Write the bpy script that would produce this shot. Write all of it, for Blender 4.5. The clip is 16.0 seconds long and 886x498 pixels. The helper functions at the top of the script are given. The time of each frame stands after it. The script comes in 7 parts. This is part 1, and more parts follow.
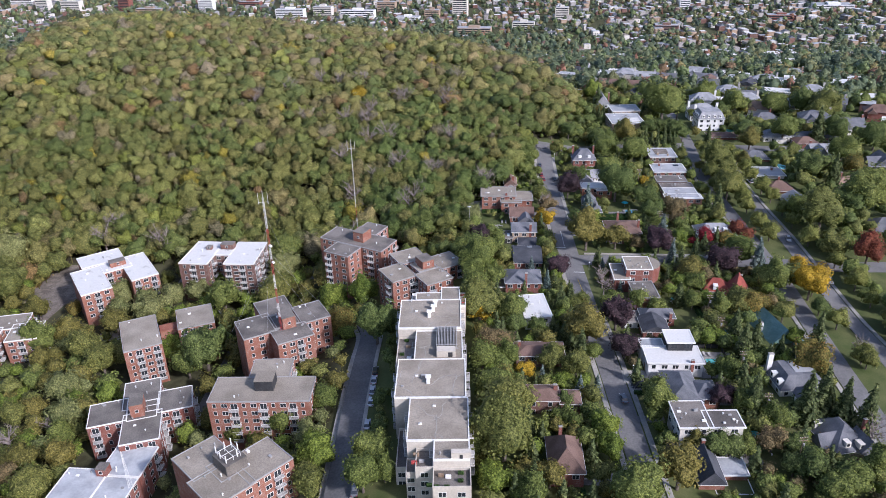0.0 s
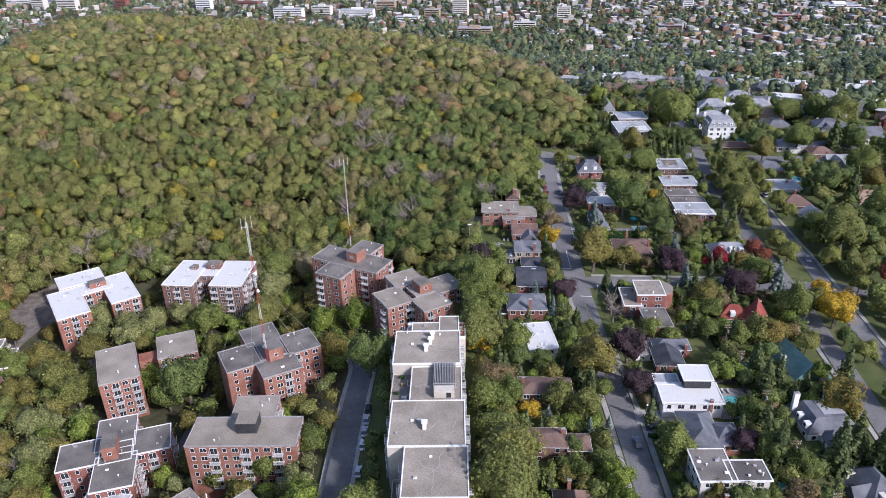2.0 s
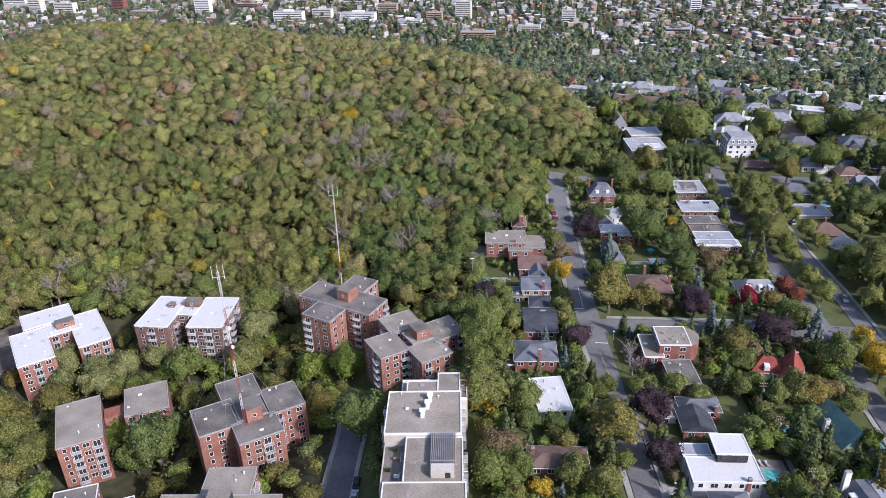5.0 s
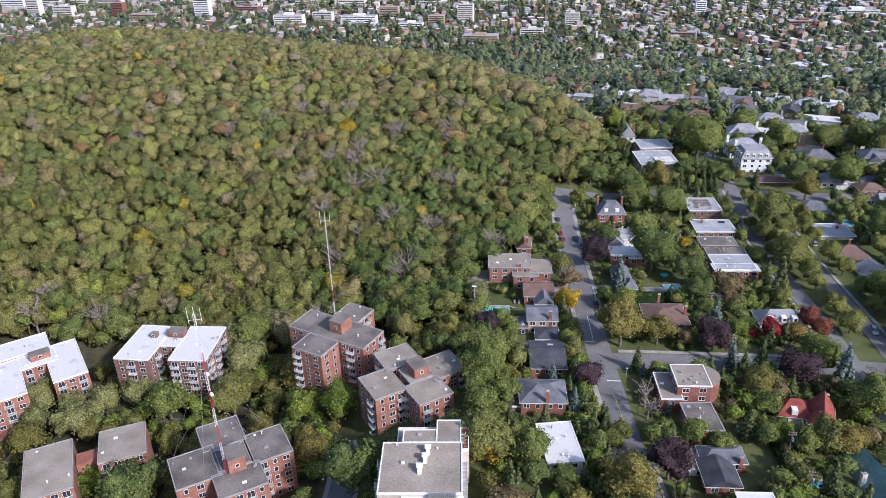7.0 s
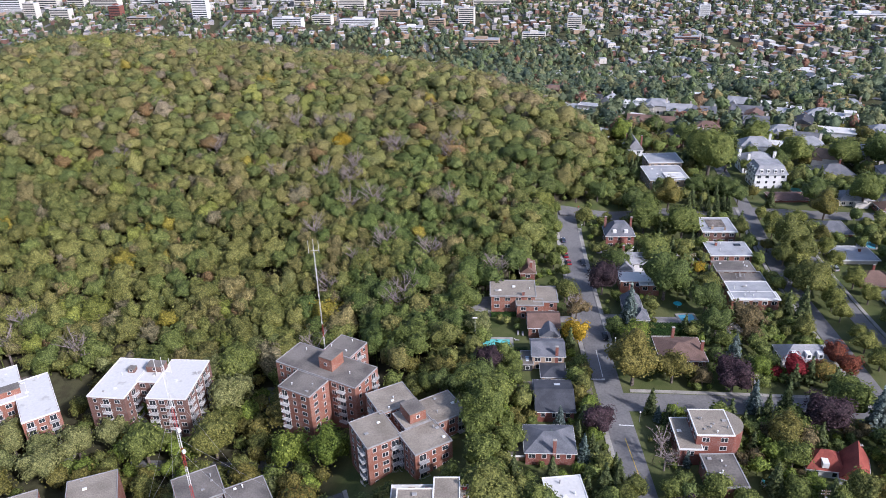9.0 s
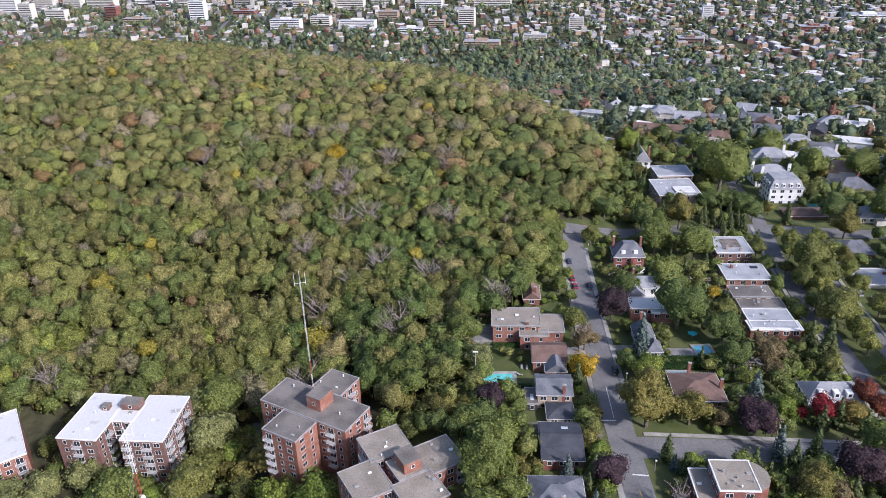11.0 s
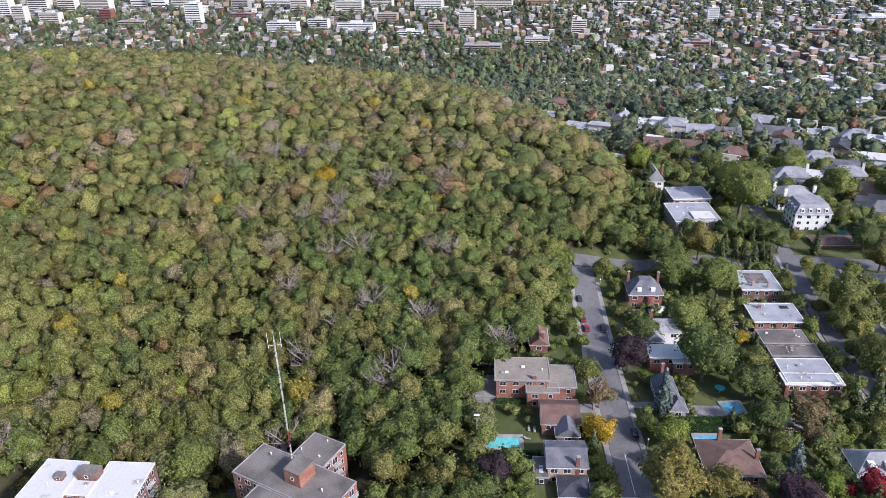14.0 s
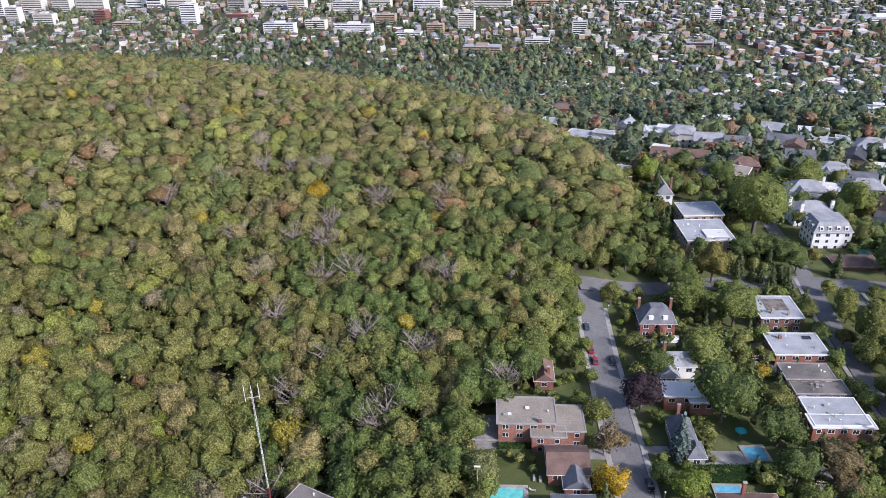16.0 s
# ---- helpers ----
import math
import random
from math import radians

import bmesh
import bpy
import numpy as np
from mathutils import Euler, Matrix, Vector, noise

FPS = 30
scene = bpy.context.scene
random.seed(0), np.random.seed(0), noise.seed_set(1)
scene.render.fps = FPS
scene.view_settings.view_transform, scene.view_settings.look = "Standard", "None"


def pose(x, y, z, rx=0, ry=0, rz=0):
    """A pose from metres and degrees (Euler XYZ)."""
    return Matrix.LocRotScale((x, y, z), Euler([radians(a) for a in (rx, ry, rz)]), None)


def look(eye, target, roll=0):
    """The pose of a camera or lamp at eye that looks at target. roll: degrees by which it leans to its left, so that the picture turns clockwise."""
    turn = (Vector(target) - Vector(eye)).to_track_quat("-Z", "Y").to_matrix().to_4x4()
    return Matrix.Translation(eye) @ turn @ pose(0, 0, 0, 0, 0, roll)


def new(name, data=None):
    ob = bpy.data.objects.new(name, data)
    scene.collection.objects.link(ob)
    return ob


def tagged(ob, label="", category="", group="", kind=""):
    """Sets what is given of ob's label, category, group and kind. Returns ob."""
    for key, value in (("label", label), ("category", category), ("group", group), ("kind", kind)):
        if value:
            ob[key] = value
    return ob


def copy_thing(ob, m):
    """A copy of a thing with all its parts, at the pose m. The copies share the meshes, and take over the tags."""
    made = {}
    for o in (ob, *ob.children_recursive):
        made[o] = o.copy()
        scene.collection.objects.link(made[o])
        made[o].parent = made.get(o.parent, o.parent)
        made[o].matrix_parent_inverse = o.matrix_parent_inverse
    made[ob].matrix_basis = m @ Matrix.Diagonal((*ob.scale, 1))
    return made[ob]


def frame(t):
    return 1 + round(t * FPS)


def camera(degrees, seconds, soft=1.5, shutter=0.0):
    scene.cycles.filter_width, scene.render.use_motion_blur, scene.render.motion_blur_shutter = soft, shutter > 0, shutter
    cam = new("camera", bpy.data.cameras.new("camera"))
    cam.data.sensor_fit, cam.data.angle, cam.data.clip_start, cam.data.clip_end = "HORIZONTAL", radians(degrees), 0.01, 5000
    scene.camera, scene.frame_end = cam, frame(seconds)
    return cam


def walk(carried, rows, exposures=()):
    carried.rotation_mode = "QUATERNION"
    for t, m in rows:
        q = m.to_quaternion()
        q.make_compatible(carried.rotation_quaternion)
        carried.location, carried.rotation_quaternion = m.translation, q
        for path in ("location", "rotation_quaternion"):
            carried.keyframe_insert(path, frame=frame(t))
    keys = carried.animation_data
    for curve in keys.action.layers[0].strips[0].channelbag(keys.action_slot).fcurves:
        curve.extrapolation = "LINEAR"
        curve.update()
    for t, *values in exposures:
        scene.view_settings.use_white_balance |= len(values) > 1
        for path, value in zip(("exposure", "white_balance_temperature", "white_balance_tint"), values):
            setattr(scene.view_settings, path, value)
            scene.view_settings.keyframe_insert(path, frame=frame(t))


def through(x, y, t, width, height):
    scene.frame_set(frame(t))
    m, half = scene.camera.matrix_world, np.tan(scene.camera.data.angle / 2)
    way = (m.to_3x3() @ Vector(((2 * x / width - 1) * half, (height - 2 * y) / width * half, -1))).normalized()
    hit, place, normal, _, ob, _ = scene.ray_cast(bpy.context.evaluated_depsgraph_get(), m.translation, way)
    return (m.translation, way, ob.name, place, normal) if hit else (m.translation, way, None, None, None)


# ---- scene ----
cam = camera(62.1, 16.0, soft=0.7)
PATH = [
    (0, (1.60, 0.72, 109.15), (-3.53, 89.97, 64.34), -1.45),
    (0.5, (1.57, 5.67, 109.20), (-3.56, 94.86, 64.28), -1.46),
    (1, (1.53, 10.62, 109.25), (-3.61, 99.78, 64.26), -1.46),
    (1.5, (1.49, 15.57, 109.30), (-3.68, 104.71, 64.27), -1.46),
    (2, (1.45, 20.52, 109.35), (-3.75, 109.65, 64.30), -1.46),
    (2.5, (1.41, 25.47, 109.40), (-3.84, 114.58, 64.32), -1.46),
    (3, (1.36, 30.42, 109.45), (-3.93, 119.51, 64.34), -1.46),
    (3.5, (1.31, 35.37, 109.49), (-4.05, 124.44, 64.36), -1.46),
    (4, (1.26, 40.32, 109.54), (-4.18, 129.38, 64.40), -1.47),
    (4.6, (1.20, 46.25, 109.59), (-4.34, 135.37, 64.56), -1.51),
    (5.3, (1.12, 53.18, 109.65), (-4.53, 142.31, 64.68), -1.54),
    (5.9, (1.05, 59.11, 109.70), (-4.69, 148.27, 64.78), -1.56),
    (6.5, (0.97, 65.04, 109.75), (-4.90, 154.20, 64.85), -1.60),
    (7, (0.90, 69.99, 109.79), (-5.01, 159.18, 64.95), -1.61),
    (7.5, (0.84, 74.93, 109.83), (-5.12, 164.16, 65.08), -1.60),
    (8, (0.77, 79.87, 109.87), (-5.22, 169.14, 65.18), -1.59),
    (8.5, (0.69, 84.82, 109.90), (-5.32, 174.09, 65.26), -1.58),
    (9, (0.62, 89.76, 109.94), (-5.40, 179.04, 65.31), -1.58),
    (9.6, (0.52, 95.69, 109.98), (-5.51, 184.94, 65.29), -1.59),
    (10.3, (0.41, 102.60, 110.02), (-5.64, 191.85, 65.32), -1.60),
    (10.9, (0.31, 108.53, 110.06), (-5.76, 197.77, 65.35), -1.60),
    (11.5, (0.21, 114.45, 110.10), (-5.87, 203.68, 65.35), -1.60),
    (12, (0.12, 119.39, 110.13), (-5.97, 208.61, 65.38), -1.61),
    (12.5, (0.02, 124.33, 110.15), (-6.09, 213.56, 65.43), -1.63),
    (13, (-0.07, 129.26, 110.18), (-6.22, 218.50, 65.48), -1.66),
    (13.5, (-0.17, 134.20, 110.21), (-6.35, 223.44, 65.51), -1.68),
    (14, (-0.27, 139.14, 110.23), (-6.46, 228.36, 65.51), -1.70),
    (14.5, (-0.37, 144.07, 110.26), (-6.56, 233.29, 65.51), -1.72),
    (15, (-0.47, 149.00, 110.28), (-6.66, 238.21, 65.51), -1.74),
    (15.5, (-0.58, 153.94, 110.30), (-6.75, 243.12, 65.50), -1.75),
    (16, (-0.69, 158.87, 110.32), (-6.82, 248.04, 65.48), -1.77),
]
walk(cam, [(t, look(eye, target, roll)) for t, eye, target, roll in PATH], [(0, 0.57, 5700, 21), (16.0, 0.65, 5780, 21)])

# ---- light ----
world = bpy.data.worlds.new("sky_world")
scene.world = world
world.use_nodes = True
SUN_EL, SUN_AZ = radians(34), radians(128)      # azimuth clockwise from +y
wn = world.node_tree
sky = wn.nodes.new("ShaderNodeTexSky")
sky.sky_type = "NISHITA"
sky.sun_disc = False
sky.sun_elevation, sky.sun_rotation = SUN_EL, SUN_AZ
sky.dust_density, sky.air_density = 2.0, 1.0
wn.nodes["Background"].inputs["Strength"].default_value = 0.128
wn.links.new(sky.outputs[0], wn.nodes["Background"].inputs[0])
sun = new("sun", bpy.data.lights.new("sun", "SUN"))
sun.data.energy, sun.data.angle, sun.data.color = 3.2, radians(3.0), (1.0, 0.965, 0.91)
to_sun = Vector((math.sin(SUN_AZ) * math.cos(SUN_EL), math.cos(SUN_AZ) * math.cos(SUN_EL), math.sin(SUN_EL)))
sun.matrix_world = look(to_sun * 400, (0, 0, 0))


# ---- materials ----
def shader(name):
    m = bpy.data.materials.new(name)
    m.use_nodes = True
    nt = m.node_tree
    return m, nt, nt.nodes["Principled BSDF"]


def noise_node(nt, scale, detail=3.0, pos=None):
    n = nt.nodes.new("ShaderNodeTexNoise")
    n.inputs["Scale"].default_value, n.inputs["Detail"].default_value = scale, detail
    nt.links.new(pos, n.inputs["Vector"])
    return n.outputs["Fac"]


def ramp(nt, fac, lo, hi):
    r = nt.nodes.new("ShaderNodeMapRange")
    r.inputs["From Min"].default_value, r.inputs["From Max"].default_value = lo, hi
    nt.links.new(fac, r.inputs["Value"])
    return r.outputs[0]


def blend(nt, fac, a, b, mode="MIX"):
    x = nt.nodes.new("ShaderNodeMix")
    x.data_type, x.blend_type = "RGBA", mode
    for sock, v in ((x.inputs["Factor"], fac), (x.inputs["A"], a), (x.inputs["B"], b)):
        if isinstance(v, (int, float)):
            sock.default_value = v
        elif isinstance(v, tuple):
            sock.default_value = (*v, 1)
        else:
            nt.links.new(v, sock)
    return x.outputs["Result"]


def surface(name, c1, c2, big=0.25, small=3.0, rough=0.85, bump=0.0, spec=0.3, metal=0.0, lo=0.38, hi=0.62, grain=0.25, vary=0.0):
    """Two colours blended by broad stains, broken up by a fine grain."""
    m, nt, b = shader(name)
    pos = nt.nodes.new("ShaderNodeNewGeometry").outputs["Position"]
    c = blend(nt, ramp(nt, noise_node(nt, big, 5.0, pos), lo, hi), c1, c2)
    fine = noise_node(nt, small, 4.0, pos)
    g = blend(nt, ramp(nt, fine, 0.3, 0.7), (1 - grain,) * 3, (1 + grain,) * 3)
    c = blend(nt, 1.0, c, g, "MULTIPLY")
    if vary:
        info = nt.nodes.new("ShaderNodeObjectInfo")
        v = blend(nt, info.outputs["Random"], (1 - vary,) * 3, (1 + vary,) * 3)
        c = blend(nt, 1.0, c, v, "MULTIPLY")
    nt.links.new(c, b.inputs["Base Color"])
    b.inputs["Roughness"].default_value, b.inputs["Metallic"].default_value = rough, metal
    b.inputs["Specular IOR Level"].default_value = spec
    if bump:
        bm_node = nt.nodes.new("ShaderNodeBump")
        bm_node.inputs["Strength"].default_value, bm_node.inputs["Distance"].default_value = bump, 0.05
        nt.links.new(fine, bm_node.inputs["Height"])
        nt.links.new(bm_node.outputs[0], b.inputs["Normal"])
    return m


def brickwork(name, c1, c2, mortar):
    m, nt, b = shader(name)
    geo = nt.nodes.new("ShaderNodeNewGeometry")
    pos = geo.outputs["Position"]
    sep = nt.nodes.new("ShaderNodeSeparateXYZ")
    nt.links.new(pos, sep.inputs[0])
    add = nt.nodes.new("ShaderNodeMath")
    nt.links.new(sep.outputs["X"], add.inputs[0])
    nt.links.new(sep.outputs["Y"], add.inputs[1])
    com = nt.nodes.new("ShaderNodeCombineXYZ")
    nt.links.new(add.outputs[0], com.inputs["X"])
    nt.links.new(sep.outputs["Z"], com.inputs["Y"])
    br = nt.nodes.new("ShaderNodeTexBrick")
    br.inputs["Scale"].default_value = 1.0
    br.inputs["Brick Width"].default_value, br.inputs["Row Height"].default_value = 0.22, 0.075
    br.inputs["Mortar Size"].default_value = 0.008
    br.inputs["Color1"].default_value, br.inputs["Color2"].default_value, br.inputs["Mortar"].default_value = (*c1, 1), (*c2, 1), (*mortar, 1)
    nt.links.new(com.outputs[0], br.inputs["Vector"])
    c = blend(nt, ramp(nt, noise_node(nt, 0.35, 5.0, pos), 0.35, 0.7), br.outputs["Color"], tuple(v * 0.72 for v in c1))
    nt.links.new(c, b.inputs["Base Color"])
    b.inputs["Roughness"].default_value, b.inputs["Specular IOR Level"].default_value = 0.9, 0.2
    return m


def foliage(name, c1, c2, attribute=False, through=0.35):
    """Leaves: every leaf clump its own shade, light passing through the blade."""
    m, nt, b = shader(name)
    geo = nt.nodes.new("ShaderNodeNewGeometry")
    island = geo.outputs["Random Per Island"]
    c = blend(nt, island, c1, c2)
    if attribute:
        at = nt.nodes.new("ShaderNodeAttribute")
        at.attribute_name = "tint"
        c = blend(nt, 1.0, c, at.outputs["Color"], "MULTIPLY")
    else:
        info = nt.nodes.new("ShaderNodeObjectInfo")
        v = blend(nt, info.outputs["Random"], (0.82, 0.85, 0.8), (1.18, 1.12, 1.1))
        c = blend(nt, 1.0, c, v, "MULTIPLY")
    pos = geo.outputs["Position"]
    # fine and twig noise: dark specks in the colour for shaded gaps between clumps
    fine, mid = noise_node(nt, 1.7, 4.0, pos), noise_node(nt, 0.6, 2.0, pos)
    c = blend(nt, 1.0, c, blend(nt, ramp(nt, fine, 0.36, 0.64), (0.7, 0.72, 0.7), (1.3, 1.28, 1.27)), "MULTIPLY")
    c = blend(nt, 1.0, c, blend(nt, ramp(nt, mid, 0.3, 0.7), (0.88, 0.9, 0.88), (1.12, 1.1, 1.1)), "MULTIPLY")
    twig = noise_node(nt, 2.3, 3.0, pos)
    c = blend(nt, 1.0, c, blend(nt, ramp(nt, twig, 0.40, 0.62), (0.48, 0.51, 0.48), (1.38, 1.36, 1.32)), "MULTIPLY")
    nt.links.new(c, b.inputs["Base Color"])
    b.inputs["Roughness"].default_value, b.inputs["Specular IOR Level"].default_value = 0.65, 0.2
    bump = nt.nodes.new("ShaderNodeBump")
    bump.inputs["Strength"].default_value, bump.inputs["Distance"].default_value = 0.7, 0.5
    nt.links.new(fine, bump.inputs["Height"])
    nt.links.new(bump.outputs[0], b.inputs["Normal"])
    tr = nt.nodes.new("ShaderNodeBsdfTranslucent")
    nt.links.new(c, tr.inputs["Color"])
    mx = nt.nodes.new("ShaderNodeMixShader")
    mx.inputs[0].default_value = through
    nt.links.new(b.outputs[0], mx.inputs[1])
    nt.links.new(tr.outputs[0], mx.inputs[2])
    nt.links.new(mx.outputs[0], nt.nodes["Material Output"].inputs["Surface"])
    return m


def ground_material():
    m, nt, b = shader("lawn_and_litter")
    pos = nt.nodes.new("ShaderNodeNewGeometry").outputs["Position"]
    grass = blend(nt, ramp(nt, noise_node(nt, 0.12, 5.0, pos), 0.35, 0.65), (0.068, 0.088, 0.028), (0.120, 0.126, 0.050))
    soil = blend(nt, ramp(nt, noise_node(nt, 0.3, 5.0, pos), 0.4, 0.6), (0.045, 0.038, 0.026), (0.075, 0.07, 0.04))
    at = nt.nodes.new("ShaderNodeAttribute")
    at.attribute_name = "litter"
    c = blend(nt, at.outputs["Fac"], grass, soil)
    fine = noise_node(nt, 4.0, 4.0, pos)
    c = blend(nt, 1.0, c, blend(nt, fine, (0.6, 0.6, 0.6), (1.4, 1.4, 1.4)), "MULTIPLY")
    nt.links.new(c, b.inputs["Base Color"])
    b.inputs["Roughness"].default_value, b.inputs["Specular IOR Level"].default_value = 0.95, 0.1
    return m


def glass_material(name, tint):
    m, nt, b = shader(name)
    b.inputs["Base Color"].default_value = (*tint, 1)
    b.inputs["Roughness"].default_value, b.inputs["Specular IOR Level"].default_value = 0.08, 0.7
    return m


def water_material(name, c1, c2):
    m, nt, b = shader(name)
    pos = nt.nodes.new("ShaderNodeNewGeometry").outputs["Position"]
    nt.links.new(blend(nt, ramp(nt, noise_node(nt, 0.8, 3.0, pos), 0.35, 0.65), c1, c2), b.inputs["Base Color"])
    b.inputs["Roughness"].default_value = 0.08
    return m


M = {
    "ground": ground_material(),
    "asphalt": surface("asphalt", (0.143, 0.138, 0.133), (0.190, 0.183, 0.174), 0.12, 1.5, 0.9, grain=0.15),
    "asphalt_dark": surface("asphalt_dark", (0.108, 0.106, 0.104), (0.145, 0.142, 0.138), 0.15, 1.5, 0.9, grain=0.2),
    "concrete": surface("concrete", (0.27, 0.255, 0.225), (0.36, 0.34, 0.30), 0.3, 2.0, 0.9, grain=0.12),
    "paving": surface("paving", (0.20, 0.19, 0.18), (0.28, 0.265, 0.25), 0.3, 2.0, 0.9, grain=0.15),
    "red_paving": surface("red_paving", (0.30, 0.19, 0.15), (0.36, 0.25, 0.20), 0.4, 3.0, 0.9),
    "soil": surface("soil", (0.12, 0.10, 0.08), (0.20, 0.17, 0.14), 0.25, 2.0, 0.95, grain=0.35),
    "road_paint": surface("road_paint", (0.6, 0.6, 0.58), (0.72, 0.72, 0.7), 1.0, 4.0, 0.7),
    "yellow_paint": surface("yellow_paint", (0.45, 0.33, 0.07), (0.55, 0.40, 0.10), 1.0, 4.0, 0.7),
    "gravel_roof": surface("gravel_roof", (0.205, 0.175, 0.135), (0.31, 0.268, 0.212), 0.16, 2.5, 0.95, grain=0.2, lo=0.3, hi=0.7, vary=0.08),
    "tar_roof": surface("tar_roof", (0.095, 0.084, 0.073), (0.195, 0.173, 0.148), 0.13, 2.5, 0.95, grain=0.22, lo=0.32, hi=0.62, vary=0.08),
    "white_roof": surface("white_roof", (0.38, 0.36, 0.325), (0.585, 0.57, 0.53), 0.22, 1.5, 0.8, grain=0.06, lo=0.28, hi=0.38),
    "grey_membrane": surface("grey_membrane", (0.29, 0.295, 0.295), (0.37, 0.375, 0.375), 0.2, 1.5, 0.75, grain=0.08),
    "metal_roof": surface("metal_roof", (0.33, 0.335, 0.335), (0.45, 0.455, 0.45), 0.25, 1.5, 0.55, grain=0.08),
    "shingle_grey": surface("shingle_grey", (0.10, 0.105, 0.115), (0.155, 0.155, 0.165), 0.3, 6.0, 0.9, bump=0.3, vary=0.1),
    "shingle_dark": surface("shingle_dark", (0.045, 0.048, 0.055), (0.07, 0.072, 0.08), 0.3, 6.0, 0.9, bump=0.3, vary=0.1),
    "shingle_light": surface("shingle_light", (0.23, 0.235, 0.24), (0.31, 0.31, 0.315), 0.3, 6.0, 0.9, bump=0.3),
    "shingle_brown": surface("shingle_brown", (0.135, 0.085, 0.065), (0.18, 0.115, 0.09), 0.3, 6.0, 0.9, bump=0.3, vary=0.1),
    "shingle_tan": surface("shingle_tan", (0.25, 0.165, 0.115), (0.32, 0.215, 0.155), 0.3, 6.0, 0.9, bump=0.3),
    "shingle_red": surface("shingle_red", (0.20, 0.048, 0.035), (0.28, 0.072, 0.05), 0.3, 6.0, 0.85, bump=0.3),
    "copper_green": surface("copper_green", (0.125, 0.225, 0.200), (0.185, 0.300, 0.270), 0.25, 2.0, 0.7, grain=0.12),
    "brick_orange": brickwork("brick_orange", (0.315, 0.125, 0.080), (0.25, 0.10, 0.068), (0.35, 0.29, 0.24)),
    "brick_red": brickwork("brick_red", (0.25, 0.085, 0.06), (0.20, 0.07, 0.052), (0.28, 0.22, 0.19)),
    "brick_brown": brickwork("brick_brown", (0.20, 0.10, 0.075), (0.16, 0.085, 0.065), (0.26, 0.22, 0.19)),
    "brick_buff": brickwork("brick_buff", (0.42, 0.30, 0.20), (0.37, 0.26, 0.18), (0.42, 0.37, 0.31)),
    "stone_grey": surface("stone_grey", (0.28, 0.26, 0.245), (0.40, 0.375, 0.35), 0.6, 3.0, 0.9, bump=0.4, grain=0.25),
    "stone_cream": surface("stone_cream", (0.55, 0.51, 0.44), (0.63, 0.59, 0.52), 0.5, 3.0, 0.85, grain=0.08),
    "stucco_white": surface("stucco_white", (0.68, 0.665, 0.63), (0.76, 0.75, 0.72), 0.4, 3.0, 0.85, grain=0.06),
    "precast": surface("precast", (0.47, 0.42, 0.345), (0.55, 0.50, 0.42), 0.25, 2.0, 0.88, grain=0.08),
    "trim_white": surface("trim_white", (0.68, 0.665, 0.62), (0.76, 0.745, 0.70), 0.6, 4.0, 0.6, grain=0.05),
    "trim_grey": surface("trim_grey", (0.27, 0.26, 0.245), (0.35, 0.34, 0.32), 0.6, 4.0, 0.6, grain=0.08),
    "trim_dark": surface("trim_dark", (0.03, 0.03, 0.032), (0.045, 0.045, 0.047), 0.6, 4.0, 0.6),
    "wood": surface("wood", (0.20, 0.14, 0.09), (0.28, 0.20, 0.13), 1.2, 6.0, 0.8),
    "steel": surface("steel", (0.45, 0.45, 0.46), (0.55, 0.55, 0.56), 0.8, 4.0, 0.4, metal=0.7, grain=0.08),
    "mast_red": surface("mast_red", (0.36, 0.05, 0.05), (0.42, 0.07, 0.06), 0.8, 4.0, 0.6),
    "bark": surface("bark", (0.09, 0.07, 0.055), (0.17, 0.14, 0.115), 1.5, 6.0, 0.95, bump=0.4),
    "twig": surface("twig", (0.20, 0.165, 0.145), (0.30, 0.25, 0.225), 1.5, 6.0, 0.95),
    "glass": glass_material("glass", (0.03, 0.035, 0.04)),
    "skylight": glass_material("skylight", (0.55, 0.6, 0.62)),
    "pool_water": water_material("pool_water", (0.10, 0.44, 0.40), (0.17, 0.55, 0.50)),
    "pool_blue": water_material("pool_blue", (0.10, 0.36, 0.50), (0.16, 0.46, 0.58)),
    "teal_cloth": surface("teal_cloth", (0.03, 0.32, 0.34), (0.05, 0.40, 0.41), 0.8, 4.0, 0.8),
    "tyre": surface("tyre", (0.02, 0.02, 0.02), (0.03, 0.03, 0.03), 1.0, 5.0, 0.85),
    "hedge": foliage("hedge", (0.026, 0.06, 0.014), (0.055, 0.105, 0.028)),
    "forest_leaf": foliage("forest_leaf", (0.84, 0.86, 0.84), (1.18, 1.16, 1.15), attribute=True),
}


def paint(name, c, rough=0.3):
    m, nt, b = shader(name)
    b.inputs["Base Color"].default_value = (*c, 1)
    b.inputs["Roughness"].default_value, b.inputs["Coat Weight"].default_value = rough, 0.5
    return m


# ---- shape helpers ----
def mesh_of(name, bm, mat):
    me = bpy.data.meshes.new(name)
    bm.normal_update()
    bm.to_mesh(me)
    bm.free()
    for m in mat if isinstance(mat, (list, tuple)) else (mat,):
        me.materials.append(m)
    return me


def part(name, bm, mat, parent=None, label="", m=None):
    """Link a bmesh (or a finished mesh) as one object under its thing."""
    me = bm if isinstance(bm, bpy.types.Mesh) else mesh_of(name, bm, mat)
    ob = new(name, me)
    ob.parent = parent
    if m is not None:
        ob.matrix_local = m
    if label:
        tagged(ob, label)
    return ob


def thing(name, x, y, z, rz=0.0, label="", category="", group="", kind=""):
    ob = new(name)
    ob.empty_display_size = 0.5
    ob.matrix_world = pose(x, y, z, 0, 0, rz)
    return tagged(ob, label, category, group, kind)


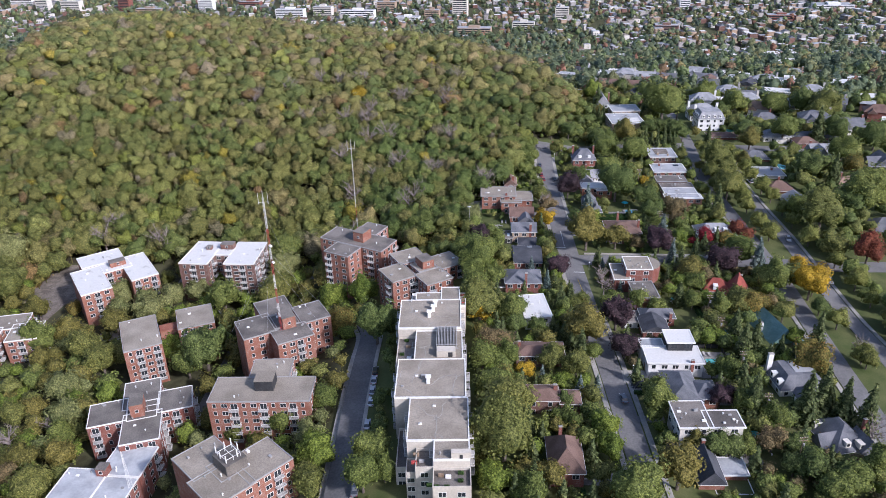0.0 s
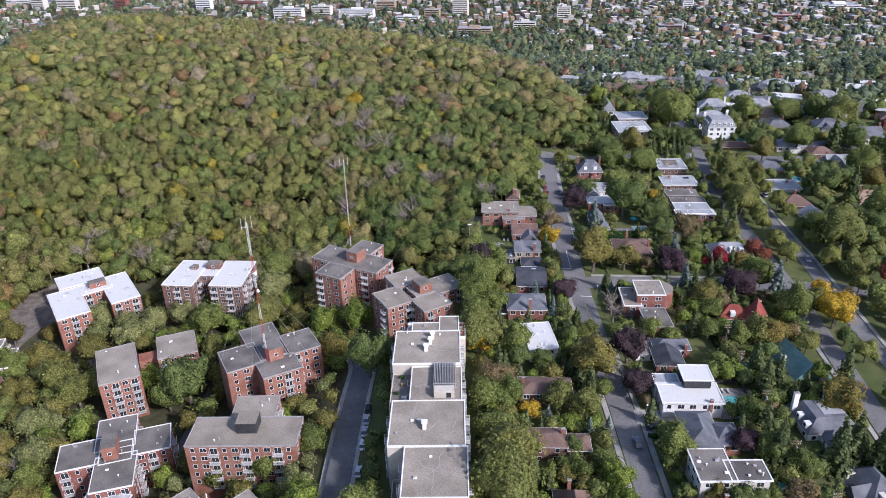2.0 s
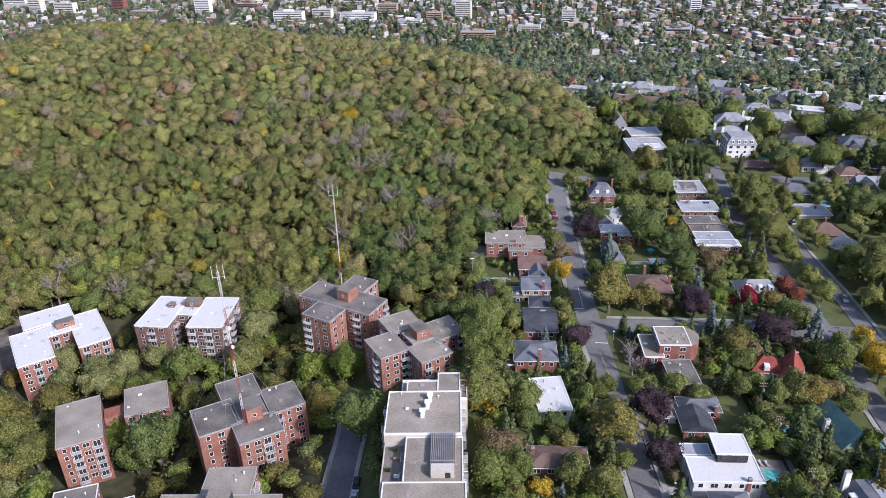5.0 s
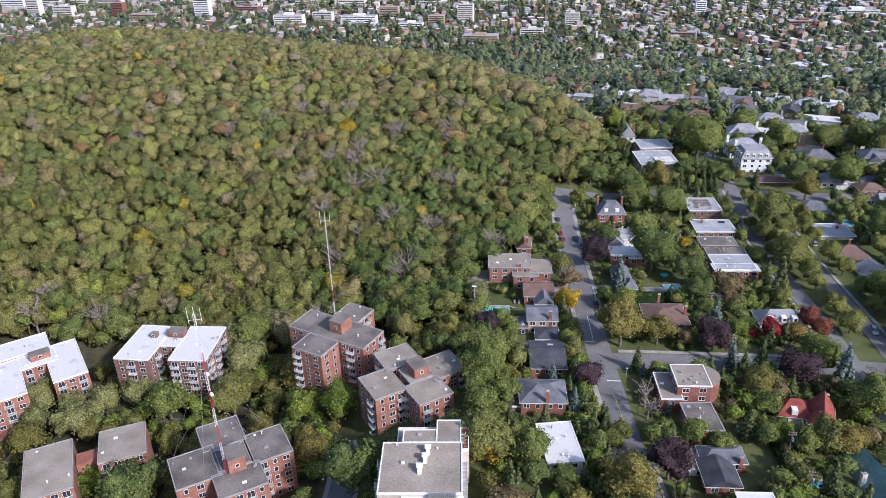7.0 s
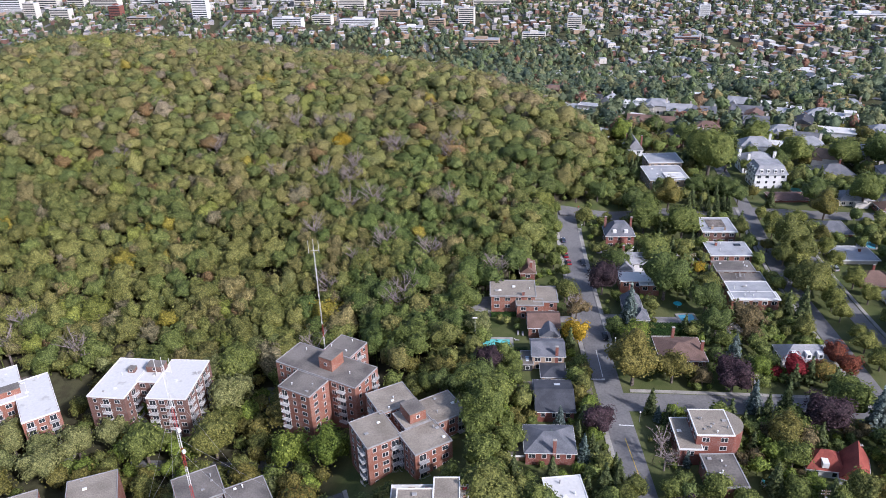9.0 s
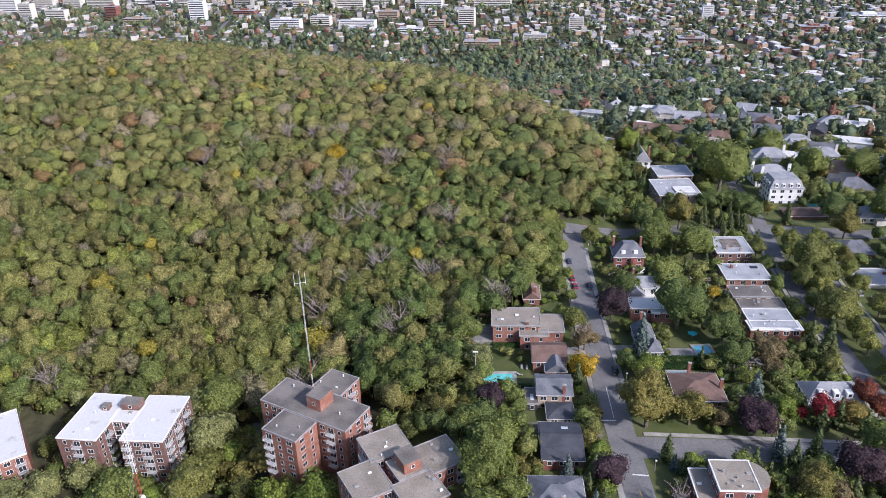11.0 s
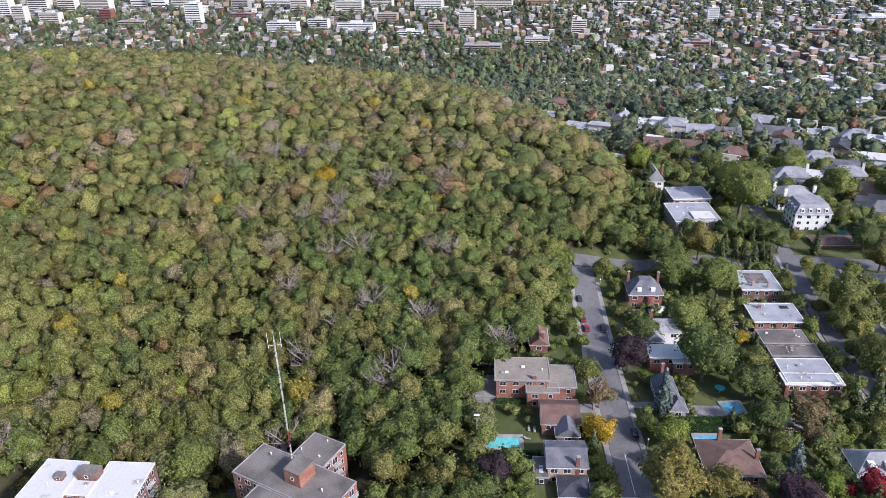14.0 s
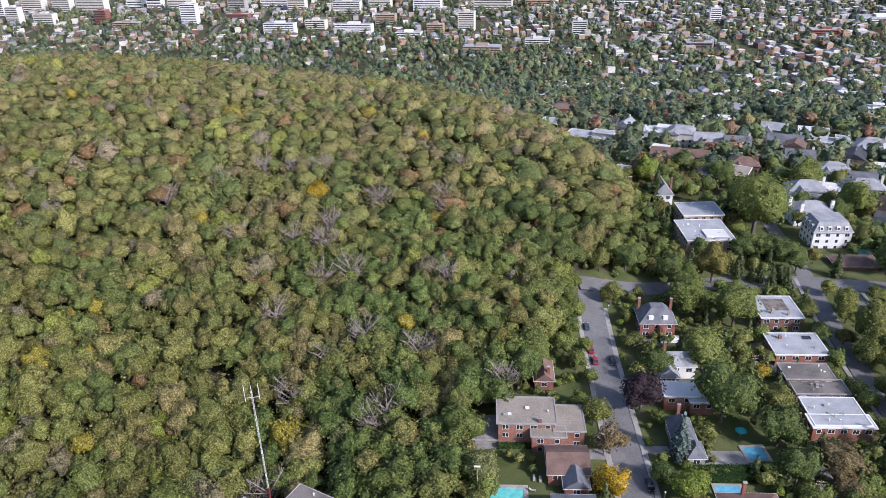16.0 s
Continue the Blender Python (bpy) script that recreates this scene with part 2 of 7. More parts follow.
def box(bm, x0, y0, z0, x1, y1, z1, bevel=0.0):
    made = bmesh.ops.create_cube(bm, size=1.0, matrix=Matrix.Translation(((x0 + x1) / 2, (y0 + y1) / 2, (z0 + z1) / 2)) @ Matrix.Diagonal((x1 - x0, y1 - y0, z1 - z0, 1)))
    if bevel:
        edges = {e for v in made["verts"] for e in v.link_edges}
        bmesh.ops.bevel(bm, geom=list(edges), offset=bevel, segments=1, affect="EDGES")
    return bm


def cuboid(x0, y0, z0, x1, y1, z1, bevel=0.0):
    return box(bmesh.new(), x0, y0, z0, x1, y1, z1, bevel)


def cone(bm, r1, r2, a, b, seg=8):
    """A tapered round bar from a to b."""
    a, b = Vector(a), Vector(b)
    d = b - a
    m = Matrix.Translation((a + b) / 2) @ d.to_track_quat("Z", "Y").to_matrix().to_4x4()
    bmesh.ops.create_cone(bm, cap_ends=True, segments=seg, radius1=r1, radius2=r2, depth=d.length, matrix=m)
    return bm


def rim(w, d, z0, z1, t):
    """A square ring of wall, w by d outside, t thick."""
    bm = bmesh.new()
    box(bm, -w / 2, -d / 2, z0, w / 2, -d / 2 + t, z1)
    box(bm, -w / 2, d / 2 - t, z0, w / 2, d / 2, z1)
    box(bm, -w / 2, -d / 2 + t, z0, -w / 2 + t, d / 2 - t, z1)
    box(bm, w / 2 - t, -d / 2 + t, z0, w / 2, d / 2 - t, z1)
    return bm


# ---- the lie of the land ----
def ease(t):
    t = np.clip(t, 0, 1)
    return t * t * (3 - 2 * t)


def ground(x, y):
    """Height of the ground: a level terrace, a wooded hill, a slope down to the plain."""
    base = np.interp(y, [-6000, 420, 480, 560, 640, 740, 870, 1100, 1300, 6000], [-29, -30, -33, -39, -49, -64, -93, -130, -140, -140])
    start = -12 + 20 * ease((y - 200) / 45)
    left = -22 * ease((start - x) / 90) * (1 - ease((y - 290) / 90))
    edge = np.interp(y, [300, 330, 460, 520, 570, 620, 700], [-5, 12, 60, 58, 40, 10, -30])
    w = (1 - ease((x - edge + 22) / 44)) * (1 - ease((y - 640) / 230)) * ease((x + 470) / 160)
    hill = -30 + 25.5 * ease((y - 330) / 230) + 8.5 * ease((-x - 90) / 140) * ease((y - 380) / 120)
    brow = np.interp(x, [-260, -180, -100, -60, -20, 20, 60, 120], [8, 1, -6, -10, -17, -27, -40, -60])
    brow = brow - 0.185 * (y - 600) - 0.08 * np.maximum(y - 590, 0) * ease((x + 200) / 150)
    return base + left + np.maximum(np.minimum(hill, brow) - base, 0) * w


def wooded(x, y):
    """1 where the wood stands, 0 elsewhere."""
    edge = np.interp(y, [180, 284, 285, 300, 330, 345, 400, 406, 416, 460, 520, 570, 620, 720], [-200, -185, -30, -8, 0, 14, 26, 27, 48, 60, 60, 42, 14, -20])
    south = np.interp(x, [-420, -235, -208, -190, -140, -85, -60, -30, 20], [190, 205, 262, 308, 306, 300, 304, 285, 285])
    west = np.interp(y, [200, 450, 520, 600, 700], [-420, -360, -330, -345, -380])
    return (x < edge) & (y > south) & (y < 720) & (x > west)


def sheet(name, xs, ys, mat):
    """A grid of ground over the given lines."""
    gx, gy = np.meshgrid(xs, ys)
    co = np.stack([gx, gy, ground(gx, gy)], -1).reshape(-1, 3)
    nx, ny = len(xs), len(ys)
    i = (np.arange(ny - 1)[:, None] * nx + np.arange(nx - 1)).ravel()
    me = bpy.data.meshes.new(name)
    me.from_pydata(co.tolist(), [], np.stack([i, i + 1, i + 1 + nx, i + nx], 1).tolist())
    me.materials.append(mat)
    me.shade_smooth()
    lit = me.attributes.new("litter", "FLOAT", "POINT")
    x, y = co[:, 0], co[:, 1]
    dark = wooded(x, y).astype(np.float32)
    dark = np.maximum(dark, 0.8 * ((x < -44) & (y < 320)))
    dark = np.maximum(dark, 0.65 * (y > 500))
    lit.data.foreach_set("value", dark.astype(np.float32))
    return new(name, me)


xs = np.r_[np.linspace(-4600, -440, 24), np.arange(-420, 260, 5), np.linspace(264, 700, 30), np.linspace(760, 4600, 20)]
ys = np.r_[np.linspace(-600, 60, 12), np.arange(70, 740, 5), np.linspace(744, 1400, 60), np.linspace(1450, 4700, 24)]
tagged(sheet("ground", xs, ys, M["ground"]), "sloping ground of lawn, leaf litter and soil", "ground", kind="structure")


def strip(name, pts, width, lift, mat, thick=0.3, label="", category="", kind="structure", parent=None, step=3.0):
    """A band of road or path laid along a line; width may be one number or one for each point."""
    p = np.array(pts, float)
    wd = np.array(width if isinstance(width, (list, tuple)) else [width] * len(p), float)
    s = np.r_[0, np.cumsum(np.hypot(*np.diff(p, axis=0).T))]
    n = max(2, int(s[-1] / step) + 1)
    u = np.linspace(0, s[-1], n)
    x, y, w = np.interp(u, s, p[:, 0]), np.interp(u, s, p[:, 1]), np.interp(u, s, wd)
    k = np.ones(5) / 5
    if n > 8:
        for _ in range(2):
            x[2:-2], y[2:-2] = np.convolve(x, k, "valid"), np.convolve(y, k, "valid")
    t = np.stack([np.gradient(x), np.gradient(y)], 1)
    t /= np.linalg.norm(t, axis=1)[:, None]
    nx, ny = t[:, 1], -t[:, 0]
    bm = bmesh.new()
    rows = []
    for i in range(n):
        z = float(ground(x[i], y[i])) + lift
        a = (x[i] - nx[i] * w[i] / 2, y[i] - ny[i] * w[i] / 2)
        b = (x[i] + nx[i] * w[i] / 2, y[i] + ny[i] * w[i] / 2)
        za, zb = max(z, float(ground(*a)) + lift), max(z, float(ground(*b)) + lift)
        rows.append([bm.verts.new(v) for v in ((*a, za), (*b, zb), (*b, zb - thick), (*a, za - thick))])
    for r, q in zip(rows, rows[1:]):
        for j in range(4):
            bm.faces.new((r[j], r[(j + 1) % 4], q[(j + 1) % 4], q[j]))
    bmesh.ops.recalc_face_normals(bm, faces=bm.faces)
    ob = part(name, bm, mat, parent)
    return tagged(ob, label, category, kind=kind) if label else ob


def beside(pts, off):
    """The line that runs off metres to the right of another."""
    p = np.array(pts, float)
    t = np.stack([np.gradient(p[:, 0]), np.gradient(p[:, 1])], 1)
    t /= np.linalg.norm(t, axis=1)[:, None]
    return [(float(a + off * c), float(b - off * d)) for (a, b), (d, c) in zip(p, t)]


STREET = [(47, 70), (46, 110), (44.2, 145), (43.5, 165), (42.2, 195), (40.2, 225), (38.2, 262), (37.2, 290), (36.4, 320), (36, 360), (36.2, 388), (36.6, 404)]
STREET_W = [6.6, 6.6, 6.6, 6.8, 7.0, 7.4, 8.0, 8.2, 8.4, 8.6, 8.4, 8.0]
AVENUE_W = [(112.6, 110), (113, 150), (113.6, 185), (114.8, 223), (116, 250), (116, 275), (115.5, 309), (114.6, 345), (116.6, 375), (118.8, 394), (121, 412)]
AVENUE_E = [(131.5, 120), (131, 170), (130.4, 207), (129, 222), (129.6, 250), (130.6, 288), (129.8, 320), (130, 353), (131.5, 385), (133, 402)]
LANE = [(-34.5, 70), (-35.3, 120), (-36, 150), (-37.2, 180), (-37.4, 212), (-38.5, 228), (-43, 240)]
strip("road", STREET, STREET_W, 0.10, M["asphalt"], label="grey asphalt residential street with patched surface", category="road")
strip("road", [(40, 268), (58, 267.8), (85, 267), (112, 266), (140, 262), (175, 262)], 8.4, 0.115, M["asphalt"], label="grey asphalt side street", category="road")
strip("road", AVENUE_W, 6.4, 0.125, M["asphalt"], label="grey asphalt carriageway beside a grass median", category="road")
strip("road", AVENUE_E, 5.6, 0.13, M["asphalt"], label="pale grey asphalt carriageway beside a grass median", category="road")
strip("road", [(33, 401.5), (60, 404), (90, 409.5), (121, 410), (150, 405), (210, 400)], 9.0, 0.14, M["asphalt"], label="grey asphalt cross street", category="road")
strip("road", [(121, 412), (123, 432), (124.5, 455), (127, 480), (131, 520)], 6.0, 0.15, M["asphalt"], label="grey asphalt street going downhill", category="road")
strip("road", LANE, 7.0, 0.10, M["asphalt_dark"], label="dark asphalt street with yellow centre line", category="road")
strip("pavement", beside(STREET[:7], -4.6), 1.5, 0.24, M["concrete"], label="pale concrete pavement with kerb", category="pavement")
strip("pavement", beside(STREET[7:11], -5.0), 1.5, 0.24, M["concrete"], label="pale concrete pavement with kerb", category="pavement")
strip("pavement", beside(STREET[:6], 4.6), 1.5, 0.24, M["concrete"], label="pale concrete pavement with kerb", category="pavement")
strip("pavement", beside(STREET[7:11], 5.0), 1.5, 0.24, M["concrete"], label="pale concrete pavement with kerb", category="pavement")
strip("pavement", [(44, 273.4), (60, 273), (85, 272), (108, 271)], 1.3, 0.24, M["concrete"], label="pale concrete pavement beside side street", category="pavement")
strip("pavement", beside(LANE, -4.4), 1.6, 0.24, M["concrete"], label="pale concrete pavement beside street", category="pavement")
strip("pavement", beside(LANE, 4.2), 1.2, 0.24, M["concrete"], label="pale concrete pavement beside street", category="pavement")
strip("pavement", beside(AVENUE_W, -4.4), 1.3, 0.24, M["concrete"], label="pale concrete pavement beside avenue", category="pavement")
strip("road", [(228, 380), (229, 427), (231, 480), (236, 530)], 6.4, 0.16, M["asphalt"], label="grey asphalt street between villas", category="road")
strip("pavement", beside(AVENUE_E, 3.8), 1.3, 0.24, M["concrete"], label="pale concrete pavement beside avenue", category="pavement")
strip("road_marking", [(-36.4, 110), (-36, 150), (-37.2, 180), (-37.4, 212)], 0.25, 0.125, M["yellow_paint"], 0.05, "yellow painted centre line", "road marking")
strip("road_marking", [(40.2, 238), (39, 252)], 0.22, 0.13, M["yellow_paint"], 0.05, "yellow painted centre line before the junction", "road marking")
strip("road_marking", [(38.2, 257.5), (42.3, 257.2)], 0.4, 0.13, M["road_paint"], 0.05, "white painted stop line", "road marking", step=1)
strip("road_marking", [(33, 279), (37.2, 279)], 0.4, 0.13, M["road_paint"], 0.05, "white painted stop line", "road marking", step=1)
strip("road_marking", [(36.8, 280), (36.6, 295)], 0.2, 0.13, M["road_paint"], 0.05, "white painted centre line", "road marking")
strip("road_marking", [(32.2, 404), (36, 404)], 0.4, 0.13, M["road_paint"], 0.05, "white painted stop line", "road marking", step=1)
strip("road_marking", [(36, 404), (35.9, 390)], 0.2, 0.13, M["road_paint"], 0.05, "white painted centre line", "road marking")
strip("path", [(-175.1, 236.2), (-171.0, 225.5), (-164.7, 216.6), (-156.1, 209.0), (-150.0, 206.1), (-145.4, 208.5), (-144.5, 215.9), (-143.7, 222.3)], 1.6, 0.14, M["concrete"], label="pale curved garden path between trees", category="path")
strip("bare_earth", [(-187, 246), (-186, 262), (-184, 280), (-178, 294), (-160, 301)], 13.0, 0.15, M["soil"], label="churned dark bare earth beside an apartment block", category="ground")

# ---- windows, walls and roofs ----
FRAMES = {}


def window_meshes(w, h, trim):
    """Shared frame and pane of a window of that size; it faces -y, its sill at z 0."""
    key = (w, h, trim)
    if key not in FRAMES:
        t = 0.09
        bm = bmesh.new()
        box(bm, -w / 2 - t, -0.07, -t, w / 2 + t, 0.02, 0)
        box(bm, -w / 2 - t, -0.05, h, w / 2 + t, 0.02, h + t)
        box(bm, -w / 2 - t, -0.05, 0, -w / 2, 0.02, h)
        box(bm, w / 2, -0.05, 0, w / 2 + t, 0.02, h)
        if w > 1.5:
            box(bm, -0.04, -0.045, 0, 0.04, 0.02, h)
        frame_me = mesh_of("window", bm, M[trim])
        pane = mesh_of("pane", cuboid(-w / 2, -0.025, 0, w / 2, 0.0, h), M["glass"])
        FRAMES[key] = (frame_me, pane)
    return FRAMES[key]


def add_window(parent, at, x, y, z, turn, w, h, trim="trim_white"):
    fr, pa = window_meshes(w, h, trim)
    ob = part("window", fr, None, parent, "", at @ pose(x, y, z, 0, 0, turn))
    part("pane", pa, None, ob, "dark glass pane")
    return ob


BALCONY = {}


def add_balcony(parent, at, x, y, z, turn, w=2.8, out=1.3):
    key = (w, out)
    if key not in BALCONY:
        slab = mesh_of("balcony", cuboid(-w / 2, -out, -0.18, w / 2, 0.02, 0.0, 0.02), M["trim_grey"])
        bm = bmesh.new()
        for a, b in (((-w / 2 + 0.03, -out + 0.03), (w / 2 - 0.03, -out + 0.03)), ((-w / 2 + 0.03, -out + 0.03), (-w / 2 + 0.03, 0)), ((w / 2 - 0.03, -out + 0.03), (w / 2 - 0.03, 0))):
            for zz in (0.12, 1.02):
                cone(bm, 0.03, 0.03, (*a, zz), (*b, zz), 4)
            n = max(2, int(math.dist(a, b) / 0.28))
            for i in range(n + 1):
                f = i / n
                px, py = a[0] + (b[0] - a[0]) * f, a[1] + (b[1] - a[1]) * f
                cone(bm, 0.018, 0.018, (px, py, 0), (px, py, 1.02), 3)
        BALCONY[key] = (slab, mesh_of("railing", bm, M["trim_white"]))
    s, r = BALCONY[key]
    ob = part("balcony", s, None, parent, "grey concrete balcony", at @ pose(x, y, z, 0, 0, turn))
    part("railing", r, None, ob, "white metal railing")


def inside(px, py, wings, skip):
    for k, (cx, cy, w, d, rz) in enumerate(wings):
        if k == skip:
            continue
        a = radians(-rz)
        dx, dy = px - cx, py - cy
        lx, ly = dx * math.cos(a) - dy * math.sin(a), dx * math.sin(a) + dy * math.cos(a)
        if abs(lx) < w / 2 + 0.1 and abs(ly) < d / 2 + 0.1:
            return True
    return False


def roof_vents(parent, w, d, z, n, rng, mat="trim_white"):
    for _ in range(n):
        x, y = rng.uniform(-w / 2 + 1, w / 2 - 1), rng.uniform(-d / 2 + 1, d / 2 - 1)
        h = rng.uniform(0.4, 0.9)
        bm = bmesh.new()
        if rng.random() < 0.5:
            cone(bm, 0.16, 0.16, (x, y, z), (x, y, z + h), 8)
            cone(bm, 0.28, 0.2, (x, y, z + h), (x, y, z + h + 0.12), 8)
        else:
            s = rng.uniform(0.3, 0.6)
            box(bm, x - s, y - s * 0.7, z, x + s, y + s * 0.7, z + h * 0.6, 0.04)
        part("roof_vent", bm, M[mat if rng.random() < 0.6 else "trim_grey"], parent, "small metal roof vent")


def apartment(label, wings, top, floors, wall, roof, edge="trim_grey", seed=0, balcony_every=3, storey=2.85, trim="trim_white", low=None):
    """A flat-roofed block of several wings. wings: cx, cy, w, d, turn in degrees."""
    rng = random.Random(seed)
    cx, cy = sum(w[0] for w in wings) / len(wings), sum(w[1] for w in wings) / len(wings)
    lowest = min(float(ground(w[0] + sx * w[2] / 2, w[1] + sy * w[3] / 2)) for w in wings for sx in (-1, 1) for sy in (-1, 1))
    base = low if low is not None else min(lowest - 0.4, top - floors * storey - 0.6)
    home = thing("apartment_building", cx, cy, base, 0, label, "apartment building", "brick apartment buildings")
    for k, (x, y, w, d, rz) in enumerate(wings):
        h = top - base + k * 0.012
        at = pose(x - cx, y - cy, 0, 0, 0, rz)
        body = part("wing", cuboid(-w / 2, -d / 2, 0, w / 2, d / 2, h - 0.05), wall, home, "", at)
        part("roof", cuboid(-w / 2 + 0.25, -d / 2 + 0.25, h - 0.3, w / 2 - 0.25, d / 2 - 0.25, h), M[roof], body, "flat gravel roof with stains")
        part("parapet", rim(w + 0.1, d + 0.1, h - 0.3, h + 0.16, 0.22), M[edge], body, "metal-capped roof edge")
        roof_vents(body, w, d, h, 3, rng)
        for turn, length, off in ((0, w, d / 2), (90, d, w / 2), (-90, d, w / 2), (180, w, d / 2)):
            a = radians(rz + turn)
            nx, ny = math.sin(a), -math.cos(a)
            if ny > 0.35 or nx * x > 40:
                continue
            n = max(1, int((length - 1.2) / 2.9))
            la = radians(turn)
            for i in range(n):
                s = (i + 0.5) / n * (length - 1.2) - (length - 1.2) / 2
                lx, ly = s * math.cos(la) + math.sin(la) * off, s * math.sin(la) - math.cos(la) * off
                wx = x + (lx + 0.5 * math.sin(la)) * math.cos(radians(rz)) - (ly - 0.5 * math.cos(la)) * math.sin(radians(rz))
                wy = y + (lx + 0.5 * math.sin(la)) * math.sin(radians(rz)) + (ly - 0.5 * math.cos(la)) * math.cos(radians(rz))
                if inside(wx, wy, wings, k):
                    continue
                wide = (i + k) % 3 != 0
                for f in range(floors):
                    z = h - (f + 1) * storey + 0.75
                    if z < 0.4:
                        continue
                    if balcony_every and (i + k) % balcony_every == balcony_every - 1 and n > 2:
                        add_balcony(home, at, lx, ly, z - 0.75, turn)
                        add_window(home, at, lx, ly, z - 0.6, turn, 1.9, 1.95, trim)
                    else:
                        add_window(home, at, lx, ly, z, turn, 1.7 if wide else 0.95, 1.35, trim)
    return home, cx, cy, base


def roof_house(home, x, y, z0, w, d, h, rz, wall, roof="tar_roof", cap=0.25):
    """A stair or lift head standing on a roof, in the block's own frame."""
    hd = part("roof_house", cuboid(-w / 2, -d / 2, 0, w / 2, d / 2, h), wall, home, "small brick stair head on the roof", pose(x, y, z0, 0, 0, rz))
    part("roof_cap", cuboid(-w / 2 - 0.1, -d / 2 - 0.1, h, w / 2 + 0.1, d / 2 + 0.1, h + cap, 0.03), M[roof], hd)
    add_window(home, pose(x, y, z0, 0, 0, rz), 0, -d / 2, h * 0.4, 0, 0.9, 0.9)
    return hd


def roof_form(kind, w, d, h, over, ridge="x", hipped=0.0, flat_top=0.0):
    """A pitched roof over w by d: gable, hip or mansard, with eaves' thickness."""
    bm = bmesh.new()
    W, D = w / 2 + over, d / 2 + over
    if ridge == "y":
        W, D = D, W
    if kind == "gable":
        top = [(-W, 0, h), (W, 0, h)]
    elif kind == "hip":
        r = max(0.15, W - D * (0.95 if not hipped else hipped))
        top = [(-r, 0, h), (r, 0, h)]
    else:
        k = flat_top or 0.55
        top = [(-W * k, -D * k, h), (W * k, -D * k, h), (W * k, D * k, h), (-W * k, D * k, h)]
    low = [(-W, -D, 0), (W, -D, 0), (W, D, 0), (-W, D, 0)]
    t = [bm.verts.new(v) for v in top]
    e = [bm.verts.new(v) for v in low]
    u = [bm.verts.new((v[0], v[1], -0.2)) for v in low]
    if len(t) == 2:
        bm.faces.new((e[0], e[1], t[1], t[0]))
        bm.faces.new((e[2], e[3], t[0], t[1]))
        bm.faces.new((e[1], e[2], t[1]))
        bm.faces.new((e[3], e[0], t[0]))
    else:
        for i in range(4):
            bm.faces.new((e[i], e[(i + 1) % 4], t[(i + 1) % 4], t[i]))
        bm.faces.new(t)
    for i in range(4):
        bm.faces.new((u[i], u[(i + 1) % 4], e[(i + 1) % 4], e[i]))
    bm.faces.new(u[::-1])
    if ridge == "y":
        bmesh.ops.rotate(bm, verts=bm.verts, matrix=Matrix.Rotation(radians(90), 3, "Z"))
    bmesh.ops.recalc_face_normals(bm, faces=bm.faces)
    return bm


def block(home, x, y, w, d, z0, eave, roof, rise, wall, roofmat, ridge="x", over=0.45, edge="trim_white", storeys=2, win=True, seed=0, trim="trim_white", vents=0, flat_top=0.0, rz=0.0):
    """One volume of a house, in the house's own frame, with its roof, windows and gable ends."""
    rng = random.Random(seed)
    m = pose(x, y, z0, 0, 0, rz)
    bm = cuboid(-w / 2, -d / 2, 0, w / 2, d / 2, eave)
    if roof == "gable":
        W, D = (w / 2, d / 2)
        for s in (-1, 1):
            if ridge == "x":
                tri = [(s * W, -D, eave), (s * W, D, eave), (s * W, 0, eave + rise * 0.96)]
                inn = [(s * (W - 0.25), a[1], a[2]) for a in tri]
            else:
                tri = [(-W, s * D, eave), (W, s * D, eave), (0, s * D, eave + rise * 0.96)]
                inn = [(a[0], s * (D - 0.25), a[2]) for a in tri]
            a, b = [bm.verts.new(v) for v in tri], [bm.verts.new(v) for v in inn]
            bm.faces.new(a), bm.faces.new(b)
            for i in range(3):
                bm.faces.new((a[i], a[(i + 1) % 3], b[(i + 1) % 3], b[i]))
        bmesh.ops.recalc_face_normals(bm, faces=bm.faces)
    body = part("wall", bm, M[wall], home, "", m)
    if roof == "flat":
        part("roof", cuboid(-w / 2 - over + 0.12, -d / 2 - over + 0.12, eave - 0.02, w / 2 + over - 0.12, d / 2 + over - 0.12, eave + 0.22), M[roofmat], body, "flat roof")
        part("roof_edge", rim(w + 2 * over, d + 2 * over, eave - 0.06, eave + 0.36, 0.3), M[edge], body, "pale roof edge" if edge == "trim_white" else "")
        roof_vents(body, w, d, eave + 0.22, vents, rng)
    else:
        rf = part("roof", roof_form(roof, w, d, rise, over, ridge, flat_top=flat_top), M[roofmat], home, "pitched shingle roof", m @ Matrix.Translation((0, 0, eave + 0.02)))
        if win:
            part("gutter", rim(w + 2 * over + 0.16, d + 2 * over + 0.16, -0.16, -0.02, 0.12), M[edge], rf)
    if win:
        for turn, length, off in ((0, w, d / 2), (90, d, w / 2), (-90, d, w / 2)):
            n = max(1, int(length / 3.2))
            la = radians(turn)
            for i in range(n):
                s = (i + 0.5) / n * length - length / 2
                for f in range(storeys):
                    z = eave - 2.0 - f * 2.8
                    if z < 0.5:
                        continue
                    add_window(home, m, s * math.cos(la) + math.sin(la) * off, s * math.sin(la) - math.cos(la) * off, z, turn, rng.choice((1.1, 1.7, 1.7)), 1.3, trim)
    return body


